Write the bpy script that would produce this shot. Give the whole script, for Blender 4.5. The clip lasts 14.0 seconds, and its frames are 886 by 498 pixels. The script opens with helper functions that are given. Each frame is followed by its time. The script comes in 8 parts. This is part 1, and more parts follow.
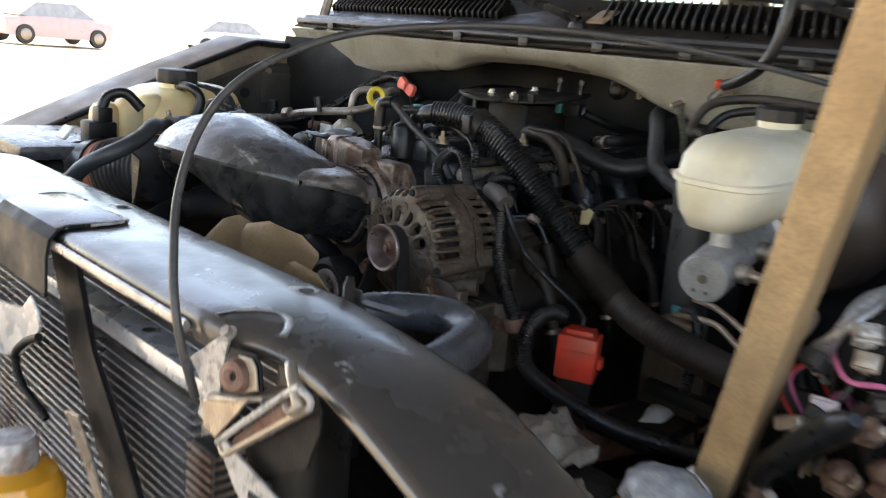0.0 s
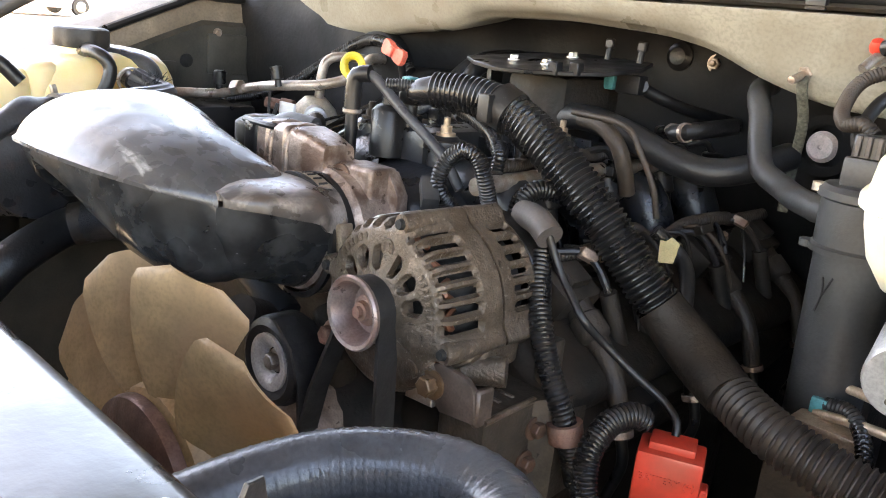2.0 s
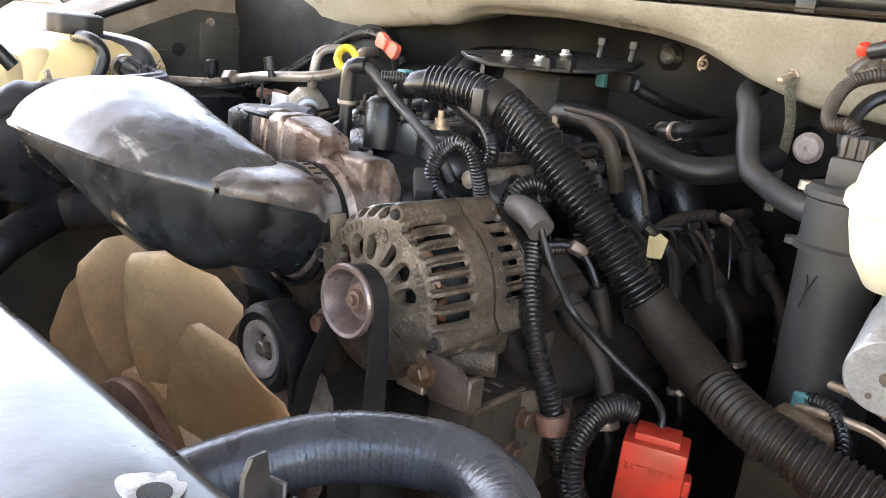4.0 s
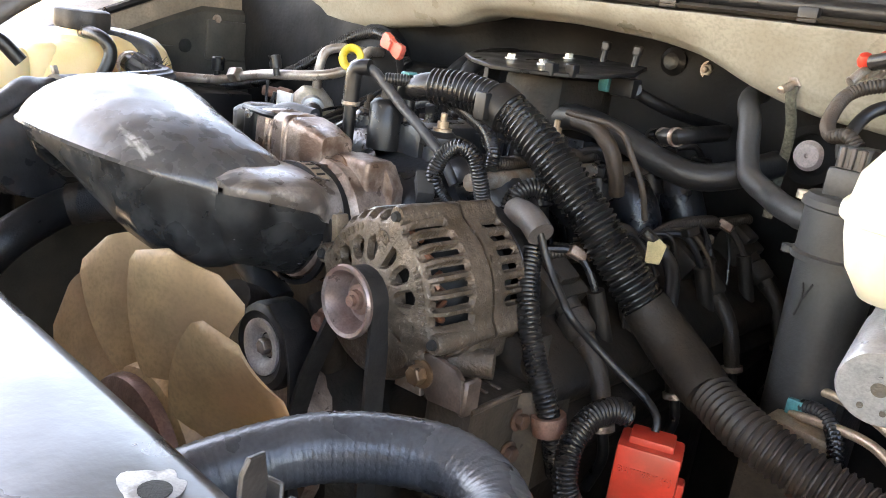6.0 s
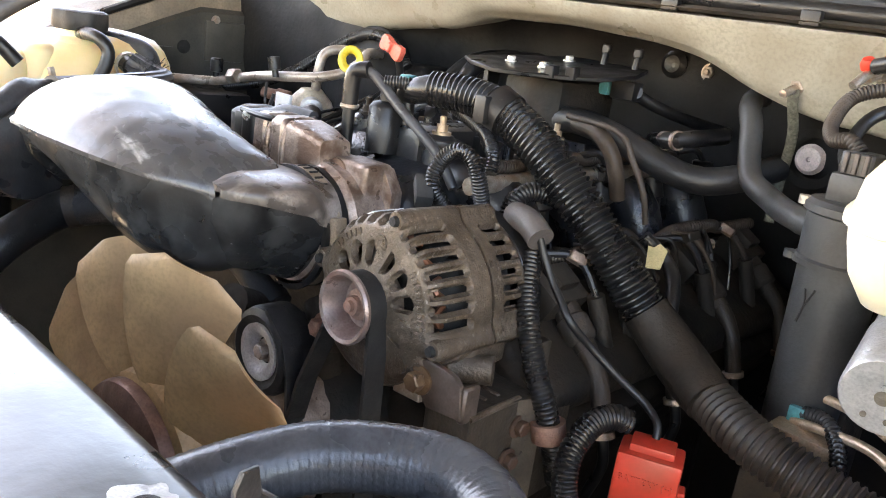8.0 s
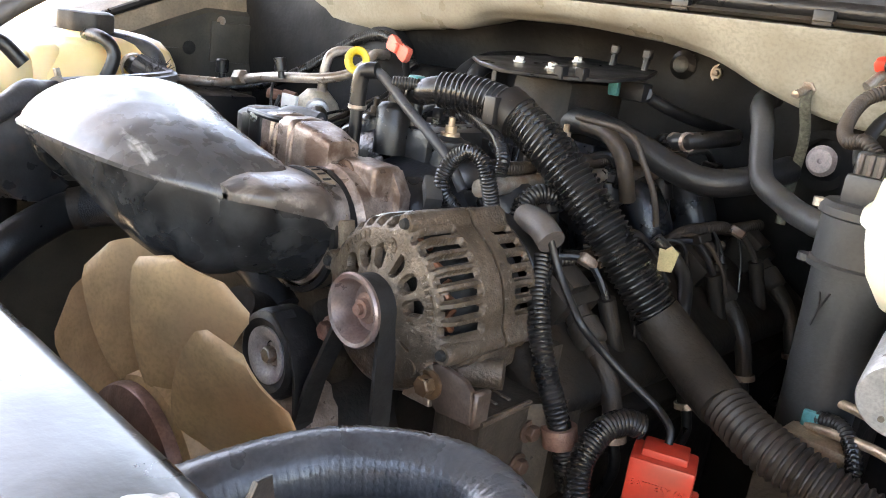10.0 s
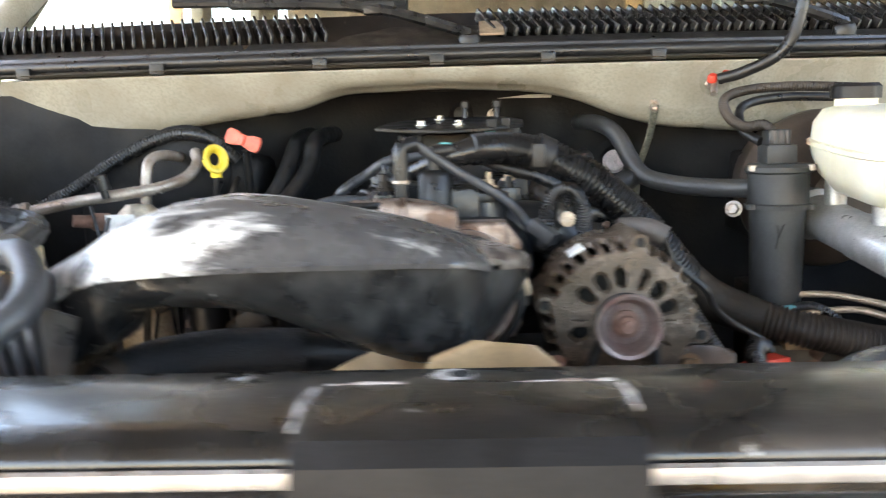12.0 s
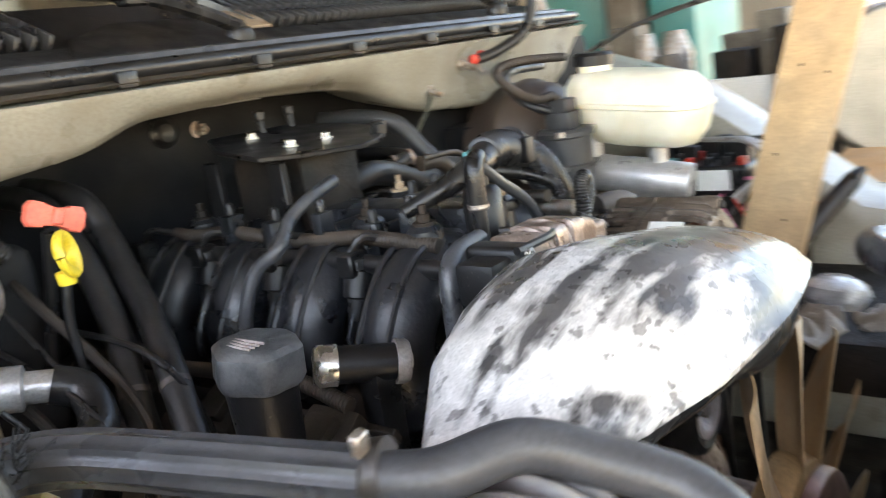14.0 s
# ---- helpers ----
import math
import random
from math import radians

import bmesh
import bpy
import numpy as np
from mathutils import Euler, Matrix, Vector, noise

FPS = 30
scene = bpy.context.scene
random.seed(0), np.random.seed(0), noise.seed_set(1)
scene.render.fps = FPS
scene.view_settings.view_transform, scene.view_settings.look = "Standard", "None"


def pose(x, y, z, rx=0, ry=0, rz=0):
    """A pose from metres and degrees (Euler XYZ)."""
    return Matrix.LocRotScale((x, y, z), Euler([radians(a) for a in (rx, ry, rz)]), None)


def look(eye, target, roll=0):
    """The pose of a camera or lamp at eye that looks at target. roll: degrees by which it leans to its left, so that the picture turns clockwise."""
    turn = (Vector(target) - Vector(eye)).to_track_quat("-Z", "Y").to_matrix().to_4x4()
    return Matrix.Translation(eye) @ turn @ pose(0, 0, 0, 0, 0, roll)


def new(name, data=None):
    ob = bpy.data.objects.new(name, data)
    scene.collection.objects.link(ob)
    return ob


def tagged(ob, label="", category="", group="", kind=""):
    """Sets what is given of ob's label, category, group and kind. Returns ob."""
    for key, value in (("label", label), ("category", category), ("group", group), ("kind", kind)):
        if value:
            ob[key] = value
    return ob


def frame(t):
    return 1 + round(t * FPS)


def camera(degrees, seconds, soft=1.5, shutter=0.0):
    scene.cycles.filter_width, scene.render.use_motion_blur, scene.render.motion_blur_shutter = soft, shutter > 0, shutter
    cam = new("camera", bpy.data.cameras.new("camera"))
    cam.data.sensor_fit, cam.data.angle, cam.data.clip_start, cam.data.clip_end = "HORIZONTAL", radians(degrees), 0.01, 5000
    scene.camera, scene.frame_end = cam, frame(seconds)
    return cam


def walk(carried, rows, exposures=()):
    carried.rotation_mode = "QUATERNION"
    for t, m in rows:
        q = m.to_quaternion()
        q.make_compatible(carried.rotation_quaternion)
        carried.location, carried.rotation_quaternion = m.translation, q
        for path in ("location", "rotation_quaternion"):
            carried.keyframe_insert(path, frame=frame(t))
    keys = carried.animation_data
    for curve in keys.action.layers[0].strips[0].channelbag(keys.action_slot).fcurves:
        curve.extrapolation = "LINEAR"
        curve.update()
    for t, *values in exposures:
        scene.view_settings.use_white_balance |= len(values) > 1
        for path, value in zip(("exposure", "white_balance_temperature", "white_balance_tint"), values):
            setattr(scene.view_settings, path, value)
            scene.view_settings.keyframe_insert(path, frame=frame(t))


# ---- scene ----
cam = camera(56.18, 14.0, soft=1.0, shutter=0.5)
PATH = [
    (0, (0.905, -0.399, 1.18), (-0.456, 0.99, 0.713), 5.6),
    (0.5, (0.7, -0.269, 1.17), (-0.646, 1.121, 0.665), 6.1),
    (1, (0.622, -0.177, 1.164), (-0.751, 1.184, 0.65), 5.3),
    (1.5, (0.609, -0.133, 1.153), (-0.726, 1.257, 0.619), 5.0),
    (2, (0.604, -0.12, 1.154), (-0.726, 1.276, 0.624), 5.8),
    (4.5, (0.608, -0.133, 1.151), (-0.692, 1.289, 0.614), 7.4),
    (5, (0.609, -0.132, 1.154), (-0.692, 1.285, 0.607), 7.6),
    (5.5, (0.609, -0.134, 1.156), (-0.693, 1.282, 0.611), 7.9),
    (6, (0.612, -0.135, 1.158), (-0.693, 1.28, 0.616), 8.1),
    (6.5, (0.613, -0.134, 1.158), (-0.691, 1.283, 0.618), 8.2),
    (7, (0.612, -0.133, 1.158), (-0.692, 1.284, 0.62), 8.1),
    (7.5, (0.609, -0.131, 1.16), (-0.694, 1.286, 0.62), 8.2),
    (10, (0.598, -0.128, 1.158), (-0.713, 1.283, 0.619), 8.2),
    (10.5, (0.554, -0.195, 1.163), (-0.642, 1.325, 0.652), 4.9),
    (11, (0.443, -0.347, 1.121), (-0.36, 1.425, 0.657), 1.3),
    (11.3, (0.357, -0.387, 1.107), (-0.181, 1.485, 0.651), 1.2),
    (11.5, (0.267, -0.405, 1.087), (-0.079, 1.533, 0.735), 0.8),
    (12, (0.005, -0.448, 1.104), (-0.053, 1.533, 0.831), -1.5),
    (12.5, (-0.279, -0.474, 1.128), (0.076, 1.471, 0.825), -4.5),
    (13, (-0.438, -0.319, 1.157), (0.306, 1.508, 0.827), -7.5),
    (13.5, (-0.495, -0.135, 1.179), (0.536, 1.533, 0.788), -9.5),
    (14, (-0.629, 0.011, 1.191), (0.88, 1.237, 0.724), -8.6),
]
walk(cam, [(t, look(eye, target, roll)) for t, eye, target, roll in PATH],
     exposures=[(0, 2.25, 7900, 13), (0.6, 2.8, 8050, 14), (2, 3.78, 8500, 17), (10, 3.82, 8500, 17), (11.2, 3.5, 8200, 14), (12.0, 3.6, 7900, 12), (12.7, 3.45, 7600, 10), (14, 3.4, 8400, 13)])

# world, sun and exposure
world = bpy.data.worlds.new("world")
scene.world = world
world.use_nodes = True
sky = world.node_tree.nodes.new("ShaderNodeTexSky")
sky.sky_type, sky.sun_disc = "NISHITA", False
sky.sun_elevation, sky.sun_rotation = radians(60), radians(254)
world.node_tree.links.new(sky.outputs[0], world.node_tree.nodes["Background"].inputs[0])
world.node_tree.nodes["Background"].inputs[1].default_value = 0.15
sun_data = bpy.data.lights.new("sun", "SUN")
sun_data.energy, sun_data.angle, sun_data.color = 4.5, radians(0.5), (1.0, 0.95, 0.86)
sun = new("sun", sun_data)
sun.matrix_world = look((-5.0, -1.4, 9), (0, 0, 0))


# ---------------------------------------------------------------- materials
def mat(name, base, rough=0.5, metal=0.0, vary=0.25, scale=40.0, tint=None, tint_amount=0.0, tint_scale=9.0, bump=0.15,
        fine=400.0, coat=0.0, dust=0.0, dust_colour=(0.30, 0.25, 0.19), rough_vary=0.15, trans=0.0, subsurface=0.0, rand=0.0, spec=0.5, tint_lo=0.42, tint_hi=0.66, stretch=None, lean=None, grain=0.45, chips=0.0, chip_colour=(0.5, 0.48, 0.46), chip_scale=45.0, chip_cut=0.68):
    m = bpy.data.materials.new(name)
    m.use_nodes = True
    nt = m.node_tree
    n, link = nt.nodes, nt.links.new
    p = n["Principled BSDF"]
    co = n.new("ShaderNodeTexCoord")

    def noise_tex(sc, detail=5.0, off=0.0, spread=None):
        t = n.new("ShaderNodeTexNoise")
        t.inputs["Scale"].default_value, t.inputs["Detail"].default_value = sc, detail
        mp = n.new("ShaderNodeMapping")
        mp.inputs["Location"].default_value = (off, off * 0.7, off * 1.3)
        if spread:
            mp.inputs["Scale"].default_value = spread
        link(co.outputs["Object"], mp.inputs[0])
        link(mp.outputs[0], t.inputs["Vector"])
        return t.outputs[0]

    def ramp(src, lo, hi, a, b):
        r = n.new("ShaderNodeMapRange")
        r.inputs[1].default_value, r.inputs[2].default_value = lo, hi
        r.inputs[3].default_value, r.inputs[4].default_value = a, b
        link(src, r.inputs[0])
        return r.outputs[0]

    def mix(fac, a, b):
        x = n.new("ShaderNodeMix")
        x.data_type = "RGBA"
        for sock, v in ((x.inputs[0], fac), (x.inputs[6], a), (x.inputs[7], b)):
            if isinstance(v, (int, float)):
                sock.default_value = v
            elif isinstance(v, tuple):
                sock.default_value = (*v, 1)
            else:
                link(v, sock)
        return x.outputs[2]

    medium = noise_tex(scale, 6, 3.1)
    dark = tuple(c * (1 - vary) for c in base)
    light = tuple(min(1, c * (1 + vary)) for c in base)
    col = mix(ramp(medium, 0.3, 0.7, 0, 1), dark, light)
    col = mix(ramp(noise_tex(max(260.0, scale * 7), 3, 4.4), 0.42, 0.68, 0, grain), col, tuple(c * 0.5 for c in base))
    if tint:
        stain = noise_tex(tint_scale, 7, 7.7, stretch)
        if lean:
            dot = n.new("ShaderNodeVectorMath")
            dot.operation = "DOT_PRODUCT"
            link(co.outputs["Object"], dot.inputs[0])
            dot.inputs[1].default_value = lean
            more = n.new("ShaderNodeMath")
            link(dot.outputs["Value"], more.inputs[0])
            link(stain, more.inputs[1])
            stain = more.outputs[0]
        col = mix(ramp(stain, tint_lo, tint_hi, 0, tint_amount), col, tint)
    if chips:
        col = mix(ramp(noise_tex(chip_scale, 8, 9.1), chip_cut, chip_cut + 0.03, 0, chips), col, chip_colour)
    if rand:
        info = n.new("ShaderNodeObjectInfo")
        col = mix(ramp(info.outputs["Random"], 0, 1, 0, rand), col, tuple(c * 0.45 for c in base))
    rg = ramp(noise_tex(scale * 0.6, 5, 1.3), 0.3, 0.7, max(0.04, rough - rough_vary), min(1, rough + rough_vary))
    if dust:
        geo = n.new("ShaderNodeNewGeometry")
        sep = n.new("ShaderNodeSeparateXYZ")
        link(geo.outputs["Normal"], sep.inputs[0])
        up = ramp(sep.outputs[2], -0.2, 0.9, 0.25, 1.0)
        mul = n.new("ShaderNodeMath")
        mul.operation = "MULTIPLY"
        link(up, mul.inputs[0])
        link(ramp(noise_tex(14.0, 8, 5.5), 0.38, 0.68, 0, dust), mul.inputs[1])
        col = mix(mul.outputs[0], col, dust_colour)
        rg2 = n.new("ShaderNodeMath")
        rg2.operation, rg2.use_clamp = "MULTIPLY_ADD", True
        link(mul.outputs[0], rg2.inputs[0])
        rg2.inputs[1].default_value = 0.5
        link(rg, rg2.inputs[2])
        rg = rg2.outputs[0]
    link(col, p.inputs["Base Color"])
    link(rg, p.inputs["Roughness"])
    p.inputs["Metallic"].default_value = metal
    p.inputs["Specular IOR Level"].default_value = spec
    p.inputs["Coat Weight"].default_value = coat
    p.inputs["Coat Roughness"].default_value = 0.12
    p.inputs["Transmission Weight"].default_value = trans
    if subsurface:
        p.inputs["Subsurface Weight"].default_value = subsurface
        p.inputs["Subsurface Radius"].default_value = (0.02, 0.012, 0.006)
    if bump:
        bp = n.new("ShaderNodeBump")
        bp.inputs["Strength"].default_value, bp.inputs["Distance"].default_value = bump, 0.002
        link(noise_tex(fine, 4, 2.0), bp.inputs["Height"])
        link(bp.outputs[0], p.inputs["Normal"])
    return m


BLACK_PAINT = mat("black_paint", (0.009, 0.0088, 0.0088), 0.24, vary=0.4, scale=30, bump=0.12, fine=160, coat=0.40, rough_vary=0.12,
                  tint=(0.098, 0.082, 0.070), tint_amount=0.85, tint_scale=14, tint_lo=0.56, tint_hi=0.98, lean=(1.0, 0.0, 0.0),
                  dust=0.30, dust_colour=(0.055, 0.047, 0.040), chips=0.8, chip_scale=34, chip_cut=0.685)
SCRAPED = mat("scraped_metal", (0.55, 0.52, 0.50), 0.5, 0.3, vary=0.35, scale=120, tint=(0.20, 0.10, 0.06), tint_amount=0.7, tint_scale=60)
# Black plastic with dusty smears; sky sheen painted as pale base, fading toward +x
DUCT = mat("duct_plastic_lit", (0.66, 0.64, 0.62), 0.24, vary=0.22, scale=90, tint=(0.022, 0.022, 0.026), tint_amount=0.92, tint_scale=20, tint_lo=0.40, tint_hi=0.50, lean=(1.15, 0.10, 0.10), chips=0.6, chip_scale=85, chip_cut=0.60,
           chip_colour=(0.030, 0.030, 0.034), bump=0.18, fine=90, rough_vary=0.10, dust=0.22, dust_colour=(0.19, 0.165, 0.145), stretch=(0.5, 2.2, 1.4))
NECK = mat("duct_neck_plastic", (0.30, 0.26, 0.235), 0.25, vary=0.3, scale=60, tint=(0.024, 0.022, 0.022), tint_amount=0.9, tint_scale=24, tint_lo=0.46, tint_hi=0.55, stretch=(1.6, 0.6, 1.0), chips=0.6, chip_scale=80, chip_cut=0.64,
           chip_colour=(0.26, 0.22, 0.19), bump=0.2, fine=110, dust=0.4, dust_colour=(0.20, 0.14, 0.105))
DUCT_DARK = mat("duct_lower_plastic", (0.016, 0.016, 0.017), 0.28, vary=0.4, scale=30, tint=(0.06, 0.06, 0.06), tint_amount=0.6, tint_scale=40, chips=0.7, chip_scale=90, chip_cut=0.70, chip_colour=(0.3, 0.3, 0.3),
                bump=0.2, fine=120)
RUBBER = mat("hose_rubber", (0.046, 0.048, 0.054), 0.36, vary=0.25, scale=50, bump=0.2, fine=300, dust=0.22, dust_colour=(0.12, 0.115, 0.11))
RUSTY_HOSE = mat("brown_dusted_hose", (0.048, 0.034, 0.024), 0.6, vary=0.35, scale=60, bump=0.3, fine=250)
HOSE = mat("upper_hose_rubber", (0.066, 0.069, 0.076), 0.32, vary=0.3, scale=40, bump=0.25, fine=260, coat=0.15, dust=0.2, dust_colour=(0.13, 0.125, 0.12))
COIL = mat("dusty_coil_plastic", (0.012, 0.010, 0.0085), 0.5, vary=0.4, scale=60, bump=0.3, dust=0.6, dust_colour=(0.085, 0.062, 0.045))
RUBBER_DARK = mat("old_rubber", (0.010, 0.010, 0.011), 0.35, vary=0.3, scale=60, bump=0.25, fine=300, dust=0.15, dust_colour=(0.07, 0.06, 0.05))
CONDUIT = mat("conduit_plastic", (0.010, 0.010, 0.011), 0.27, vary=0.3, scale=60, bump=0.1, dust=0.2, dust_colour=(0.07, 0.06, 0.05))
CONDUIT_DUSTY = mat("dusty_conduit", (0.020, 0.015, 0.012), 0.5, vary=0.3, scale=60, bump=0.15, dust=0.6, dust_colour=(0.12, 0.083, 0.058))
TAPE = mat("loom_tape", (0.014, 0.0105, 0.008), 0.6, vary=0.4, scale=70, bump=0.4, fine=250, dust=0.45, dust_colour=(0.055, 0.038, 0.027), spec=0.35)
PLASTIC = mat("black_plastic", (0.008, 0.0085, 0.010), 0.36, vary=0.3, scale=50, bump=0.15, dust=0.25, dust_colour=(0.055, 0.043, 0.034), spec=0.4, chips=0.4, chip_scale=210, chip_cut=0.69, chip_colour=(0.12, 0.10, 0.085))
MANIFOLD = mat("manifold_plastic", (0.015, 0.017, 0.021), 0.30, vary=0.3, scale=40, bump=0.25, fine=220, dust=0.2, dust_colour=(0.035, 0.029, 0.025), spec=0.55, chips=0.4, chip_scale=190, chip_cut=0.69, chip_colour=(0.10, 0.085, 0.07))
GRIME = mat("grimy_iron", (0.011, 0.0095, 0.008), 0.65, vary=0.5, scale=45, tint=(0.036, 0.023, 0.015), tint_amount=0.7, tint_scale=18, bump=0.6, fine=180, spec=0.3)
ALUMINIUM = mat("stained_aluminium", (0.36, 0.275, 0.23), 0.36, 0.5, vary=0.35, scale=90, tint=(0.12, 0.065, 0.042), tint_amount=0.85, tint_scale=34, tint_lo=0.50, tint_hi=0.62, bump=0.4, fine=260)
ALT_CAST = mat("dusty_cast_aluminium", (0.125, 0.093, 0.070), 0.40, 0.42, vary=0.45, scale=150, tint=(0.060, 0.043, 0.030), tint_amount=0.8, tint_scale=38, tint_lo=0.45, tint_hi=0.60,
               bump=0.6, fine=420, chips=0.45, chip_scale=240, chip_cut=0.64, chip_colour=(0.33, 0.28, 0.235), spec=0.4, dust=0.3, dust_colour=(0.21, 0.16, 0.12))
MASTER = mat("machined_aluminium", (0.50, 0.49, 0.48), 0.4, 0.6, vary=0.15, scale=60, tint=(0.33, 0.28, 0.24), tint_amount=0.5, tint_scale=30, bump=0.2)
STEEL = mat("dull_steel", (0.42, 0.38, 0.34), 0.42, 0.75, vary=0.3, scale=90, tint=(0.26, 0.15, 0.09), tint_amount=0.6, tint_scale=70, bump=0.2)
RUSTY = mat("rusty_steel", (0.21, 0.105, 0.075), 0.7, 0.3, vary=0.4, scale=90, tint=(0.36, 0.24, 0.19), tint_amount=0.6, tint_scale=50, bump=0.4)
ZINC = mat("bright_zinc", (0.72, 0.70, 0.66), 0.3, 0.8, vary=0.15, scale=90, bump=0.1)
PULLEY = mat("pulley_steel", (0.30, 0.23, 0.205), 0.4, 0.55, vary=0.25, scale=70, tint=(0.19, 0.085, 0.07), tint_amount=0.6, tint_scale=35, bump=0.15)
BELT = mat("belt_rubber", (0.014, 0.013, 0.013), 0.55, vary=0.3, scale=90, bump=0.2)
COPPER = mat("dark_copper", (0.16, 0.060, 0.030), 0.5, 0.4, vary=0.3, scale=90, bump=0.2)
BOOT = mat("dusty_grey_boot", (0.085, 0.072, 0.066), 0.55, vary=0.25, scale=60, bump=0.2, dust=0.3, dust_colour=(0.16, 0.13, 0.11))
BRACKET_DARK = mat("scuffed_dark_steel", (0.045, 0.040, 0.038), 0.42, 0.3, vary=0.3, scale=60, tint=(0.12, 0.10, 0.09), tint_amount=0.5, tint_scale=40, bump=0.15)
FAN = mat("fan_nylon", (0.44, 0.285, 0.14), 0.5, vary=0.2, scale=30, tint=(0.46, 0.27, 0.15), tint_amount=0.55, tint_scale=9, bump=0.1)
CLUTCH = mat("rusty_clutch_metal", (0.20, 0.115, 0.09), 0.45, 0.5, vary=0.3, scale=60, tint=(0.11, 0.055, 0.042), tint_amount=0.6, tint_scale=30, bump=0.2)
PAINT = mat("beige_body_paint", (0.315, 0.302, 0.255), 0.36, vary=0.10, scale=18, tint=(0.20, 0.175, 0.135), tint_amount=0.6, tint_scale=12, bump=0.12, coat=0.15)
MATTING = mat("insulation_mat", (0.007, 0.0075, 0.009), 0.7, vary=0.4, scale=24, tint=(0.020, 0.017, 0.014), tint_amount=0.5, tint_scale=14, bump=0.4, fine=140, spec=0.25)
INNER = mat("dusty_inner_panel", (0.055, 0.045, 0.036), 0.6, vary=0.35, scale=20, tint=(0.11, 0.083, 0.058), tint_amount=0.6, tint_scale=10, bump=0.25)
RED = mat("red_plastic", (0.62, 0.045, 0.025), 0.42, vary=0.15, scale=40, bump=0.05, grain=0.15, tint=(0.30, 0.06, 0.035), tint_amount=0.5, tint_scale=30)
ORANGE_RED = mat("faded_red_plastic", (0.80, 0.15, 0.10), 0.45, vary=0.12, scale=50, bump=0.1)
YELLOW = mat("yellow_plastic", (0.74, 0.55, 0.05), 0.4, vary=0.15, scale=60, bump=0.1)
TEAL = mat("teal_plastic", (0.06, 0.26, 0.27), 0.45, vary=0.2, scale=60)
TANK = mat("aged_tank_plastic", (0.86, 0.70, 0.42), 0.38, vary=0.12, scale=14, tint=(0.72, 0.46, 0.16), tint_amount=0.6, tint_scale=7, bump=0.1, subsurface=0.3, grain=0.0)
RESERVOIR = mat("cream_reservoir_plastic", (0.78, 0.74, 0.60), 0.42, vary=0.1, scale=20, tint=(0.55, 0.47, 0.28), tint_amount=0.5, tint_scale=16, bump=0.12, subsurface=0.15, grain=0.05)
GREY = mat("grey_canister_plastic", (0.032, 0.033, 0.035), 0.42, vary=0.15, scale=40, bump=0.12, dust=0.2, dust_colour=(0.16, 0.14, 0.115))
FIN = mat("fin_black", (0.010, 0.0095, 0.009), 0.7, 0.1, vary=0.4, scale=80, bump=0.4, fine=900)
FIN_EDGE = mat("fin_tube_aluminium", (0.58, 0.57, 0.56), 0.34, 0.6, vary=0.3, scale=60, rand=0.5, tint=(0.22, 0.11, 0.06), tint_amount=0.5, tint_scale=8)
WORN = mat("chalky_worn_paint", (0.52, 0.49, 0.46), 0.5, 0.1, vary=0.2, scale=120, tint=(0.16, 0.14, 0.13), tint_amount=0.7, tint_scale=90, tint_lo=0.5, tint_hi=0.6)
RAIL_METAL = mat("bare_rail_aluminium", (0.60, 0.62, 0.66), 0.30, 0.5, vary=0.15, scale=70, tint=(0.34, 0.34, 0.36), tint_amount=0.5, tint_scale=30, bump=0.1)
STRUT_BLACK = mat("satin_black_strap", (0.010, 0.0095, 0.010), 0.55, vary=0.3, scale=40, bump=0.15, spec=0.25)
CRUSHED = mat("crushed_pale_plastic", (0.235, 0.195, 0.16), 0.5, vary=0.25, scale=30, tint=(0.20, 0.16, 0.12), tint_amount=0.6, tint_scale=18, bump=0.3)
RUST_DARK = mat("dark_rusty_iron", (0.085, 0.042, 0.028), 0.7, 0.2, vary=0.5, scale=90, tint=(0.24, 0.15, 0.11), tint_amount=0.7, tint_scale=70, bump=0.5)
CABLE = mat("grey_cable_sheath", (0.075, 0.070, 0.066), 0.35, vary=0.3, scale=40, tint=(0.05, 0.045, 0.045), tint_amount=0.6, tint_scale=9)
CLEAR = mat("clear_plastic_wrap", (0.45, 0.45, 0.45), 0.15, vary=0.3, scale=60, bump=0.8, fine=60, coat=0.6)
WOOD = mat("pine_stud", (0.48, 0.32, 0.17), 0.6, vary=0.18, scale=30, tint=(0.42, 0.25, 0.12), tint_amount=0.4, tint_scale=12, bump=0.3, fine=160)
FOAM = mat("braided_sleeve", (0.012, 0.013, 0.016), 0.45, vary=0.6, scale=350, bump=0.8, fine=700)
CUFF = mat("orange_rubber_cuff", (0.36, 0.12, 0.06), 0.5, vary=0.25, scale=40, tint=(0.20, 0.09, 0.06), tint_amount=0.6, tint_scale=30, bump=0.2)
WHITE = mat("white_label", (0.80, 0.80, 0.76), 0.55, vary=0.06, scale=60, grain=0.1)
BRONZE = mat("bronzed_bolt", (0.24, 0.15, 0.085), 0.4, 0.6, vary=0.35, scale=120, tint=(0.09, 0.05, 0.03), tint_amount=0.6, tint_scale=60)
CLAMP = mat("tan_clamp_steel", (0.50, 0.42, 0.33), 0.38, 0.55, vary=0.2, scale=80, tint=(0.28, 0.19, 0.12), tint_amount=0.4, tint_scale=40, bump=0.1)
BRASS = mat("brass", (0.46, 0.35, 0.25), 0.42, 0.6, vary=0.25, scale=80, bump=0.2)
STRAP = mat("braided_strap", (0.15, 0.15, 0.12), 0.55, 0.4, vary=0.5, scale=260, bump=0.6, fine=500)
PINK = mat("pink_plug", (0.72, 0.60, 0.59), 0.55, vary=0.15, scale=60)
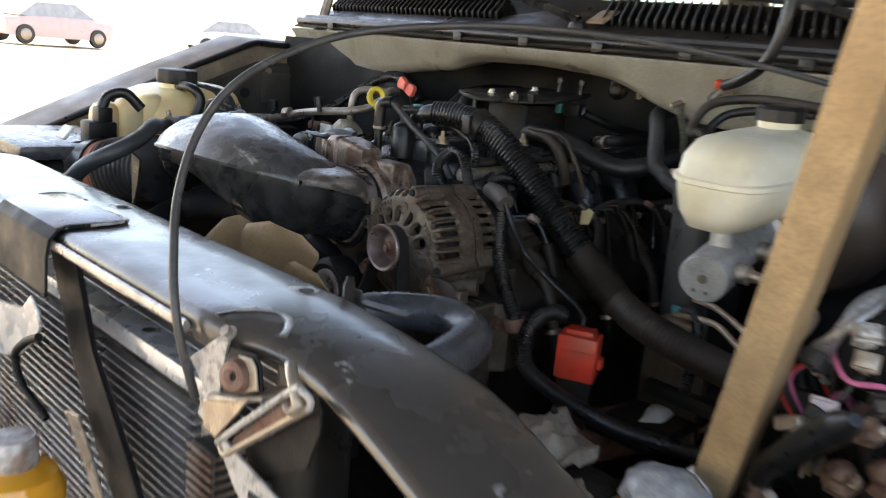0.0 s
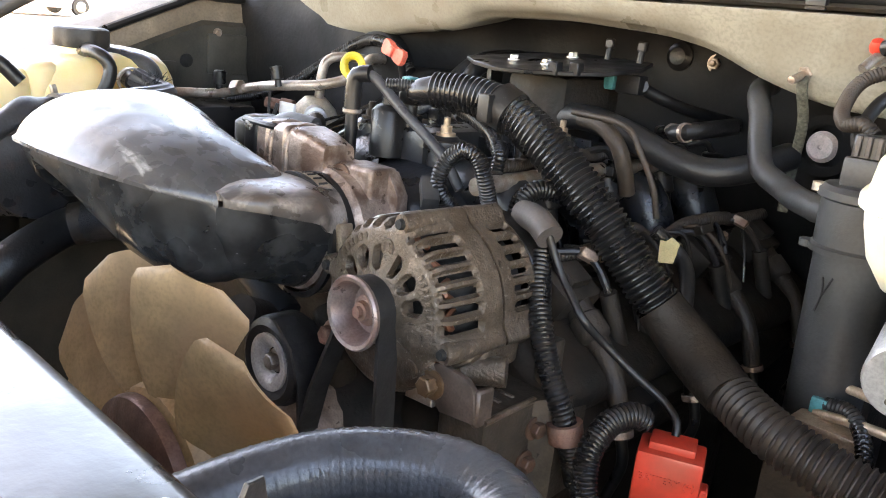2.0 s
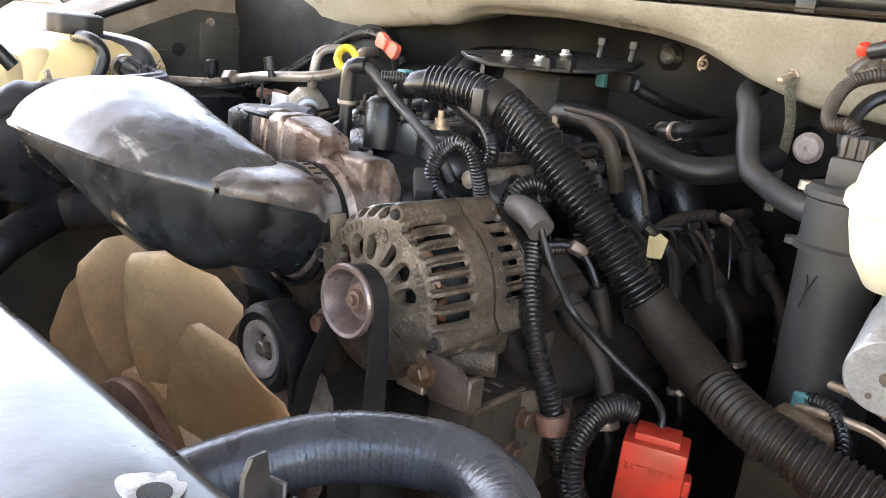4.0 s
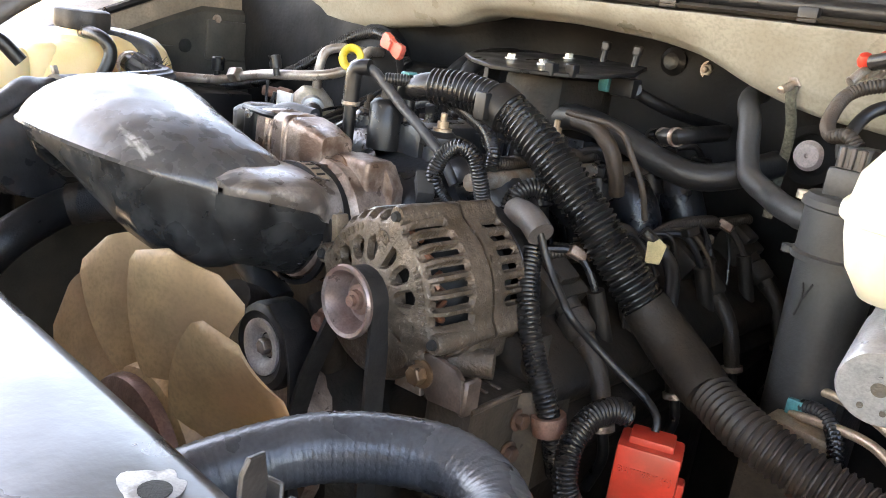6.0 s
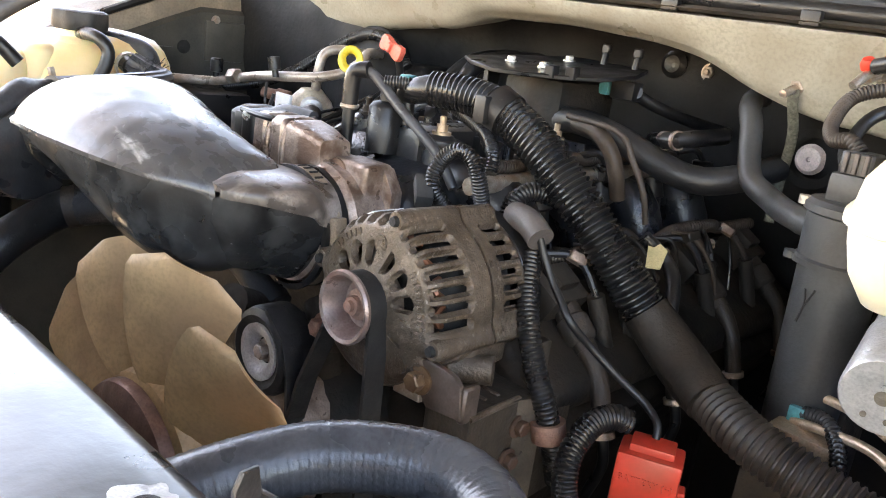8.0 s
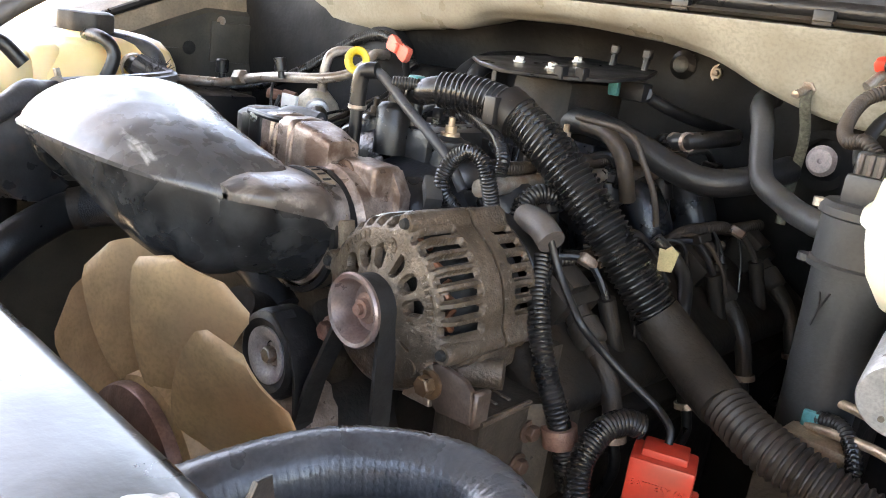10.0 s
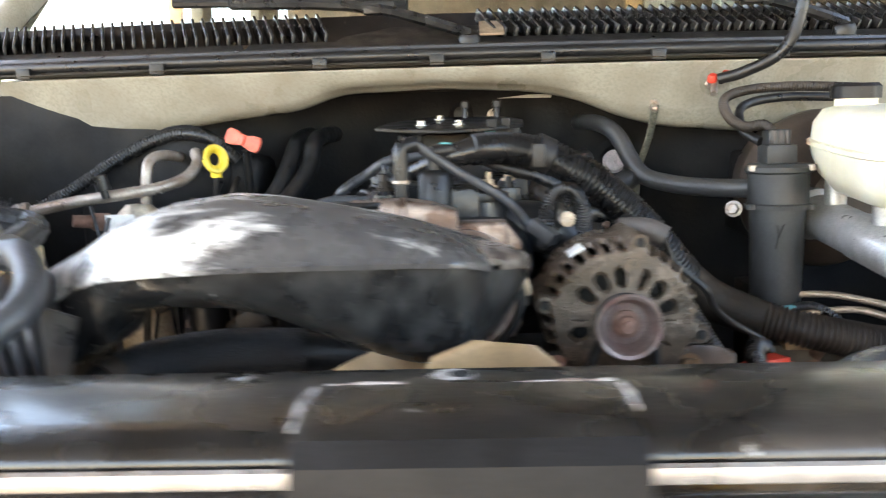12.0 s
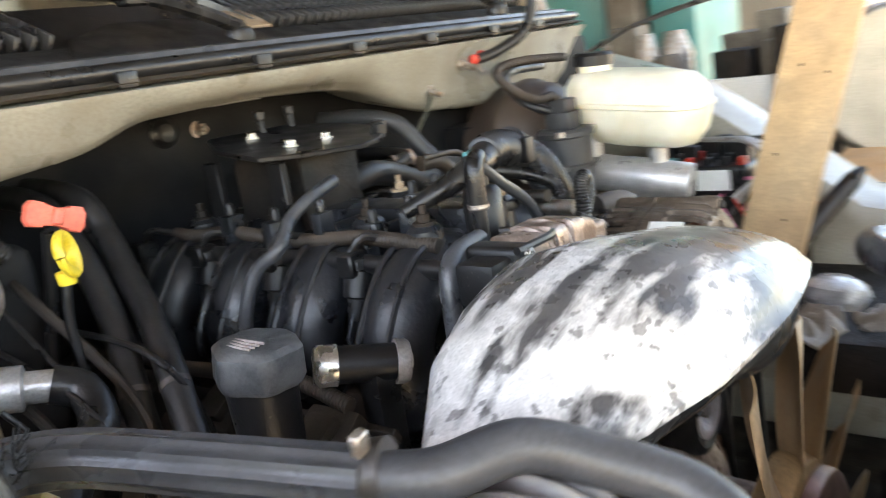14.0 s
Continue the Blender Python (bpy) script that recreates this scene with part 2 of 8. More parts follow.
MAGENTA = mat("pink_wire", (0.75, 0.18, 0.33), 0.45, vary=0.1, scale=60)
SOIL = mat("dry_sandy_ground", (0.46, 0.39, 0.30), 0.9, vary=0.3, scale=1.3, tint=(0.33, 0.25, 0.16), tint_amount=0.6, tint_scale=0.35, bump=0.6, fine=30)
CONCRETE = mat("stained_concrete", (0.30, 0.27, 0.22), 0.85, vary=0.25, scale=3, tint=(0.15, 0.12, 0.09), tint_amount=0.6, tint_scale=1.2, bump=0.4, fine=60)
LEAF = mat("dry_leaf", (0.48, 0.33, 0.13), 0.7, vary=0.3, scale=60, rand=0.5, bump=0.2)
TEAL_PAINT = mat("teal_machine_paint", (0.03, 0.20, 0.19), 0.5, vary=0.2, scale=6, tint=(0.12, 0.20, 0.18), tint_amount=0.5, tint_scale=4)
OLD_IRON = mat("old_engine_iron", (0.17, 0.145, 0.115), 0.7, 0.3, vary=0.4, scale=14, tint=(0.10, 0.07, 0.05), tint_amount=0.6, tint_scale=8, bump=0.4)
ORANGE = mat("orange_board", (0.62, 0.29, 0.08), 0.55, vary=0.2, scale=9, tint=(0.4, 0.22, 0.1), tint_amount=0.5, tint_scale=6)
ROOFING = mat("roof_sheet", (0.050, 0.043, 0.036), 0.7, 0.1, vary=0.25, scale=3, bump=0.2)
CAR_GLASS = mat("dusty_car_glass", (0.36, 0.37, 0.38), 0.25, vary=0.15, scale=5)
CAR_WHITE = mat("white_car_paint", (0.75, 0.74, 0.72), 0.3, vary=0.08, scale=6, coat=0.4)
HOOD_DARK = mat("hood_underside", (0.028, 0.027, 0.026), 0.8, vary=0.25, scale=10, bump=0.3)


def glass(name, colour, rough=0.02):
    m = bpy.data.materials.new(name)
    m.use_nodes = True
    p = m.node_tree.nodes["Principled BSDF"]
    p.inputs["Base Color"].default_value = (*colour, 1)
    p.inputs["Roughness"].default_value, p.inputs["Transmission Weight"].default_value = rough, 1.0
    p.inputs["IOR"].default_value = 1.45
    return m


GLASS = glass("tinted_glass", (0.75, 0.82, 0.80))
AMBER = mat("amber_fluid", (0.80, 0.36, 0.03), 0.15, vary=0.08, scale=30, bump=0.0, subsurface=0.3, coat=0.5, grain=0.0)


# ---------------------------------------------------------------- building helpers
def finish(bm, name, material, smooth=40):
    bmesh.ops.recalc_face_normals(bm, faces=bm.faces)
    me = bpy.data.meshes.new(name)
    bm.to_mesh(me)
    bm.free()
    me.materials.append(material)
    if smooth:
        me.polygons.foreach_set("use_smooth", [True] * len(me.polygons))
        me.set_sharp_from_angle(angle=radians(smooth))
    return me


BASE = {}


def thing(name, at, label, category, group="", kind=""):
    ob = new(name)
    ob.location = at
    ob.empty_display_size = 0.02
    BASE[ob.name] = Vector(at)
    return tagged(ob, label, category, group, kind)


def part(name, bm, material, parent, label="", smooth=40):
    base = BASE[parent.name]
    bmesh.ops.translate(bm, vec=-base, verts=bm.verts)
    ob = new(name, finish(bm, name, material, smooth))
    ob.parent = parent
    BASE[ob.name] = base
    return tagged(ob, label)


def solid(name, bm, material, label, category, group="", kind="", smooth=40, at=None):
    """A thing of one mesh; its origin at the middle of its foot."""
    if at is None:
        xs, ys, zs = ([v.co[i] for v in bm.verts] for i in range(3))
        at = ((min(xs) + max(xs)) / 2, (min(ys) + max(ys)) / 2, min(zs))
    bmesh.ops.translate(bm, vec=-Vector(at), verts=bm.verts)
    ob = new(name, finish(bm, name, material, smooth))
    ob.location = at
    BASE[ob.name] = Vector(at)
    return tagged(ob, label, category, group, kind)


def axes(direction):
    w = Vector(direction).normalized()
    u = w.cross((0, 0, 1)) if abs(w.z) < 0.95 else w.cross((0, 1, 0))
    u.normalize()
    return u, w.cross(u).normalized() * -1, w


def turned(to, direction, roll=0.0):
    """A frame at a place whose z runs along a direction."""
    u, v, w = axes(direction)
    m = Matrix((u, u.cross(w) * -1, w)).transposed().to_4x4()
    return Matrix.Translation(to) @ m @ Matrix.Rotation(radians(roll), 4, "Z")


def box(bm, lo, hi, bevel=0.0, seg=2, m=None):
    start = len(bm.verts)
    made = bmesh.ops.create_cube(bm, size=1)["verts"]
    lo, hi = Vector(lo), Vector(hi)
    size, mid = hi - lo, (hi + lo) / 2
    for v in made:
        v.co = Vector((v.co.x * size.x, v.co.y * size.y, v.co.z * size.z)) + mid
    if bevel:
        edges = list({e for v in made for e in v.link_edges})
        bmesh.ops.bevel(bm, geom=edges, offset=bevel, segments=seg, affect="EDGES", profile=0.6)
    if m is not None:
        bm.verts.ensure_lookup_table()
        bmesh.ops.transform(bm, matrix=m, verts=bm.verts[start:])
    return bm


def prism(bm, outline, height, m=None, bevel=0.0, seg=2):
    """A flat outline in x and y, raised along z."""
    start = len(bm.verts)
    low = [bm.verts.new((x, y, 0)) for x, y in outline]
    top = [bm.verts.new((x, y, height)) for x, y in outline]
    k = len(outline)
    faces = [bm.faces.new(low[::-1]), bm.faces.new(top)]
    for i in range(k):
        faces.append(bm.faces.new((low[i], low[(i + 1) % k], top[(i + 1) % k], top[i])))
    verts = low + top
    if bevel:
        edges = [e for e in faces[1].edges] + [e for e in faces[0].edges]
        got = bmesh.ops.bevel(bm, geom=edges, offset=bevel, segments=seg, affect="EDGES", profile=0.6)
        bm.verts.ensure_lookup_table()
        verts = [v for v in bm.verts[start:]]
    if m is not None:
        bmesh.ops.transform(bm, matrix=m, verts=[v for v in verts if v.is_valid])
    return bm


def lathe(bm, profile, to=(0, 0, 0), direction=(0, 0, 1), n=28, squash=None):
    """Rings of (radius, height) turned about a direction."""
    m = turned(to, direction)
    rings = []
    for r, hgt in profile:
        if r < 1e-6:
            rings.append([bm.verts.new(m @ Vector((0, 0, hgt)))])
        else:
            ring = []
            for i in range(n):
                a = 2 * math.pi * i / n
                rr = r * (squash(a, hgt) if squash else 1)
                ring.append(bm.verts.new(m @ Vector((rr * math.cos(a), rr * math.sin(a), hgt))))
            rings.append(ring)
    for a, b in zip(rings, rings[1:]):
        if len(a) == 1 and len(b) == 1:
            continue
        for i in range(n):
            j = (i + 1) % n
            if len(a) == 1:
                bm.faces.new((a[0], b[j], b[i]))
            elif len(b) == 1:
                bm.faces.new((a[i], a[j], b[0]))
            else:
                bm.faces.new((a[i], a[j], b[j], b[i]))
    return bm


def spline(points, step=0.004, times=None):
    p = [Vector(q) for q in points]
    p = [p[0] * 2 - p[1]] + p + [p[-1] * 2 - p[-2]]
    out = []
    for i in range(1, len(p) - 2):
        a, b, c, d = p[i - 1:i + 3]
        k = max(2, int((c - b).length / step))
        for j in range(k):
            t = j / k
            out.append(0.5 * ((2 * b) + (c - a) * t + (2 * a - 5 * b + 4 * c - d) * t * t + (3 * b - 3 * c + d - a) * t ** 3))
    out.append(p[-2])
    return out


def tube(bm, points, radius, n=14, step=0.006, flutes=0, ridge=0.0, pitch=0.005, straight=False, caps=True, flat=1.0, taper=None):
    """A hose along a smooth line; ridge: how far the rings of a corrugated conduit stand out."""
    if ridge:
        step = pitch / 4
    path = [Vector(q) for q in points] if straight else spline(points, step)
    lengths = [0.0]
    for a, b in zip(path, path[1:]):
        lengths.append(lengths[-1] + (b - a).length)
    if ridge:
        total, fresh, k = lengths[-1], [], 0
        count = int(total / (pitch / 4))
        for i in range(count + 1):
            s = total * i / count
            while k < len(path) - 2 and lengths[k + 1] < s:
                k += 1
            seg = max(1e-9, lengths[k + 1] - lengths[k])
            fresh.append(path[k].lerp(path[k + 1], min(1, (s - lengths[k]) / seg)))
        path = fresh
        lengths = [total * i / count for i in range(count + 1)]
    side, rings = None, []
    for i, q in enumerate(path):
        t = (path[min(i + 1, len(path) - 1)] - path[max(i - 1, 0)]).normalized()
        if side is None:
            side = axes(t)[0]
        side = (side - t * side.dot(t)).normalized()
        up = t.cross(side)
        r = radius
        if taper:
            r = radius * taper(lengths[i] / max(1e-9, lengths[-1]))
        if ridge:
            r += ridge * (0, 0.85, 1, 0.25)[i % 4]
        rs = [r * (1 + (0.05 * math.cos(flutes * 2 * math.pi * j / n) if flutes else 0)) for j in range(n)]
        rings.append([bm.verts.new(q + side * (rs[j] * math.cos(2 * math.pi * j / n)) + up * (rs[j] * flat * math.sin(2 * math.pi * j / n))) for j in range(n)])
    for a, b in zip(rings, rings[1:]):
        for j in range(n):
            bm.faces.new((a[j], a[(j + 1) % n], b[(j + 1) % n], b[j]))
    if caps:
        bm.faces.new(rings[0][::-1])
        bm.faces.new(rings[-1])
    return bm


def loft(bm, sections, caps=True):
    rings = [[bm.verts.new(q) for q in s] for s in sections]
    k = len(rings[0])
    for a, b in zip(rings, rings[1:]):
        for j in range(k):
            bm.faces.new((a[j], a[(j + 1) % k], b[(j + 1) % k], b[j]))
    if caps:
        bm.faces.new(rings[0][::-1])
        bm.faces.new(rings[-1])
    return bm


def hexhead(bm, to, direction, r=0.007, height=0.006, washer=True, stud=0.0):
    m = turned(to, direction)
    z = 0.0
    if washer:
        lathe(bm, [(0, 0), (r * 1.45, 0), (r * 1.45, r * 0.25), (r * 0.9, r * 0.3)], to, direction, 18)
        z = r * 0.25
    hexa = [(r * math.cos(math.pi * i / 3), r * math.sin(math.pi * i / 3)) for i in range(6)]
    prism(bm, hexa, height, m @ Matrix.Translation((0, 0, z)), bevel=r * 0.12, seg=1)
    if stud:
        lathe(bm, [(r * 0.5, z + height), (r * 0.5, z + height + stud), (r * 0.3, z + height + stud + 0.001), (0, z + height + stud + 0.001)], to, direction, 12)
    return bm


def bolt(parent, to, direction, r=0.007, height=0.006, material=None, stud=0.0, name="bolt", label=""):
    return part(name, hexhead(bmesh.new(), to, direction, r, height, True, stud), material or STEEL, parent, label)


def arc(cx, cy, r, a0, a1, k):
    return [(cx + r * math.cos(radians(a0 + (a1 - a0) * i / k)), cy + r * math.sin(radians(a0 + (a1 - a0) * i / k))) for i in range(k + 1)]


def B():
    return bmesh.new()

# ---------------------------------------------------------------- setting: ground, roof, panels of the bay
def ground():
    bm = B()
    bmesh.ops.create_grid(bm, x_segments=60, y_segments=60, size=60)
    for v in bm.verts:
        v.co.z = 0.03 * noise.noise(v.co * 0.35) + 0.02 * noise.noise(v.co * 1.7) - 0.06
    ob = solid("ground", bm, SOIL, "dry sandy yard ground around the truck", "ground", kind="structure", at=(0, 0, 0))
    return ob


ground()
solid("floor", box(B(), (-1.3, -5.0, -0.2), (4.4, 6.2, 0.0), 0.01), CONCRETE, "stained concrete slab under the truck", "floor", kind="structure")
# Unseen roof, added and cut to shape so that it limits sun and sky light
solid("ceiling", prism(B(), [(-2.2, -5.0), (1.65, -5.0), (1.65, 0.9), (4.6, 0.9), (4.6, 6.0), (-2.2, 6.0)], 0.1, Matrix.Translation((0, 0, 2.75))), ROOFING, "dull metal roof out of view, added to shade the truck", "ceiling", kind="structure")
for px, py in ((-2.1, -4.9), (1.55, -4.9), (-2.1, 5.8), (1.25, 5.8), (4.5, 1.0), (4.5, 5.8)):
    solid("roof_post", box(B(), (px - 0.05, py - 0.05, -0.05), (px + 0.05, py + 0.05, 2.75), 0.004), WOOD, "square wooden post under the added shade roof", "post", "shed posts", "structure")


def bar_edges(x):
    """Rear y, front y and height of the radiator support at x."""
    out = max(0.0, abs(x) - 0.38)
    if x > 0:
        front = float(np.interp(x, [0.0, 0.38, 0.44, 0.50, 0.63, 0.80], [-0.100, -0.100, -0.082, -0.084, -0.105, -0.130]))
        return 0.028 - 0.27 * max(0.0, x - 0.56), front, 0.97 - 0.05 * out - 0.35 * out * out
    return 0.028 - 0.26 * out - 0.25 * out * out, -0.100 - 0.12 * out, 0.97 - 0.05 * out - 0.10 * out * out


def radiator_support():
    th = thing("radiator_support", (0, -0.03, 0.9), "satin black painted steel radiator support bar, scuffed and dusty", "radiator support")
    xs = [-0.80 + 1.60 * i / 64 for i in range(65)]
    secs = []
    for x in xs:
        r, f, z = bar_edges(x)
        drop = float(np.interp(x, [0.38, 0.43], [0.024, 0.012]))
        ripple = 0.0012 * noise.noise(Vector((x * 9, 0.3, 0)))
        secs.append([(x, r + 0.001, z - 0.050), (x, r + 0.003, z - 0.014), (x, r + 0.001, z - 0.007), (x, r - 0.004, z - 0.002), (x, r - 0.010, z), (x, r - 0.045, z + 0.002 + ripple),
                     (x, f + 0.035, z + 0.001 - ripple), (x, f + 0.008, z), (x, f + 0.002, z - 0.003), (x, f, z - 0.009), (x, f + 0.001, z - drop),
                     (x, f + 0.006, z - drop - 0.004), (x, f + 0.012, z - drop + 0.002), (x, r - 0.012, z - 0.014), (x, r - 0.010, z - 0.050)])
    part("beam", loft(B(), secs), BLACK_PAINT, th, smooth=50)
    # rolled seam on the front lip, rubbed to bare metal
    lip = [[(x, bar_edges(x)[1] - 0.0035 + 0.003 * math.cos(a), bar_edges(x)[2] - 0.014 + 0.005 * math.sin(a)) for a in [k * math.pi / 4 for k in range(8)]]
           for x in xs if -0.40 <= x <= 0.37]
    part("front_lip", loft(B(), lip), FIN_EDGE, th, "bare bright metal front lip")
    for x, y, k in ((0.0, 0.0, 1.0), (0.358, 0.001, 1.2), (-0.35, -0.026, 1.3), (-0.62, -0.06, 1.0)):
        z = bar_edges(x)[2] + 0.0018
        inner, outer, bm = [], [], B()
        for q in range(48):
            a = 2 * math.pi * q / 48
            wide = 0.0015 + 0.0095 * k * (0.5 - 0.5 * math.cos(a)) * (0.8 + 0.6 * noise.noise(Vector((math.cos(a) * 2.2 + x * 9, math.sin(a) * 2.2, 4.0))))
            inner.append(bm.verts.new((x + 0.0062 * math.cos(a), y + 0.0062 * math.sin(a), z + 0.0003)))
            outer.append(bm.verts.new((x + (0.0064 + wide) * math.cos(a), y + (0.0064 + wide) * math.sin(a), z - 0.0004)))
        for q in range(48):
            bm.faces.new((inner[q], outer[q], outer[(q + 1) % 48], inner[(q + 1) % 48]))
        part("worn_ring", bm, WORN, th, "paint worn to bare metal round a bolt hole")
        part("bolt_hole", lathe(B(), [(0, 0.0007), (0.0065, 0.0007), (0.0065, -0.02), (0, -0.02)], (x, y, z), (0, 0, 1), 20), FIN, th, "dark open bolt hole")
    # low pressed arch near the driver's end, its edge rubbed bright in places
    pts = [(0.374, -0.092), (0.374, -0.078), (0.379, -0.063), (0.391, -0.052), (0.406, -0.050), (0.420, -0.058), (0.430, -0.070)]
    ridge = [(x, y, bar_edges(x)[2] - 0.0006) for x, y in pts]
    part("pressed_ridge", tube(B(), ridge, 0.0042, 12, flat=0.6), BLACK_PAINT, th, "low raised pressing")
    part("rubbed_edge", tube(B(), [(x, y + 0.001, z + 0.0022) for x, y, z in ridge[1:]], 0.0030, 8, flat=0.45, taper=lambda t: 0.45 + 0.55 * abs(math.sin(7 * t + 0.3))), WORN, th, "bright rubbed edge of the pressing")
    return th


radiator_support()


def latch_bracket():
    th = thing("hood_latch_bracket", (0, -0.06, 0.6), "black steel hood latch plate welded onto the radiator support bar", "bracket")
    secs = []
    line = [(-0.030, 0.9750), (-0.060, 0.9752), (-0.090, 0.9748), (-0.101, 0.9715), (-0.110, 0.962), (-0.113, 0.945), (-0.114, 0.905)]
    for i, (y, z) in enumerate(line):
        a, b = -0.075, 0.082
        ny, nz = (0, -0.003) if i < 3 else (0.003, -0.001)
        secs.append([(a, y, z), (a + 0.003, y, z + 0.001), (b - 0.003, y, z + 0.001), (b, y, z), (b, y + ny, z + nz), (a, y + ny, z + nz)])
    part("plate", loft(B(), secs[:4]), BLACK_PAINT, th, smooth=30)
    part("apron", loft(B(), secs[3:]), STRUT_BLACK, th, "dull black front of the plate", smooth=30)
    for pts in ([(0.030, -0.030, 0.9755), (0.055, -0.0285, 0.976), (0.080, -0.029, 0.976)], [(0.082, -0.034, 0.976), (0.084, -0.050, 0.976), (0.083, -0.068, 0.975)],
                [(-0.070, -0.030, 0.976), (-0.045, -0.0285, 0.976), (-0.03, -0.029, 0.976)], [(-0.075, -0.034, 0.976), (-0.077, -0.055, 0.976), (-0.077, -0.085, 0.971)]):
        part("weld_bead", tube(B(), [(x, y, z - 0.0012) for x, y, z in pts], 0.0026, 8, taper=lambda t: 0.75 + 0.3 * math.sin(23 * t) * math.sin(9 * t + 1)), SCRAPED, th, "lumpy bare weld bead")
    upright = Matrix.Rotation(radians(90), 4, "X")
    part("strap", prism(B(), [(0.020, 0.945), (0.092, 0.945), (0.132, 0.858), (0.208, 0.782), (0.29, 0.69), (0.215, 0.69), (0.142, 0.760), (0.078, 0.842)], 0.006, Matrix.Translation((0, -0.082, 0)) @ upright, 0.0015, 1), STRUT_BLACK, th, "black steel strap running down")
    part("strap_flange", prism(B(), [(0.105, 0.790), (0.140, 0.798), (0.165, 0.772), (0.215, 0.715), (0.195, 0.715)], 0.003, Matrix.Translation((0, -0.102, 0)) @ upright, 0.001, 1), CLAMP, th, "pale folded flange of the strap")
    part("catch_plate", prism(B(), [(-0.24, 0.845), (-0.040, 0.868), (0.050, 0.884), (0.074, 0.906), (0.092, 0.896), (0.098, 0.880), (0.088, 0.866), (0.030, 0.826), (-0.060, 0.800), (-0.24, 0.775)], 0.004, Matrix.Translation((0, -0.121, 0)) @ upright, 0.001, 1), RAIL_METAL, th, "bare metal latch catch")
    part("release_rod", tube(B(), [(0.094, -0.124, 0.868), (0.060, -0.126, 0.852), (0.030, -0.126, 0.828), (0.040, -0.124, 0.800), (0.085, -0.115, 0.775)], 0.0045, 10), STRUT_BLACK, th, "bent black release rod")
    return th


latch_bracket()


def radiator():
    th = thing("radiator", (0, 0.0, 0.45), "black radiator with bright horizontal tubes behind the support bar", "radiator")
    part("core", box(B(), (-0.36, -0.012, 0.45), (0.36, 0.020, 0.935), 0.002), FIN, th)
    part("side_tank", box(B(), (0.36, -0.030, 0.45), (0.415, 0.020, 0.940), 0.012, 3), PLASTIC, th)
    part("side_tank", box(B(), (-0.415, -0.030, 0.45), (-0.36, 0.020, 0.940), 0.012, 3), PLASTIC, th)
    me = finish(box(B(), (-0.36, -0.0020, -0.0010), (0.36, 0.012, 0.0010), 0.0004, 1), "tube", FIN_EDGE)
    for i in range(38):
        ob = new("tube", me)
        ob.parent, ob.location = th, (0, -0.0235, 0.040 + 0.0122 * i)
    return th


radiator()


def condenser():
    th = thing("condenser", (0, -0.05, 0.45), "air-conditioning condenser with dark fins and bright flat tubes", "condenser")
    part("fin_core", box(B(), (-0.29, -0.046, 0.45), (0.290, -0.036, 0.860), 0.001), FIN, th)
    part("top_rail", box(B(), (-0.295, -0.058, 0.860), (0.300, -0.022, 0.880), 0.003), RAIL_METAL, th, "bare aluminium top rail")
    for sx in (-1, 1):
        part("header", lathe(B(), [(0, 0.45), (0.010, 0.45), (0.010, 0.868), (0, 0.872)], (0.302 * sx, -0.050, 0), (0, 0, 1), 16), FIN_EDGE, th, "aluminium header pipe")
    me = finish(box(B(), (-0.29, -0.0050, -0.0008), (0.290, 0.005, 0.0008), 0.0004, 1), "flat_tube", FIN_EDGE)
    for i in range(37):
        ob = new("flat_tube", me)
        ob.parent, ob.location = th, (0, -0.0070, 0.010 + 0.0108 * i)
    for x in (0.155, 0.252):
        part("rail_hole", lathe(B(), [(0, 0.0005), (0.0065, 0.0005), (0.0065, -0.01), (0, -0.01)], (x, -0.040, 0.8802), (0, 0, 1), 16), FIN, th, "dark round hole")
    return th


condenser()


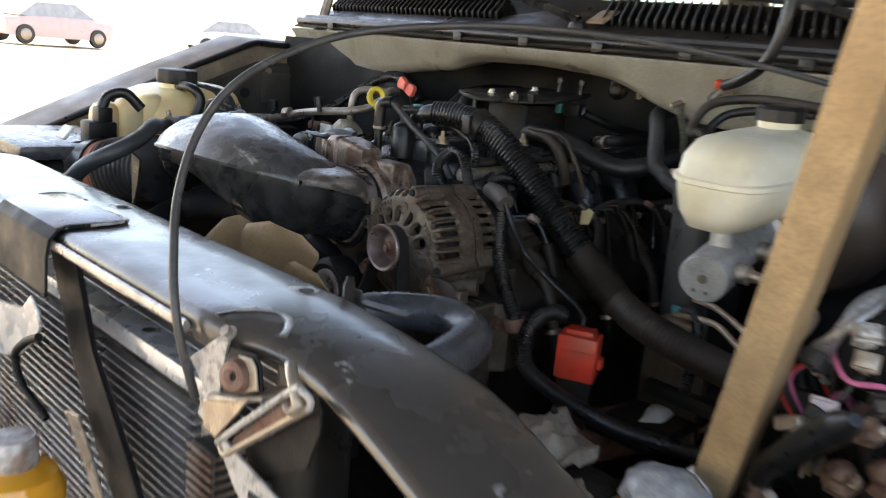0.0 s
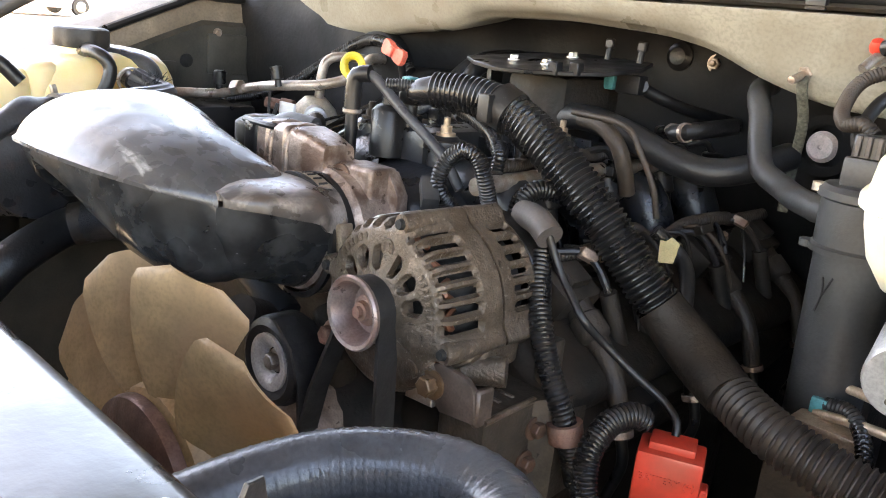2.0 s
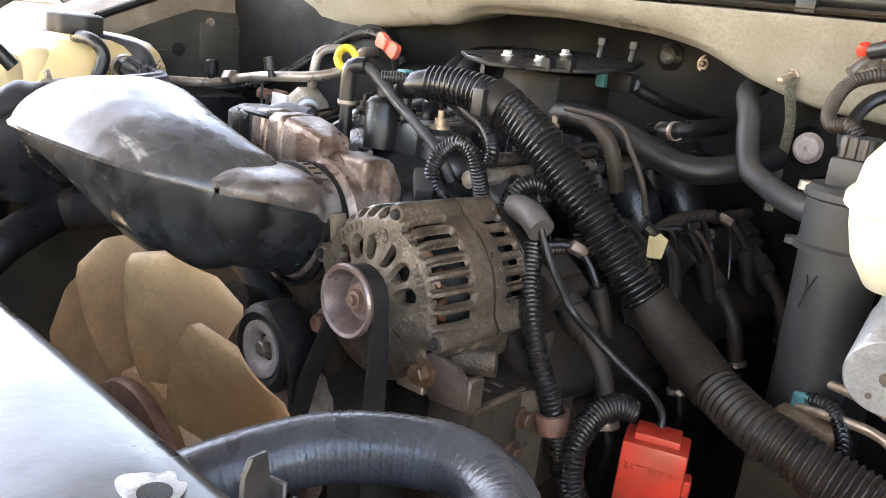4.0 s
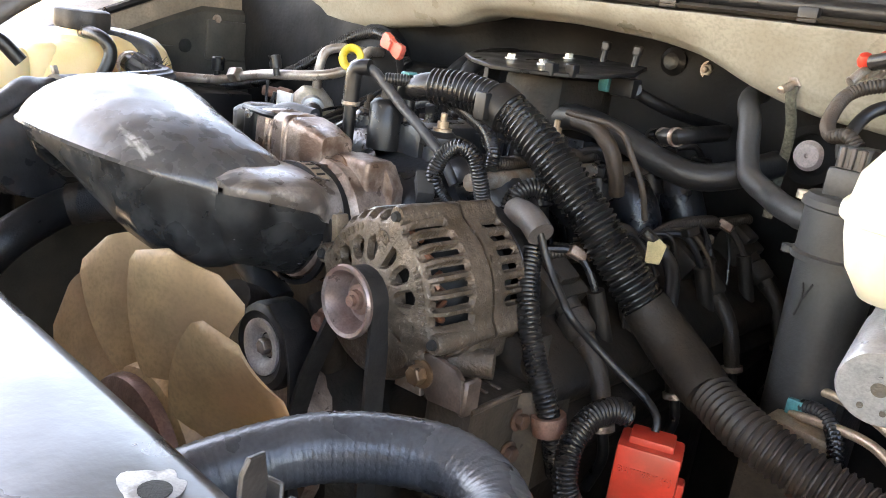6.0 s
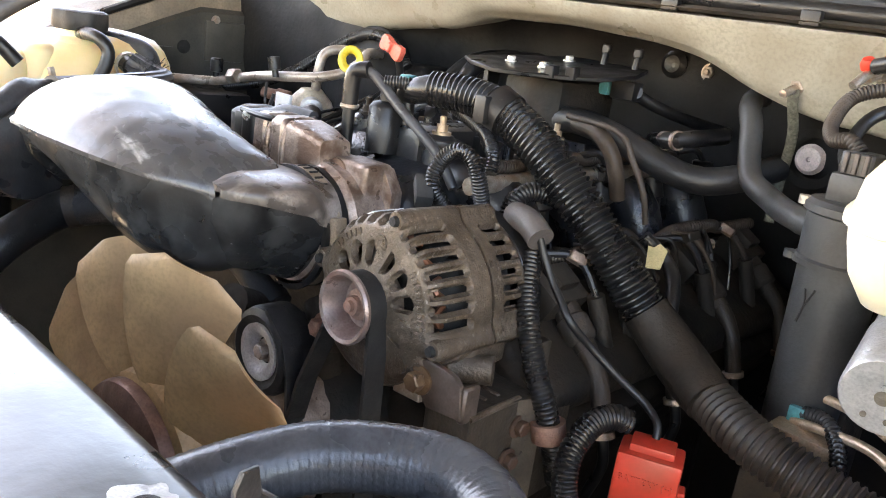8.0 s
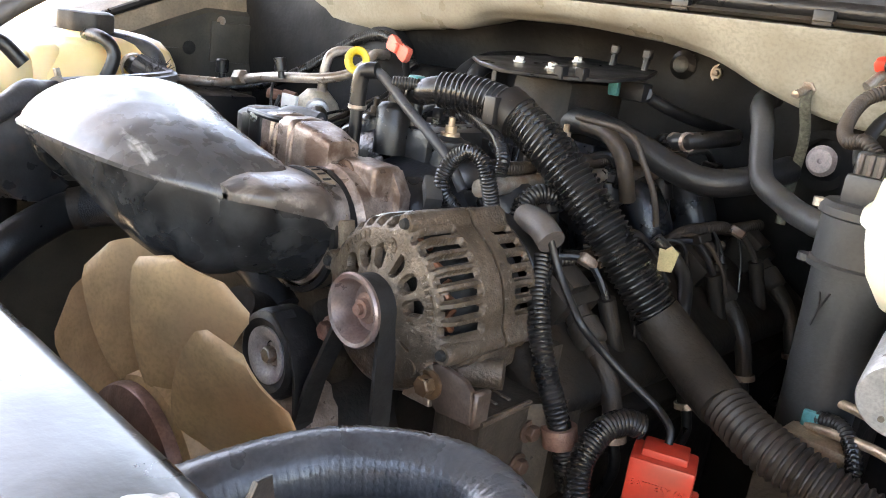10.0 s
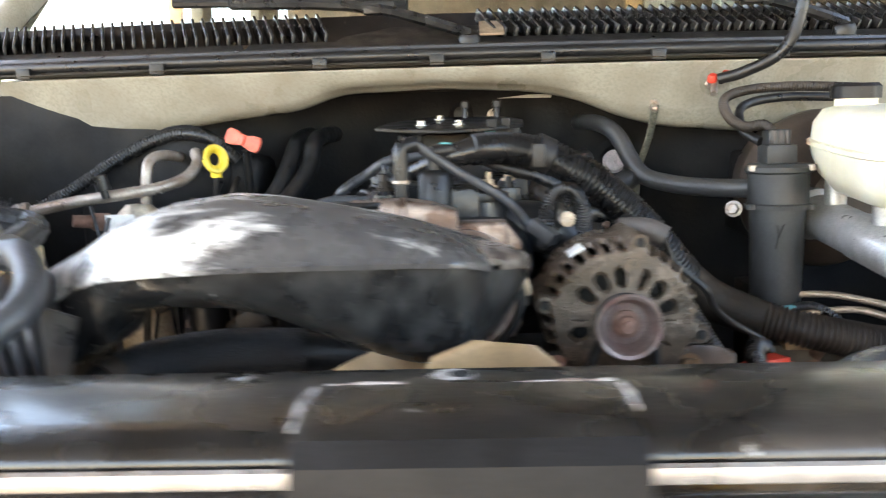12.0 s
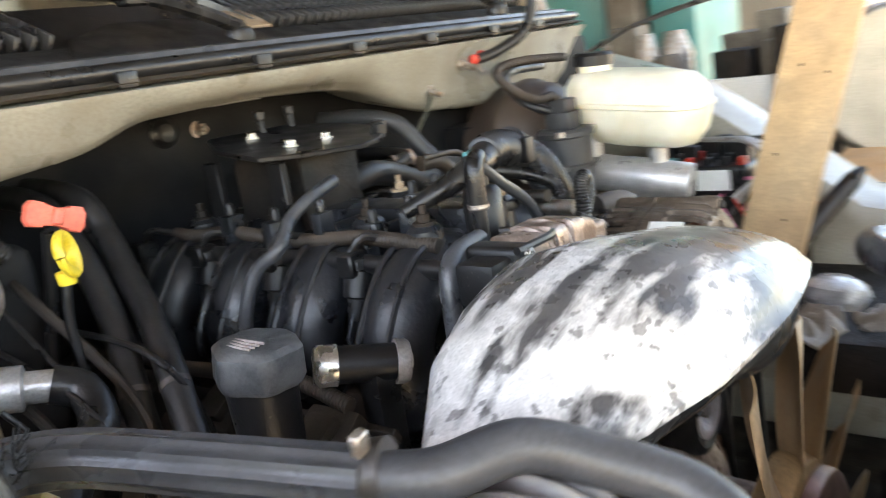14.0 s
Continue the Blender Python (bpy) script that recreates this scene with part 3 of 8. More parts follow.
def lower_front():
    """Small cooler and the stamped bracket beside the condenser."""
    th = thing("oil_cooler", (0.33, -0.06, 0.45), "small finned oil cooler beside the condenser", "oil cooler")
    part("body", box(B(), (0.312, -0.075, 0.45), (0.350, -0.030, 0.838), 0.002), FIN, th)
    me = finish(box(B(), (-0.020, -0.026, -0.0014), (0.020, 0.022, 0.0014)), "fin", ALUMINIUM, 0)
    for i in range(44):
        ob = new("fin", me)
        ob.parent, ob.location = th, (0.001, 0.006, 0.006 + 0.0088 * i)
    br = thing("headlight_bracket", (0.42, -0.10, 0.83), "pale stamped steel headlight bracket with a rusty adjuster", "bracket")
    upright = Matrix.Rotation(radians(90), 4, "X")
    def sheet(name, outline, y, material, label="", parent=br, depth=0.0025):
        return part(name, prism(B(), outline, depth, Matrix.Translation((0, y, 0)) @ upright, 0.0007, 1), material, parent, label)
    sheet("gusset", [(0.352, 0.931), (0.402, 0.967), (0.409, 0.965), (0.400, 0.935), (0.396, 0.905), (0.380, 0.885), (0.366, 0.890), (0.376, 0.915)], -0.099, WORN, "pale triangular gusset")
    part("gusset_stud", hexhead(B(), (0.405, -0.099, 0.966), (0.1, -0.7, 0.7), 0.0045, 0.006), STEEL, br)
    cup = sheet("cup", [(0.409, 0.958), (0.440, 0.962), (0.447, 0.957), (0.451, 0.938), (0.440, 0.930), (0.394, 0.917)], -0.0975, STRUT_BLACK, "black hollow behind the adjuster")
    sheet("cup_plate", [(0.424, 0.957), (0.441, 0.960), (0.447, 0.955), (0.450, 0.940), (0.432, 0.931), (0.412, 0.928)], -0.1010, CLAMP, "tan stamped plate", cup)
    part("adjuster", lathe(B(), [(0.0030, 0.006), (0.0060, 0.009), (0.0105, 0.008), (0.0125, 0.003), (0.0125, 0.0), (0.0030, 0.0)], (0.428, -0.1045, 0.944), (0.30, -0.92, 0.15), 28), RUSTY, cup, "rusty round adjuster")
    part("adjuster_socket", box(B(), (-0.0028, -0.005, 0.0), (0.0028, 0.005, 0.004), 0.0005, 1, turned((0.4285, -0.1055, 0.944), (0.30, -0.92, 0.15))), GRIME, cup, "dark slot")
    part("shelf", prism(B(), [(0.388, -0.104), (0.400, -0.112), (0.440, -0.112), (0.456, -0.100), (0.456, -0.070), (0.388, -0.070)], 0.004, Matrix.Translation((0.39, 0, 0.912)) @ Matrix.Rotation(radians(-18), 4, "Y") @ Matrix.Translation((-0.39, 0, 0)), 0.0012, 1), CLAMP, br, "tan stamped shelf")
    sheet("shelf_lip", [(0.390, 0.912), (0.450, 0.934), (0.430, 0.912), (0.408, 0.889), (0.392, 0.892)], -0.108, CLAMP, "tan folded lip")
    # open channel that leans out toward the lamp
    sheet("channel_web", [(0.414, 0.884), (0.420, 0.893), (0.498, 0.958), (0.508, 0.958), (0.510, 0.951), (0.424, 0.884)], -0.098, RUSTY, "brown inner face of the channel")
    part("channel_rim", tube(B(), [(0.408, -0.106, 0.884), (0.416, -0.108, 0.892), (0.497, -0.108, 0.959), (0.507, -0.107, 0.962), (0.514, -0.105, 0.958), (0.510, -0.103, 0.950)], 0.0026, 8, step=0.003), WORN, br, "pale rolled rim")
    part("channel_rim", tube(B(), [(0.408, -0.106, 0.884), (0.416, -0.107, 0.879), (0.430, -0.107, 0.888), (0.510, -0.103, 0.950)], 0.0024, 8, step=0.003), CLAMP, br, "pale rolled rim")
    sheet("channel_side", [(0.424, 0.882), (0.511, 0.949), (0.512, 0.932), (0.500, 0.900), (0.440, 0.860)], -0.092, STRUT_BLACK, "dark side of the channel")
    leg = sheet("long_leg", [(0.405, 0.884), (0.414, 0.890), (0.436, 0.884), (0.492, 0.874), (0.515, 0.845), (0.470, 0.832), (0.430, 0.858)], -0.104, WORN, "pale flat leg with a slot")
    part("slot", box(B(), (0.452, -0.1085, 0.860), (0.476, -0.1068, 0.866), 0.0005, 1), FIN, leg, "dark slot")
    part("hook", tube(B(), [(0.478, -0.096, 0.968), (0.488, -0.102, 0.966), (0.498, -0.106, 0.960), (0.505, -0.108, 0.952), (0.500, -0.109, 0.945), (0.492, -0.107, 0.946)], 0.0042, 10, flat=0.6), CLAMP, br, "tan twisted hook")
    return br


lower_front()


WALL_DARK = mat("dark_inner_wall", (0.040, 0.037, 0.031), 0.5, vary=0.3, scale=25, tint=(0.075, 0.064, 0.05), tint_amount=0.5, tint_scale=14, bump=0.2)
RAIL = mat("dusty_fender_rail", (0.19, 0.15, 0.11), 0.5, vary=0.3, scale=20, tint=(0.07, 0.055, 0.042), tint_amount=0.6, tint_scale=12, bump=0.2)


def fender(side, label):
    th = thing("inner_fender", (0.78 * side, 0.4, 0.5), label, "inner fender", kind="structure")
    xs = 0.78 * side
    secs, rail = [], []
    for i in range(29):
        y = -0.15 + 1.25 * i / 28
        z = 0.845 + 0.45 * min(y + 0.05, 0.75) - 0.12 * max(0, y - 0.35) ** 2
        z = min(z, 1.150)
        if side > 0:
            z = float(np.interp(y, [-0.15, 0.30, 0.36, 0.59, 0.80, 1.10], [0.78, 0.85, 0.90, 1.06, 1.13, 1.15]))
        k = side
        secs.append([(xs, y, 0.45), (xs, y, z - 0.035), (xs + 0.004 * k, y, z - 0.012), (xs + 0.010 * k, y, z), (xs + 0.075 * k, y, z + 0.010), (xs + 0.14 * k, y, z + 0.012),
                     (xs + 0.20 * k, y, z - 0.02), (xs + 0.24 * k, y, z - 0.11), (xs + 0.25 * k, y, 0.45), (xs + 0.246 * k, y, 0.45), (xs + 0.19 * k, y, z - 0.028),
                     (xs + 0.01 * k, y, z - 0.006), (xs + 0.004 * k, y, 0.45)])
        rail.append((xs - 0.004 * k, y, z - 0.05))
    part("panel", loft(B(), secs), PAINT if side > 0 else RAIL, th)
    if side < 0:
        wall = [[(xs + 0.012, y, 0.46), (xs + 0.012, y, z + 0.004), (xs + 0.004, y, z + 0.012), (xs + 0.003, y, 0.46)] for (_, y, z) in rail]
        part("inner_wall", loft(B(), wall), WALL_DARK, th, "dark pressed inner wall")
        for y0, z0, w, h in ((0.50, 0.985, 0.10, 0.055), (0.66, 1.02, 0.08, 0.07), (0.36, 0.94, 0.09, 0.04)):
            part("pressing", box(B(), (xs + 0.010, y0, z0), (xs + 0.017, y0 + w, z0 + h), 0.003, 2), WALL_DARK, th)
    if side < 0:
        part("seal", tube(B(), [(xs + 0.004 * side, y, z + 0.052) for (_, y, z) in rail[2:]], 0.007, 8), RUBBER_DARK, th, "black rubber edge seal")
    for y in (0.12, 0.30, 0.48, 0.62) if side < 0 else ():
        zz = 0.80 + 0.45 * min(y + 0.05, 0.75) - 0.06
        part("panel_hole", lathe(B(), [(0, 0.002), (0.012, 0.002), (0.012, 0), (0, 0)], (xs - 0.0125 * side, y, zz), (-side, 0, 0), 16), FIN, th, "dark round hole")
        bolt(th, (xs - 0.0125 * side, y + 0.06, zz + 0.05), (-side, 0, 0), 0.006, 0.005, STEEL)
    return th


fender(-1, "dusty inner fender rail on the sunny side of the bay")
fender(1, "pale inner fender rail on the driver's side")
# shelves at the sides that carry the tanks and boxes
solid("side_shelf", box(B(), (-0.785, 0.10, 0.865), (-0.52, 0.66, 0.885), 0.006), INNER, "dusty pressed shelf beside the engine", "shelf", kind="structure")
solid("side_shelf", box(B(), (-0.405, 0.56, 0.79), (-0.24, 0.74, 0.805), 0.004), RAIL, "dusty ledge low beside the engine", "shelf", kind="structure")
solid("side_shelf", box(B(), (0.385, 0.53, 0.765), (0.50, 0.66, 0.785), 0.004), GRIME, "dark grimy ledge under the canister", "shelf", kind="structure")
solid("side_shelf", box(B(), (0.535, 0.05, 0.735), (0.785, 0.62, 0.755), 0.006), GRIME, "dusty pressed shelf beside the engine", "shelf", kind="structure")


def firewall():
    th = thing("firewall", (0, 1.0, 0.5), "dark insulated firewall behind the engine", "firewall", kind="structure")
    secs = []
    for i in range(41):
        x = -0.80 + 1.60 * i / 40
        deep = float(np.interp(x, [-0.80, -0.42, -0.26, -0.12, 0.06, 0.245, 0.37, 0.80], [0.74, 0.745, 0.88, 0.955, 0.952, 0.888, 0.815, 0.76]))
        wob = 0.006 * noise.noise(Vector((x * 7, 0, 2)))
        secs.append([(x, deep + wob + 0.05, 0.45), (x, deep + wob + 0.04, 0.75), (x, deep + wob + 0.02, 0.95), (x, deep + wob, 1.05), (x, deep - 0.002, 1.14), (x, deep + 0.005, 1.175),
                     (x, deep + 0.10, 1.175), (x, deep + 0.10, 0.45)])
    part("matting", loft(B(), secs), MATTING, th)
    return th


firewall()


def beige_bottom(x):
    """Lower edge of the painted cowl face."""
    pts = [(-0.80, 1.055), (-0.65, 1.078), (-0.50, 1.107), (-0.34, 1.133), (-0.225, 1.145), (-0.17, 1.166), (-0.03, 1.170), (0.10, 1.163), (0.16, 1.152), (0.215, 1.128), (0.28, 1.110), (0.40, 1.100), (0.80, 1.09)]
    return float(np.interp(x, [p[0] for p in pts], [p[1] for p in pts]))


def cowl_y(x):
    return 0.700 + 0.06 * (x / 0.75) ** 2


def cowl():
    th = thing("cowl", (0, 0.75, 1.1), "beige painted cowl panel under the windshield, dusty", "cowl", kind="structure")
    secs = []
    for i in range(97):
        x = -0.80 + 1.60 * i / 96
        b = np.mean([beige_bottom(x + d) for d in (-0.02, -0.01, 0, 0.01, 0.02)])
        y = cowl_y(x)
        secs.append([(x, y + 0.13, b + 0.015), (x, y + 0.045, b - 0.002), (x, y + 0.030, b), (x, y + 0.022, b + 0.006), (x, y + 0.012, b + 0.35 * (1.18 - b)), (x, y + 0.002, 1.180), (x, y - 0.008, 1.189), (x, y - 0.010, 1.194),
                     (x, y + 0.02, 1.198), (x, y + 0.13, 1.205)])
    part("painted_face", loft(B(), secs), PAINT, th, smooth=60)
    # ledge and weather strip
    shelf = [[(x, cowl_y(x) + 0.004, 1.198), (x, cowl_y(x) - 0.006, 1.201), (x, cowl_y(x) + 0.012, 1.206), (x, cowl_y(x) + 0.09, 1.222), (x, cowl_y(x) + 0.09, 1.216)] for x in [-0.80 + 0.05 * i for i in range(33)]]
    part("ledge", loft(B(), shelf), INNER, th, "dusty brown ledge")
    part("weather_strip", tube(B(), [(x, cowl_y(x) + 0.012, 1.213) for x in [-0.80 + 0.08 * i for i in range(21)]], 0.0085, 10, step=0.03), RUBBER_DARK, th, "black rubber weather strip")
    part("seal_channel", tube(B(), [(x, cowl_y(x) + 0.034, 1.222) for x in [-0.80 + 0.08 * i for i in range(21)]], 0.007, 8, step=0.03), RUBBER, th, "grey rubber seal channel")
    for x in (-0.62, -0.42, -0.19, -0.03, 0.12, 0.27, 0.44, 0.60):
        part("strip_clip", box(B(), (x - 0.010, cowl_y(x) - 0.004, 1.197), (x + 0.010, cowl_y(x) + 0.006, 1.212), 0.002), PLASTIC, th)
    return th


cowl()


def cowl_grille():
    th = thing("cowl_grille", (0, 0.85, 1.22), "black plastic louvred cowl grille under the windshield", "grille")
    secs = []
    for i in range(33):
        x = -0.80 + 0.05 * i
        y = cowl_y(x)
        secs.append([(x, y + 0.045, 1.2215), (x, y + 0.085, 1.236), (x, y + 0.10, 1.244), (x, y + 0.104, 1.236), (x, y + 0.15, 1.262), (x, y + 0.175, 1.290), (x, y + 0.25, 1.292), (x, y + 0.25, 1.22), (x, y + 0.09, 1.2215)])
    part("panel", loft(B(), secs), PLASTIC, th)
    m = box(B(), (-0.0022, 0.0, -0.013), (0.0022, 0.075, 0.011), 0.001, 1)
    bmesh.ops.rotate(m, cent=(0, 0, 0), matrix=Matrix.Rotation(radians(30), 3, "X"), verts=m.verts)
    bmesh.ops.rotate(m, cent=(0, 0, 0), matrix=Matrix.Rotation(radians(22), 3, "Z"), verts=m.verts)
    me = finish(m, "louvre", DUCT_DARK)
    for i in range(94):
        x = -0.79 + 0.0165 * i
        if -0.19 < x < 0.05:
            continue
        ob = new("louvre", me)
        ob.parent, ob.location = th, (x, cowl_y(x) + 0.103 - 0.85, 1.247 - 1.22)
    part("centre_panel", prism(B(), [(-0.20, 0.075), (0.055, 0.075), (0.050, 0.17), (-0.10, 0.17), (-0.17, 0.13)], 0.004,
                               Matrix.Translation((0, 0.70, 1.196)) @ Matrix.Rotation(radians(24), 4, "X"), 0.001), PLASTIC, th, "plain dusty middle of the grille")
    part("tan_pad", box(B(), (0.030, 0.0, 0.0), (0.066, 0.050, 0.004), 0.0015, 2, Matrix.Translation((0, 0.785, 1.244)) @ Matrix.Rotation(radians(28), 4, "X")), BRASS, th, "tan patch beside the wiper pivot")
    return th


cowl_grille()


def wiper(x0, label):
    th = thing("wiper", (x0, 0.78, 1.22), label, "wiper", "windshield wipers")
    part("pivot", lathe(B(), [(0, 0), (0.016, 0), (0.016, 0.014), (0.012, 0.020), (0, 0.022)], (x0, 0.785, 1.228), (0, -0.3, 1), 18), PLASTIC, th)
    part("arm", tube(B(), [(x0, 0.783, 1.248), (x0 - 0.06, 0.772, 1.266), (x0 - 0.13, 0.768, 1.284), (x0 - 0.22, 0.79, 1.296), (x0 - 0.36, 0.85, 1.308)], 0.0115, 8, flat=0.7), DUCT_DARK, th)
    part("blade", tube(B(), [(x0 - 0.09, 0.80, 1.292), (x0 - 0.25, 0.83, 1.306), (x0 - 0.46, 0.88, 1.318)], 0.0075, 8), RUBBER_DARK, th)
    part("link", box(B(), (x0 - 0.150, 0.760, 1.276), (x0 - 0.105, 0.782, 1.294), 0.004), PLASTIC, th)
    return th


wiper(0.015, "black wiper arm parked on the cowl grille")
wiper(0.55, "black wiper arm parked at the driver's side")


def windshield():
    th = thing("windshield", (0, 1.0, 1.28), "raked windshield glass with dusty lower edge", "windshield", kind="structure")
    secs = [[(x, cowl_y(x) + 0.20 + 0.02, 1.285), (x, cowl_y(x) + 0.205 + 0.95, 1.885), (x, cowl_y(x) + 0.21 + 0.95, 1.88), (x, cowl_y(x) + 0.205 + 0.025, 1.28)] for x in [-0.76 + 0.095 * i for i in range(17)]]
    part("pane", loft(B(), secs), GLASS, th)
    part("frit_band", loft(B(), [[(x, cowl_y(x) + 0.20, 1.272), (x, cowl_y(x) + 0.225, 1.288), (x, cowl_y(x) + 0.235, 1.28), (x, cowl_y(x) + 0.21, 1.265)] for x in [-0.78 + 0.0975 * i for i in range(17)]]), RUBBER_DARK, th, "black lower seal")
    part("dashboard", box(B(), (-0.76, 1.02, 1.15), (0.76, 1.60, 1.27), 0.03), INNER, th, "dim dusty dashboard behind the glass")
    for sx in (-1, 1):
        part("pillar", tube(B(), [(0.80 * sx, 0.93, 1.22), (0.78 * sx, 1.35, 1.56), (0.74 * sx, 1.90, 1.90)], 0.035, 10), PAINT, th)
    return th


windshield()


def cab():
    th = thing("truck_cab", (0, 2.0, 0.5), "beige truck cab behind the windshield with dim interior", "truck cab", kind="structure")
    part("roof", loft(B(), [[(x, 1.86, 1.90 - 0.10 * x * x), (x, 2.2, 1.94 - 0.10 * x * x), (x, 3.1, 1.92 - 0.10 * x * x), (x, 3.1, 1.88 - 0.10 * x * x), (x, 1.86, 1.87 - 0.10 * x * x)] for x in [-0.76 + 0.19 * i for i in range(9)]]), PAINT, th)
    for sx in (-1, 1):
        part("door", box(B(), (0.80 * sx - 0.025, 1.08, 0.45), (0.80 * sx + 0.025, 3.1, 1.30), 0.02), PAINT, th)
        part("side_frame", box(B(), (0.775 * sx - 0.02, 2.05, 1.29), (0.775 * sx + 0.02, 2.15, 1.90), 0.01), PAINT, th)
        part("rear_corner", box(B(), (0.775 * sx - 0.02, 2.75, 1.29), (0.775 * sx + 0.02, 3.1, 1.90), 0.01), PAINT, th)
    part("rear_wall", box(B(), (-0.78, 3.06, 0.45), (0.78, 3.10, 1.32), 0.01), INNER, th)
    part("seat_back", box(B(), (-0.66, 2.35, 0.7), (0.66, 2.55, 1.30), 0.06, 3), HOOD_DARK, th)
    part("cab_floor", box(B(), (-0.77, 1.3, 0.45), (0.77, 3.05, 0.50), 0.005), INNER, th)
    return th


cab()


def hood():
    th = thing("truck_hood", (0, 0.5, 1.5), "raised truck hood with dark underside, held up by a wooden stud", "hood")
    secs = []
    for i in range(13):
        x = -0.90 + 1.80 * i / 12
        c = 0.03 * (1 - (x / 0.9) ** 2)
        secs.append([(x, 0.86, 1.60 + c), (x, 0.30, 1.90 + c), (x, -0.22, 2.25 + c), (x, -0.24, 2.21 + c), (x, 0.28, 1.865 + c), (x, 0.85, 1.565 + c)])
    part("skin", loft(B(), secs), HOOD_DARK, th)
    for x in (-0.5, 0, 0.5):
        part("brace", tube(B(), [(x, 0.82, 1.57), (x * 0.9, 0.28, 1.86), (x * 0.8, -0.2, 2.205)], 0.022, 8, flat=0.5), HOOD_DARK, th)
    for sx in (-1, 1):
        part("hinge", tube(B(), [(0.76 * sx, 0.80, 1.16), (0.77 * sx, 0.86, 1.36), (0.76 * sx, 0.85, 1.58)], 0.012, 8), STEEL, th)
    return th


hood()

# ---------------------------------------------------------------- engine
def engine():
    th = thing("engine", (0, 0.6, 0.45), "grimy iron truck engine block between the fenders", "engine")
    part("block", box(B(), (-0.21, 0.36, 0.45), (0.21, 0.86, 0.82), 0.03, 3), GRIME, th)
    part("front_cover", lathe(B(), [(0, -0.04), (0.09, -0.04), (0.12, -0.01), (0.13, 0.04), (0, 0.04)], (0.02, 0.34, 0.72), (0, 1, 0), 24), GRIME, th)
    for sx in (-1, 1):
        near = 0.0 if sx < 0 else 0.042
        m = Matrix.Translation(((0.235 - near) * sx, 0.66, 0.835 + 0.6 * near)) @ Matrix.Rotation(radians(32 * sx), 4, "Y")
        part("cylinder_head", box(B(), (-0.075, -0.28, -0.10), (0.075, 0.28, 0.005), 0.012, 2, m), GRIME, th)
        part("valve_cover", box(B(), (-0.058, -0.265, 0.005), (0.058, 0.265, 0.048), 0.022, 4, m), GRIME, th)
        out = m.to_3x3() @ Vector((0, 0, 1))
        for k in range(4):
            y = -0.185 + 0.127 * k
            c = part("coil", box(B(), (-0.040 * sx - 0.020, y - 0.027, 0.044), (-0.040 * sx + 0.024, y + 0.027, 0.074), 0.005, 2, m), COIL, th, "dusty black ignition coil")
            part("coil_top", box(B(), (-0.040 * sx - 0.013, y - 0.016, 0.073), (-0.040 * sx + 0.012, y + 0.012, 0.084), 0.003, 2, m), COIL, c)
            part("coil_ear", box(B(), (-0.040 * sx - 0.010, y + 0.025, 0.046), (-0.040 * sx + 0.010, y + 0.043, 0.053), 0.002, 1, m), COIL, c)
            part("bolt", hexhead(B(), m @ Vector((-0.040 * sx, y + 0.035, 0.053)), out, 0.0052, 0.005), BRASS, c)
            a, b = m @ Vector((-0.018 * sx, y, 0.060)), m @ Vector((0.024 * sx, y - 0.004, 0.054))
            d = (b - a).normalized()
            part("tower", lathe(B(), [(0, -0.006), (0.0125, -0.006), (0.0125, 0.010), (0.0150, 0.012), (0.0155, 0.030), (0.0140, 0.034), (0.0105, 0.036), (0.0105, 0.044), (0, 0.044)], a, d, 20), COIL, c)
            low = b + d * 0.040 + Vector((0.004 * sx, 0, -0.040))
            part("plug_boot", tube(B(), [b - d * 0.006, b + d * 0.014, b + d * 0.032 + Vector((0, 0, -0.012)), low], 0.0098, 12, taper=lambda t: 1.0 - 0.12 * t), COIL, c)
            part("boot_ring", lathe(B(), [(0.0085, -0.003), (0.0115, -0.003), (0.0115, 0.003), (0.0085, 0.003)], low, (0.3 * sx, 0, -1), 16), ALUMINIUM, c)
            part("plug_lead", tube(B(), [low, low + Vector((0.004 * sx, 0.004, -0.03)), low + Vector((-0.01 * sx, 0.01, -0.07))], 0.0052, 10), RUBBER_DARK, c)
        part("coil_harness", tube(B(), [m @ Vector((-0.066 * sx + 0.008 * (i % 2), y, 0.074 + 0.010 * (i % 3))) for i, y in enumerate((-0.20, -0.14, -0.08, -0.02, 0.04, 0.10, 0.16, 0.22))], 0.0065, 10, ridge=0.001, pitch=0.004), CONDUIT_DUSTY, th)
        part("coil_rail", box(B(), (-0.060 * sx - 0.003, -0.24, 0.046), (-0.060 * sx + 0.003, 0.24, 0.060), 0.001, 1, m), GRIME, th)
    # exhaust side clutter, low
    for sx in (-1, 1):
        part("exhaust_manifold", tube(B(), [(0.33 * sx, 0.42, 0.70), (0.36 * sx, 0.6, 0.69), (0.35 * sx, 0.82, 0.66)], 0.035, 12), RUSTY, th, "rusty exhaust manifold")
    part("valley_cover", box(B(), (-0.14, 0.40, 0.82), (0.14, 0.84, 0.90), 0.02, 2), GRIME, th)
    part("water_pump", lathe(B(), [(0, -0.02), (0.030, -0.02), (0.032, 0.03), (0.075, 0.05), (0.085, 0.10), (0, 0.10)], (0.025, 0.235, 0.750), (0, 1, 0), 24), ALUMINIUM, th, "stained aluminium water pump")
    part("pump_outlet", tube(B(), [(-0.03, 0.32, 0.80), (-0.03, 0.31, 0.855), (-0.015, 0.27, 0.880)], 0.018, 12), GRIME, th)
    part("pump_outlet_neck", tube(B(), [(0.06, 0.34, 0.80), (0.055, 0.33, 0.86), (0.03, 0.335, 0.885)], 0.014, 12), GRIME, th)
    return th


engine()


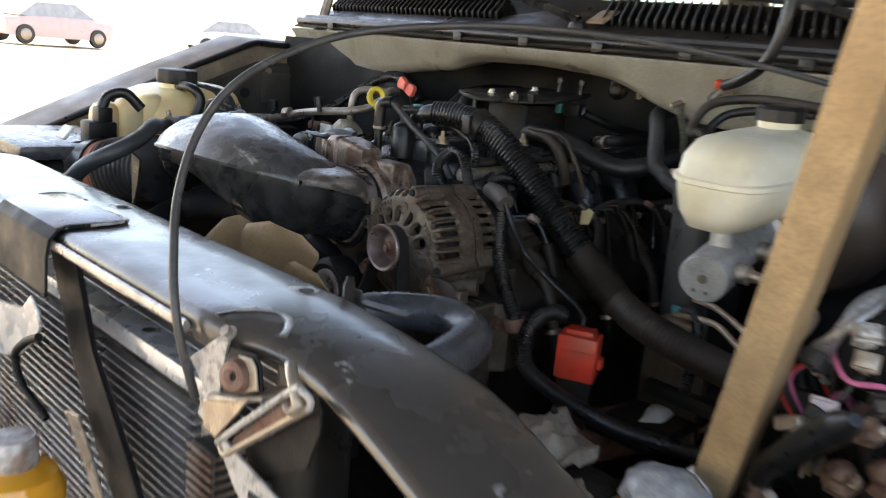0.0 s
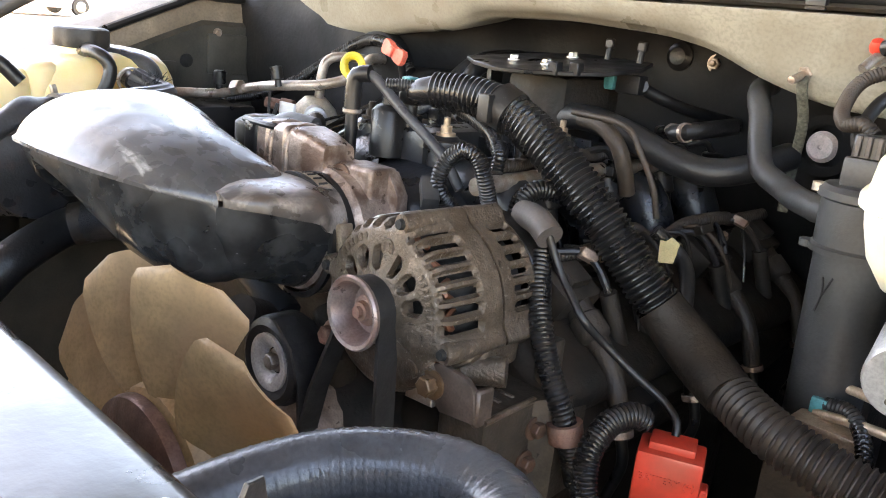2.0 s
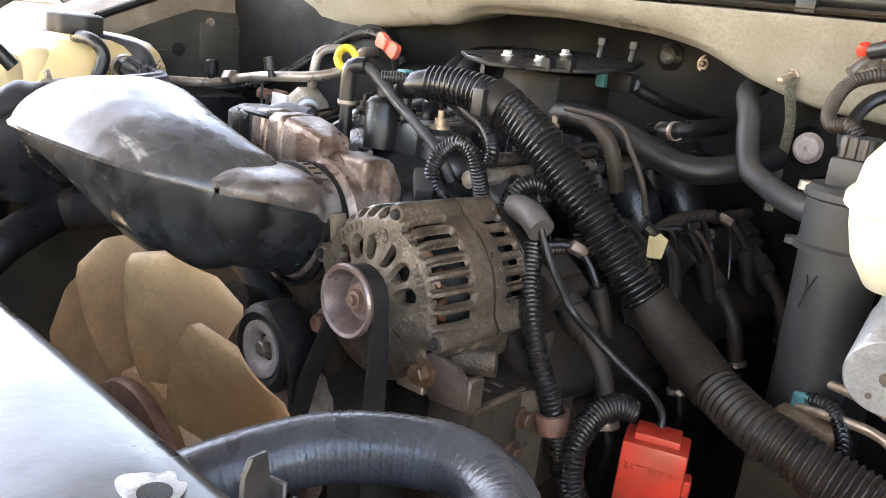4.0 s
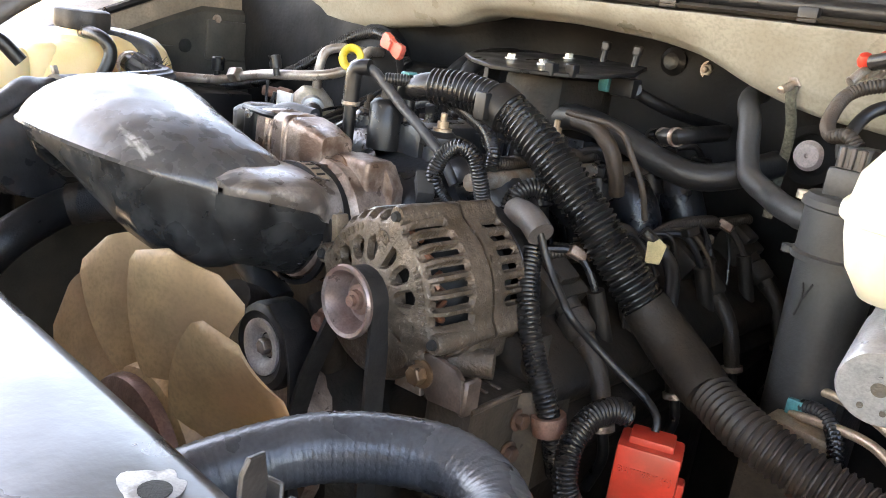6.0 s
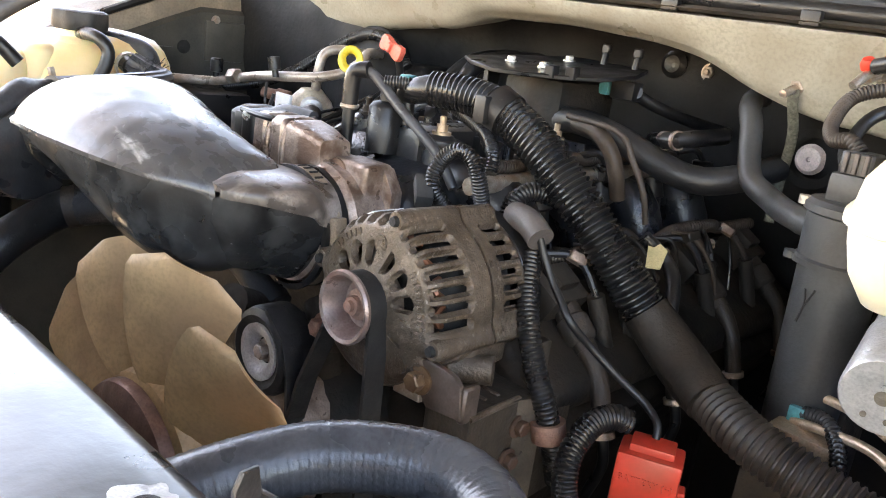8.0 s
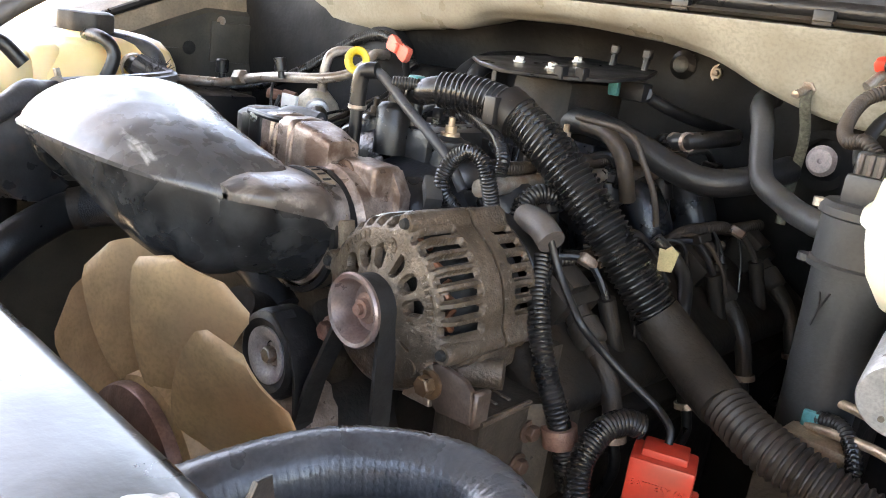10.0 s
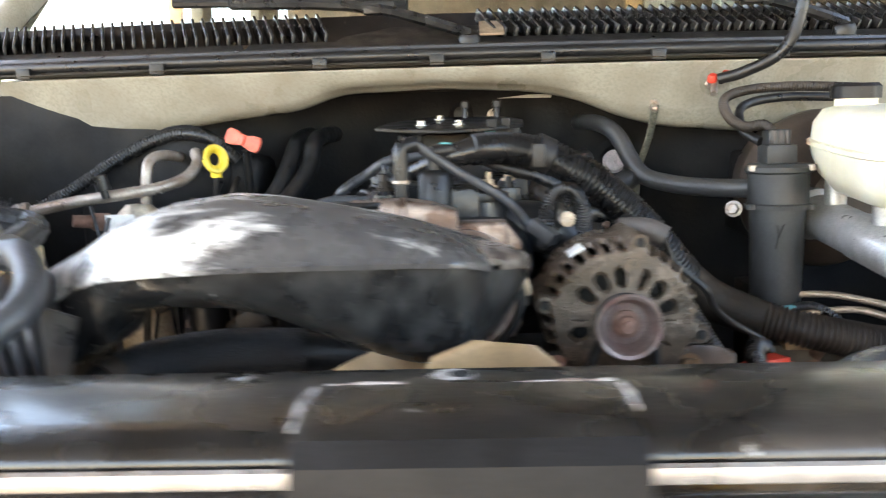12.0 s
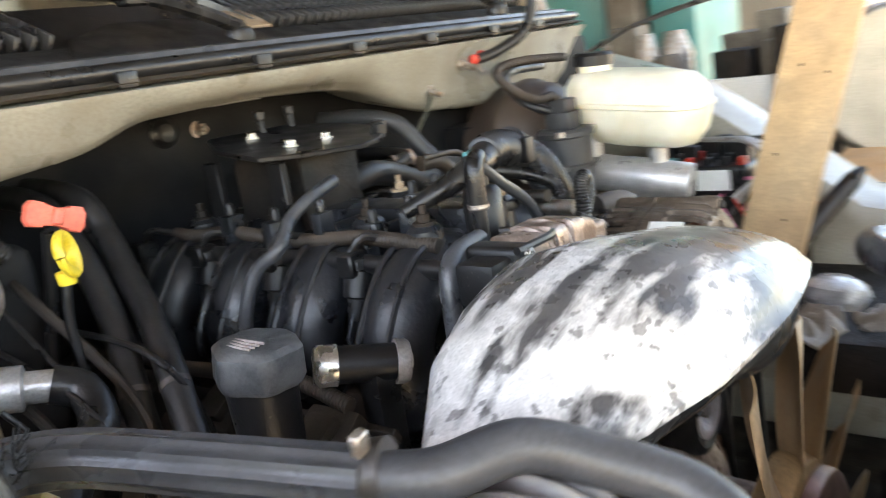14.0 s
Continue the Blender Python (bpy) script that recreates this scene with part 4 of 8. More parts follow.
def coil_wires():
    """Dusty wires and clips that hang over the driver's valve cover."""
    rnd = random.Random(33)
    th = thing("coil_harness", (0.26, 0.60, 0.90), "dusty tangle of coil wires over the valve cover", "wiring")
    for k in range(14):
        y = 0.47 + 0.024 * k
        a = Vector((0.176 + rnd.uniform(-0.01, 0.01), y, 0.962 + rnd.uniform(-0.006, 0.006)))
        b = a + Vector((0.024, rnd.uniform(-0.02, 0.03), rnd.uniform(-0.002, 0.006)))
        c = b + Vector((0.022, rnd.uniform(-0.015, 0.02), -0.030))
        d = c + Vector((0.012, rnd.uniform(-0.01, 0.02), -0.055))
        wire = part("wire", tube(B(), [a, b, c, d], rnd.choice((0.0018, 0.0024, 0.0036)), 8), rnd.choice((COIL, RUBBER_DARK, COIL, RUSTY_HOSE)), th)
        if k % 3 == 0:
            part("clip", box(B(), (-0.006, -0.009, -0.005), (0.006, 0.009, 0.005), 0.0015, 1, Matrix.Translation(b) @ Euler((rnd.uniform(-0.5, 0.5), 0.4, rnd.uniform(0, 3))).to_matrix().to_4x4()), rnd.choice((BOOT, COIL, ALUMINIUM)), wire)
        if k % 2 == 0:
            part("boot", tube(B(), [c, c + (d - c) * 0.55, d], 0.0085, 10), COIL, wire)
            hx = hexhead(B(), a + Vector((0.012, 0.010, -0.014)), (0.5, -0.2, 0.85), 0.0045, 0.005)
            part("bolt", hx, BRASS, wire)


coil_wires()
for sx in (-1, 1):
    solid("frame_rail", box(B(), (0.42 * sx - 0.045, -0.2, 0.40), (0.42 * sx + 0.045, 1.2, 0.55), 0.01), GRIME, "dark dirty chassis frame rail", "frame rail", kind="structure")
solid("splash_shield", box(B(), (-0.78, -0.05, 0.43), (0.78, 1.0, 0.452), 0.004), GRIME, "dirty shield under the engine bay", "shield", kind="structure")


def intake_manifold():
    th = thing("intake_manifold", (0, 0.62, 0.89), "black plastic intake manifold with curved runners, dusty", "intake manifold")
    secs = []
    for y, w, top in ((0.398, 0.045, 0.985), (0.412, 0.066, 1.000), (0.45, 0.076, 1.015), (0.50, 0.082, 1.024), (0.62, 0.085, 1.032), (0.74, 0.085, 1.034), (0.83, 0.080, 1.030), (0.855, 0.065, 1.015)):
        s = []
        for k in range(20):
            a = 2 * math.pi * k / 20
            cx, sz = math.cos(a), math.sin(a)
            s.append((w * (abs(cx) ** 0.6) * (1 if cx > 0 else -1), y, (top + 0.89) / 2 + (top - 0.89) / 2 * (abs(sz) ** 0.7) * (1 if sz > 0 else -1)))
        secs.append(s)
    part("plenum", loft(B(), secs), MANIFOLD, th, smooth=60)
    for sx in (-1, 1):
        for k in range(4):
            y = 0.475 + 0.108 * k + (0.012 if sx > 0 else 0)
            pts = [(0.02 * sx, y, 0.985), (0.070 * sx, y, 1.000), (0.118 * sx, y, 0.985), (0.140 * sx, y, 0.945), (0.132 * sx, y, 0.895), (0.118 * sx, y, 0.865)]
            runner = part("runner", tube(B(), pts, 0.034 if sx < 0 else 0.028, 18, step=0.012, taper=lambda t: 1.08 - 0.22 * t), MANIFOLD, th)
            for d in (-0.016, 0.016) if sx < 0 else ():
                rib = [(p[0] + 0.037 * sx * (0.2 if i < 2 else 0.9), y + d, p[2] + (0.033 if i < 2 else 0.006)) for i, p in enumerate(pts[1:5])]
                part("rib", tube(B(), rib, 0.003, 6), MANIFOLD, runner)
    for k in range(5):
        part("top_rib", box(B(), (-0.07, 0.53 + 0.066 * k, 1.00), (0.07, 0.534 + 0.066 * k, 1.040), 0.001, 1), MANIFOLD, th)
    part("spine", box(B(), (-0.03, 0.45, 1.00), (0.02, 0.80, 1.046), 0.006, 2), MANIFOLD, th)
    for sx in (-1, 1):
        part("fuel_rail", tube(B(), [(0.112 * sx, 0.43, 1.012), (0.112 * sx, 0.6, 1.016), (0.112 * sx, 0.82, 1.016)], 0.0085, 10), STEEL if sx > 0 else PLASTIC, th, "fuel rail over the runners")
        for k in range(4):
            y = 0.475 + 0.108 * k
            part("injector", lathe(B(), [(0, 0), (0.008, 0), (0.010, 0.02), (0.014, 0.022), (0.014, 0.045), (0.008, 0.050), (0, 0.050)], (0.128 * sx, y + 0.054, 0.965), (-0.30 * sx, 0, 1), 12), PLASTIC, th)
    for x, y in ((-0.085, 0.47), (0.030, 0.470), (-0.06, 0.56), (0.06, 0.62), (-0.09, 0.66), (-0.075, 0.80)):
        tower = part("boss", lathe(B(), [(0, 0), (0.018, 0), (0.016, 0.030), (0.012, 0.034), (0, 0.034)], (x, y, 1.010), (0, 0, 1), 18), MANIFOLD, th)
        part("stud", lathe(B(), [(0.0, 0.0), (0.010, 0.0), (0.010, 0.003), (0.006, 0.003), (0.006, 0.010), (0.0035, 0.010), (0.0035, 0.018), (0, 0.019)], (x, y, 1.044), (0, 0, 1), 12), BRASS if x > 0 else GRIME, tower)
    # tower beside the throttle with a stud on top
    part("bracket_pad", prism(B(), arc(0, 0, 0.022, 0, 360, 20)[:-1], 0.010, Matrix.Translation((0.030, 0.470, 1.030)), 0.002), PLASTIC, th)
    return th


intake_manifold()


def manifold_fittings():
    """Plugs, webs, lines and small lugs that crowd the top of the manifold."""
    rnd = random.Random(21)
    th = thing("injector_harness", (-0.10, 0.62, 1.0), "black injector harness with plugs along the intake", "harness")
    for sx in (-1, 1):
        line = []
        for k in range(9):
            line.append((sx * (0.094 + 0.008 * (k % 2)), 0.45 + 0.047 * k, 1.030 + rnd.uniform(-0.004, 0.008)))
        part("trunk", tube(B(), line, 0.0065, 10, ridge=0.0009, pitch=0.0034), CONDUIT_DUSTY, th)
        for k in range(4):
            y = 0.529 + 0.108 * k
            plug = part("plug", box(B(), (sx * 0.122 - 0.011, y - 0.009, 1.006), (sx * 0.122 + 0.011, y + 0.009, 1.028), 0.002, 1), PLASTIC, th)
            part("latch", box(B(), (sx * 0.122 - 0.006, y - 0.012, 1.012), (sx * 0.122 + 0.006, y - 0.009, 1.022), 0.001, 1), GREY, plug)
            part("lead", tube(B(), [(sx * 0.122, y, 1.026), (sx * 0.115, y - 0.012, 1.040), (sx * 0.098, y - 0.022, 1.034)], 0.004, 8), RUBBER_DARK, plug)
    web = thing("manifold_webs", (-0.08, 0.62, 0.95), "thin moulded stiffening webs on the black intake manifold", "ribs")
    for sx in (-1, 1):
        for k in range(4):
            y = 0.529 + 0.108 * k
            part("web", prism(B(), [(0.060, 1.018), (0.120, 1.000), (0.146, 0.955), (0.140, 0.900), (0.110, 0.905), (0.090, 0.97)], 0.004,
                              Matrix.Translation((0, y, 0)) @ Matrix.Scale(sx, 4, (1, 0, 0)) @ Matrix.Rotation(radians(90), 4, "X"), 0.0008, 1), MANIFOLD, web)
    for x, y, w, d, h in ((-0.060, 0.505, 0.022, 0.018, 0.040), (-0.035, 0.520, 0.014, 0.016, 0.050), (-0.085, 0.530, 0.016, 0.014, 0.034), (-0.095, 0.585, 0.020, 0.012, 0.046), (-0.105, 0.640, 0.024, 0.020, 0.040),
                          (-0.100, 0.715, 0.020, 0.020, 0.044), (0.055, 0.520, 0.020, 0.018, 0.030), (0.075, 0.580, 0.018, 0.018, 0.036)):
        m = Matrix.Translation((x, y, 1.012)) @ Matrix.Rotation(rnd.uniform(-0.3, 0.3), 4, "Z")
        lug = part("lug", box(B(), (-w / 2, -d / 2, 0), (w / 2, d / 2, h), 0.003, 2, m), MANIFOLD, web)
        part("pin", lathe(B(), [(0, 0), (0.0045, 0), (0.0045, 0.010), (0.003, 0.012), (0, 0.012)], m @ Vector((0, 0, h)), (0, 0, 1), 10), PLASTIC, lug)
    part("gasket_clip", box(B(), (-0.115, 0.42, 0.985), (-0.070, 0.452, 0.992), 0.002, 1), ZINC, web, "small bright clip")
    tube_th = thing("breather_tube", (-0.15, 0.40, 0.95), "grey breather tube bending down beside the duct", "tube")
    part("tube", tube(B(), [(-0.095, 0.405, 1.036), (-0.135, 0.398, 1.036), (-0.155, 0.394, 1.024), (-0.162, 0.390, 0.985), (-0.164, 0.388, 0.935)], 0.0080, 12), RUBBER, tube_th)
    part("nut", lathe(B(), [(0, 0), (0.006, 0), (0.006, 0.008), (0, 0.009)], (-0.100, 0.430, 0.992), (0, 0, 1), 12), ZINC, tube_th, "bright bolt head")


manifold_fittings()


def throttle_body():
    th = thing("throttle_body", (0, 0.37, 0.92), "brown-stained cast aluminium throttle body on the intake", "throttle body")
    part("bore", lathe(B(), [(0.044, -0.035), (0.050, -0.035), (0.050, -0.010), (0.060, 0.0), (0.060, 0.045), (0.044, 0.045), (0.044, -0.035)], (0, 0.350, 0.952), (0, 1, 0), 32), ALUMINIUM, th)
    m = Matrix.Translation((0, 0.384, 0.955))
    outline = [(-0.060, -0.058), (0.052, -0.058), (0.060, -0.045), (0.060, 0.040), (0.045, 0.060), (-0.052, 0.060), (-0.064, 0.045)]
    part("flange", prism(B(), outline, 0.014, m @ Matrix.Rotation(radians(90), 4, "X") @ Matrix.Translation((0, 0, -0.014)), 0.002), ALUMINIUM, th)
    part("corner_block", box(B(), (-0.002, 0.362, 0.960), (0.046, 0.396, 1.018), 0.005, 3), ALUMINIUM, th)
    part("lower_gusset", prism(B(), [(-0.03, -0.03), (0.022, -0.05), (0.030, 0.0), (0.012, 0.03), (-0.03, 0.03)], 0.03, Matrix.Translation((0.012, 0.388, 0.950)) @ Matrix.Rotation(radians(90), 4, "X"), 0.006), ALUMINIUM, th)
    secs = []
    for x, r, zc in ((-0.112, 0.020, 1.012), (-0.106, 0.0235, 1.012), (-0.092, 0.0235, 1.012), (-0.090, 0.0205, 1.012), (-0.080, 0.0205, 1.012), (-0.078, 0.024, 1.012), (-0.062, 0.024, 1.012), (-0.060, 0.021, 1.012), (-0.054, 0.021, 1.012), (-0.052, 0.024, 1.012), (-0.030, 0.022, 1.011), (-0.004, 0.018, 1.008)):
        secs.append([(x, 0.365 + r * math.copysign(abs(math.cos(a)) ** 0.32, math.cos(a)), zc + 0.004 + r * 1.1 * math.copysign(abs(math.sin(a)) ** 0.32, math.sin(a))) for a in [2 * math.pi * k / 32 for k in range(32)]])
    part("motor_housing", loft(B(), secs), ALUMINIUM, th, smooth=35)
    part("end_cap", box(B(), (-0.134, 0.342, 0.984), (-0.111, 0.394, 1.040), 0.006, 3), PLASTIC, th, "black plastic end cap")
    for z in (0.982, 1.026):
        bolt(th, (-0.122, 0.342, z + 0.008), (0, -1, 0), 0.004, 0.003, ZINC, name="screw")
    part("cover_lip", tube(B(), [(-0.134, 0.344, 1.038), (-0.085, 0.343, 1.038), (-0.066, 0.362, 1.037), (-0.08, 0.395, 1.038)], 0.0035, 8), PLASTIC, th)
    part("connector", box(B(), (-0.160, 0.350, 1.000), (-0.130, 0.385, 1.034), 0.005, 2), PLASTIC, th)
    bolt(th, (0.006, 0.362, 1.004), (0, -1, 0), 0.009, 0.006, RUST_DARK, stud=0.012, name="stud_bolt")
    for x in (-0.084, -0.057):
        part("cast_rib", tube(B(), [(x, 0.343, 0.990), (x, 0.3425, 1.020), (x, 0.350, 1.036), (x, 0.365, 1.0415), (x, 0.380, 1.038)], 0.0032, 8), ALUMINIUM, th)
    bolt(th, (0.0, 0.352, 0.985), (0, -1, 0), 0.006, 0.004, RUSTY)
    return th


throttle_body()


def duct():
    th = thing("intake_duct", (-0.15, 0.25, 0.90), "glossy black moulded plastic air intake duct, dusty smears, sky sheen painted pale", "air duct")
    stations = [(-0.358, 0.240, 0.272, 0.965, 0.995, 0.905), (-0.340, 0.225, 0.282, 0.978, 1.004, 0.915), (-0.318, 0.205, 0.294, 0.990, 1.016, 0.925), (-0.288, 0.180, 0.312, 1.000, 1.034, 0.940), (-0.278, 0.175, 0.314, 1.003, 1.038, 0.964), (-0.24, 0.160, 0.325, 1.008, 1.051, 0.970),
                (-0.19, 0.154, 0.335, 1.011, 1.057, 0.969), (-0.15, 0.152, 0.322, 1.012, 1.054, 0.960), (-0.11, 0.155, 0.310, 1.012, 1.048, 0.942), (-0.07, 0.161, 0.302, 1.011, 1.040, 0.922), (-0.035, 0.169, 0.298, 1.010, 1.031, 0.914), (0.000, 0.187, 0.300, 1.006, 1.019, 0.918), (0.020, 0.214, 0.288, 1.000, 1.005, 0.945), (0.030, 0.236, 0.266, 0.992, 0.994, 0.984)]
    xs = np.array([s[0] for s in stations])
    secs_top, secs_low = [], []
    for i in range(57):
        x = xs[0] + (xs[-1] - xs[0]) * i / 56
        yf, yb, zs, zt, zb = (float(np.interp(x, xs, [s[k] for s in stations])) for k in range(1, 6))
        dent = 0.0012 * noise.noise(Vector((x * 14, 1.0, 0.0)))
        ym, hw = (yf + yb) / 2, (yb - yf) / 2
        top = [(x, yf - 0.0035, zs - 0.005), (x, yf - 0.0045, zs - 0.001)]
        for k in range(19):
            a = math.pi * (1 - k / 18)
            c, sn = math.cos(a), math.sin(a)
            skew = 0.22 * hw * sn
            top.append((x, ym + hw * math.copysign(abs(c) ** 0.92, c) + skew * 0.5, zs + 0.002 + (zt - zs) * abs(sn) ** 1.12 + dent * sn))
        top.append((x, yb + 0.002, zs - 0.006))
        secs_top.append(top)
        low = []
        for k in range(15):
            a = math.pi * (1 + k / 14)
            c, sn = math.cos(a), math.sin(a)
            keel = max(ym, min(0.25, yb - 0.02))
            low.append((x, keel + ((yb if c > 0 else keel * 2 - yf) - keel - 0.002) * math.copysign(abs(c) ** 0.8, c), zs - 0.002 - (zs - zb) * abs(sn) ** 0.85))
        secs_low.append(low)
    # sky sheen is in the upper shell's colour; the lower half stays plain black
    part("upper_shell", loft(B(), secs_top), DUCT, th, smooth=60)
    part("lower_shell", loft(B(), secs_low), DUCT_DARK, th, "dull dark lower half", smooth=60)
    # elbow that turns back into the throttle body: pale upper skin with a rolled edge over a deep dark bowl
    bends = [(0.222, -0.120, 0.034, 0.985, 0.999, 1.006, 0.050, 1.45), (0.235, -0.120, 0.046, 0.978, 0.997, 1.011, 0.062, 1.45),
             (0.250, -0.120, 0.054, 0.972, 0.995, 1.013, 0.066, 1.45), (0.275, -0.110, 0.059, 0.966, 0.989, 1.012, 0.066, 1.35), (0.300, -0.084, 0.059, 0.962, 0.982, 1.010, 0.066, 1.2), (0.318, -0.056, 0.055, 0.954, 0.966, 1.006, 0.058, 1.05), (0.336, -0.053, 0.053, 0.952, 0.952, 1.005, 0.053, 1.0)]
    ys = [b[0] for b in bends]
    upper, lower = [], []
    for i in range(33):
        y = ys[0] + (ys[-1] - ys[0]) * i / 32
        xl, xr, zl, zr, zt, deep, skew = (float(np.interp(y, ys, [b[k] for b in bends])) for k in range(1, 8))
        lip = 0.0024 * min(1.0, max(0.0, (0.318 - y) / 0.01))
        wave = 0.0010 * noise.noise(Vector((y * 60, 2.0, 0.0)))
        arch = []
        for k in range(25):
            a = math.pi * k / 24
            f = 0.5 - 0.5 * math.cos(a)
            rim = zr + (zl - zr) * f
            arch.append(((xl + xr) / 2 + ((xr - xl) / 2 + lip) * math.copysign(abs(math.cos(a)) ** 0.8, math.cos(a)), y, rim + (zt - rim) * math.sin(a) ** 0.75))
        upper.append([(arch[0][0], y, zr - lip * 2 + wave)] + arch + [(arch[-1][0], y, zl - lip * 2)])
        row = []
        for k in range(25):
            u = k / 24
            f = 0.5 - 0.5 * math.cos(math.pi * u)
            row.append((xl + (xr - xl - 0.001) * f, y, zl + (zr - zl) * f - 0.001 - deep * abs(math.sin(math.pi * f ** skew)) ** 0.62))
        lower.append(row)
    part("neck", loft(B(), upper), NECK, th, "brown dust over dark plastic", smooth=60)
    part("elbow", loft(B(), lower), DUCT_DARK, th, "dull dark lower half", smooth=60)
    band = part("hose_clamp", lathe(B(), [(0.0535, 0.0), (0.0565, 0.0), (0.0572, 0.002), (0.0572, 0.012), (0.0565, 0.014), (0.0535, 0.014), (0.0535, 0.0)], (0, 0.3195, 0.952), (0, 1, 0), 64), CLAMP, th, "tan worm-drive steel hose clamp")
    part("front_cuff", lathe(B(), [(0.053, 0.0), (0.0580, 0.001), (0.0585, 0.003), (0.0575, 0.006), (0.053, 0.006)], (0, 0.3135, 0.952), (0, 1, 0), 64), RUBBER_DARK, th)
    for k in range(7):
        a = radians(38 + 9 * k)
        part("clamp_slot", box(B(), (-0.0012, -0.0045, -0.0006), (0.0012, 0.0045, 0.0006), 0.0003, 1, Matrix.Translation((0.0574 * math.cos(a), 0.3265, 0.952 + 0.0574 * math.sin(a))) @ Matrix.Rotation(math.pi / 2 - a, 4, "Y")), FIN, band)
    part("clamp_screw", box(B(), (-0.007, -0.012, 0), (0.007, 0.012, 0.010), 0.002, 2, turned((0.0535, 0.327, 0.962), (1, 0, 0.25))), BRASS, band)
    part("clamp_screw_head", lathe(B(), [(0, 0), (0.005, 0), (0.005, 0.008), (0, 0.008)], (0.057, 0.327, 0.950), (0.1, 0, -1), 12), STEEL, band)
    part("rear_cuff", lathe(B(), [(0.052, 0.0), (0.057, 0.0), (0.057, 0.006), (0.052, 0.006)], (0, 0.336, 0.952), (0, 1, 0), 40), RUBBER_DARK, th)
    # flap that hangs at the bellows end
    part("end_fin", prism(B(), [(0, 0), (0.030, -0.010), (0.022, -0.05), (0.004, -0.095)], 0.004, Matrix.Translation((-0.318, 0.158, 0.985)) @ Matrix.Rotation(radians(90), 4, "X"), 0.001, 1), DUCT_DARK, th, "thin hanging plastic fin")
    return th


duct()


def bellows():
    th = thing("intake_bellows", (-0.42, 0.2, 0.90), "ribbed black rubber intake bellows with rust-coloured dust, lit rib edges painted pale", "air bellows")
    bm = B()
    pts = [(-0.335, 0.212, 0.952), (-0.37, 0.205, 0.948), (-0.41, 0.196, 0.940), (-0.452, 0.186, 0.931)]
    tube(bm, pts, 0.0440, 36, ridge=0.0100, pitch=0.0118)
    # pale grey on upward faces paints the ribs' highlights; the rust tint is dirt
    part("ribs", bm, mat("rusty_lit_bellows", (0.026, 0.026, 0.029), 0.34, vary=0.3, scale=60, tint=(0.12, 0.055, 0.034), tint_amount=0.35, tint_scale=34, tint_lo=0.52, tint_hi=0.66, bump=0.2, dust=0.6, dust_colour=(0.26, 0.255, 0.27), coat=0.4), th)
    part("cuff", tube(B(), [(-0.450, 0.1865, 0.9315), (-0.470, 0.181, 0.927)], 0.0515, 32), CUFF, th, "orange rubber cuff")
    part("cuff_ring", tube(B(), [(-0.470, 0.181, 0.927), (-0.496, 0.174, 0.921)], 0.0555, 32), RUBBER_DARK, th)
    return th


bellows()


def air_box():
    th = thing("air_cleaner_box", (-0.62, 0.16, 0.80), "dark plastic air cleaner housing at the side of the bay", "air cleaner")
    part("housing", box(B(), (-0.77, 0.06, 0.80), (-0.50, 0.25, 0.940), 0.02, 3), PLASTIC, th)
    part("lid", box(B(), (-0.775, 0.055, 0.940), (-0.505, 0.255, 0.965), 0.008, 2), DUCT, th)
    part("sensor", box(B(), (-0.545, 0.165, 0.965), (-0.505, 0.215, 1.005), 0.006), PLASTIC, th)
    part("inlet_tube", tube(B(), [(-0.494, 0.1745, 0.9215), (-0.56, 0.160, 0.910)], 0.0505, 32), BOOT, th, "pale grey sensor tube")
    part("inlet_band", tube(B(), [(-0.532, 0.166, 0.915), (-0.543, 0.164, 0.913)], 0.0535, 32), RUBBER_DARK, th)
    part("label", box(B(), (-0.018, -0.013, -0.001), (0.018, 0.013, 0.004), 0.001, 1, turned((-0.520, 0.133, 0.985), (0.0, -0.75, 0.65))), WHITE, th, "white label plate")
    part("sensor_plug", box(B(), (-0.525, 0.178, 1.004), (-0.498, 0.204, 1.030), 0.004, 2), PLASTIC, th)
    part("plug_lead", tube(B(), [(-0.51, 0.19, 1.028), (-0.51, 0.20, 1.048), (-0.50, 0.225, 1.055), (-0.49, 0.25, 1.03)], 0.009, 12), RUBBER_DARK, th)
    return th


air_box()


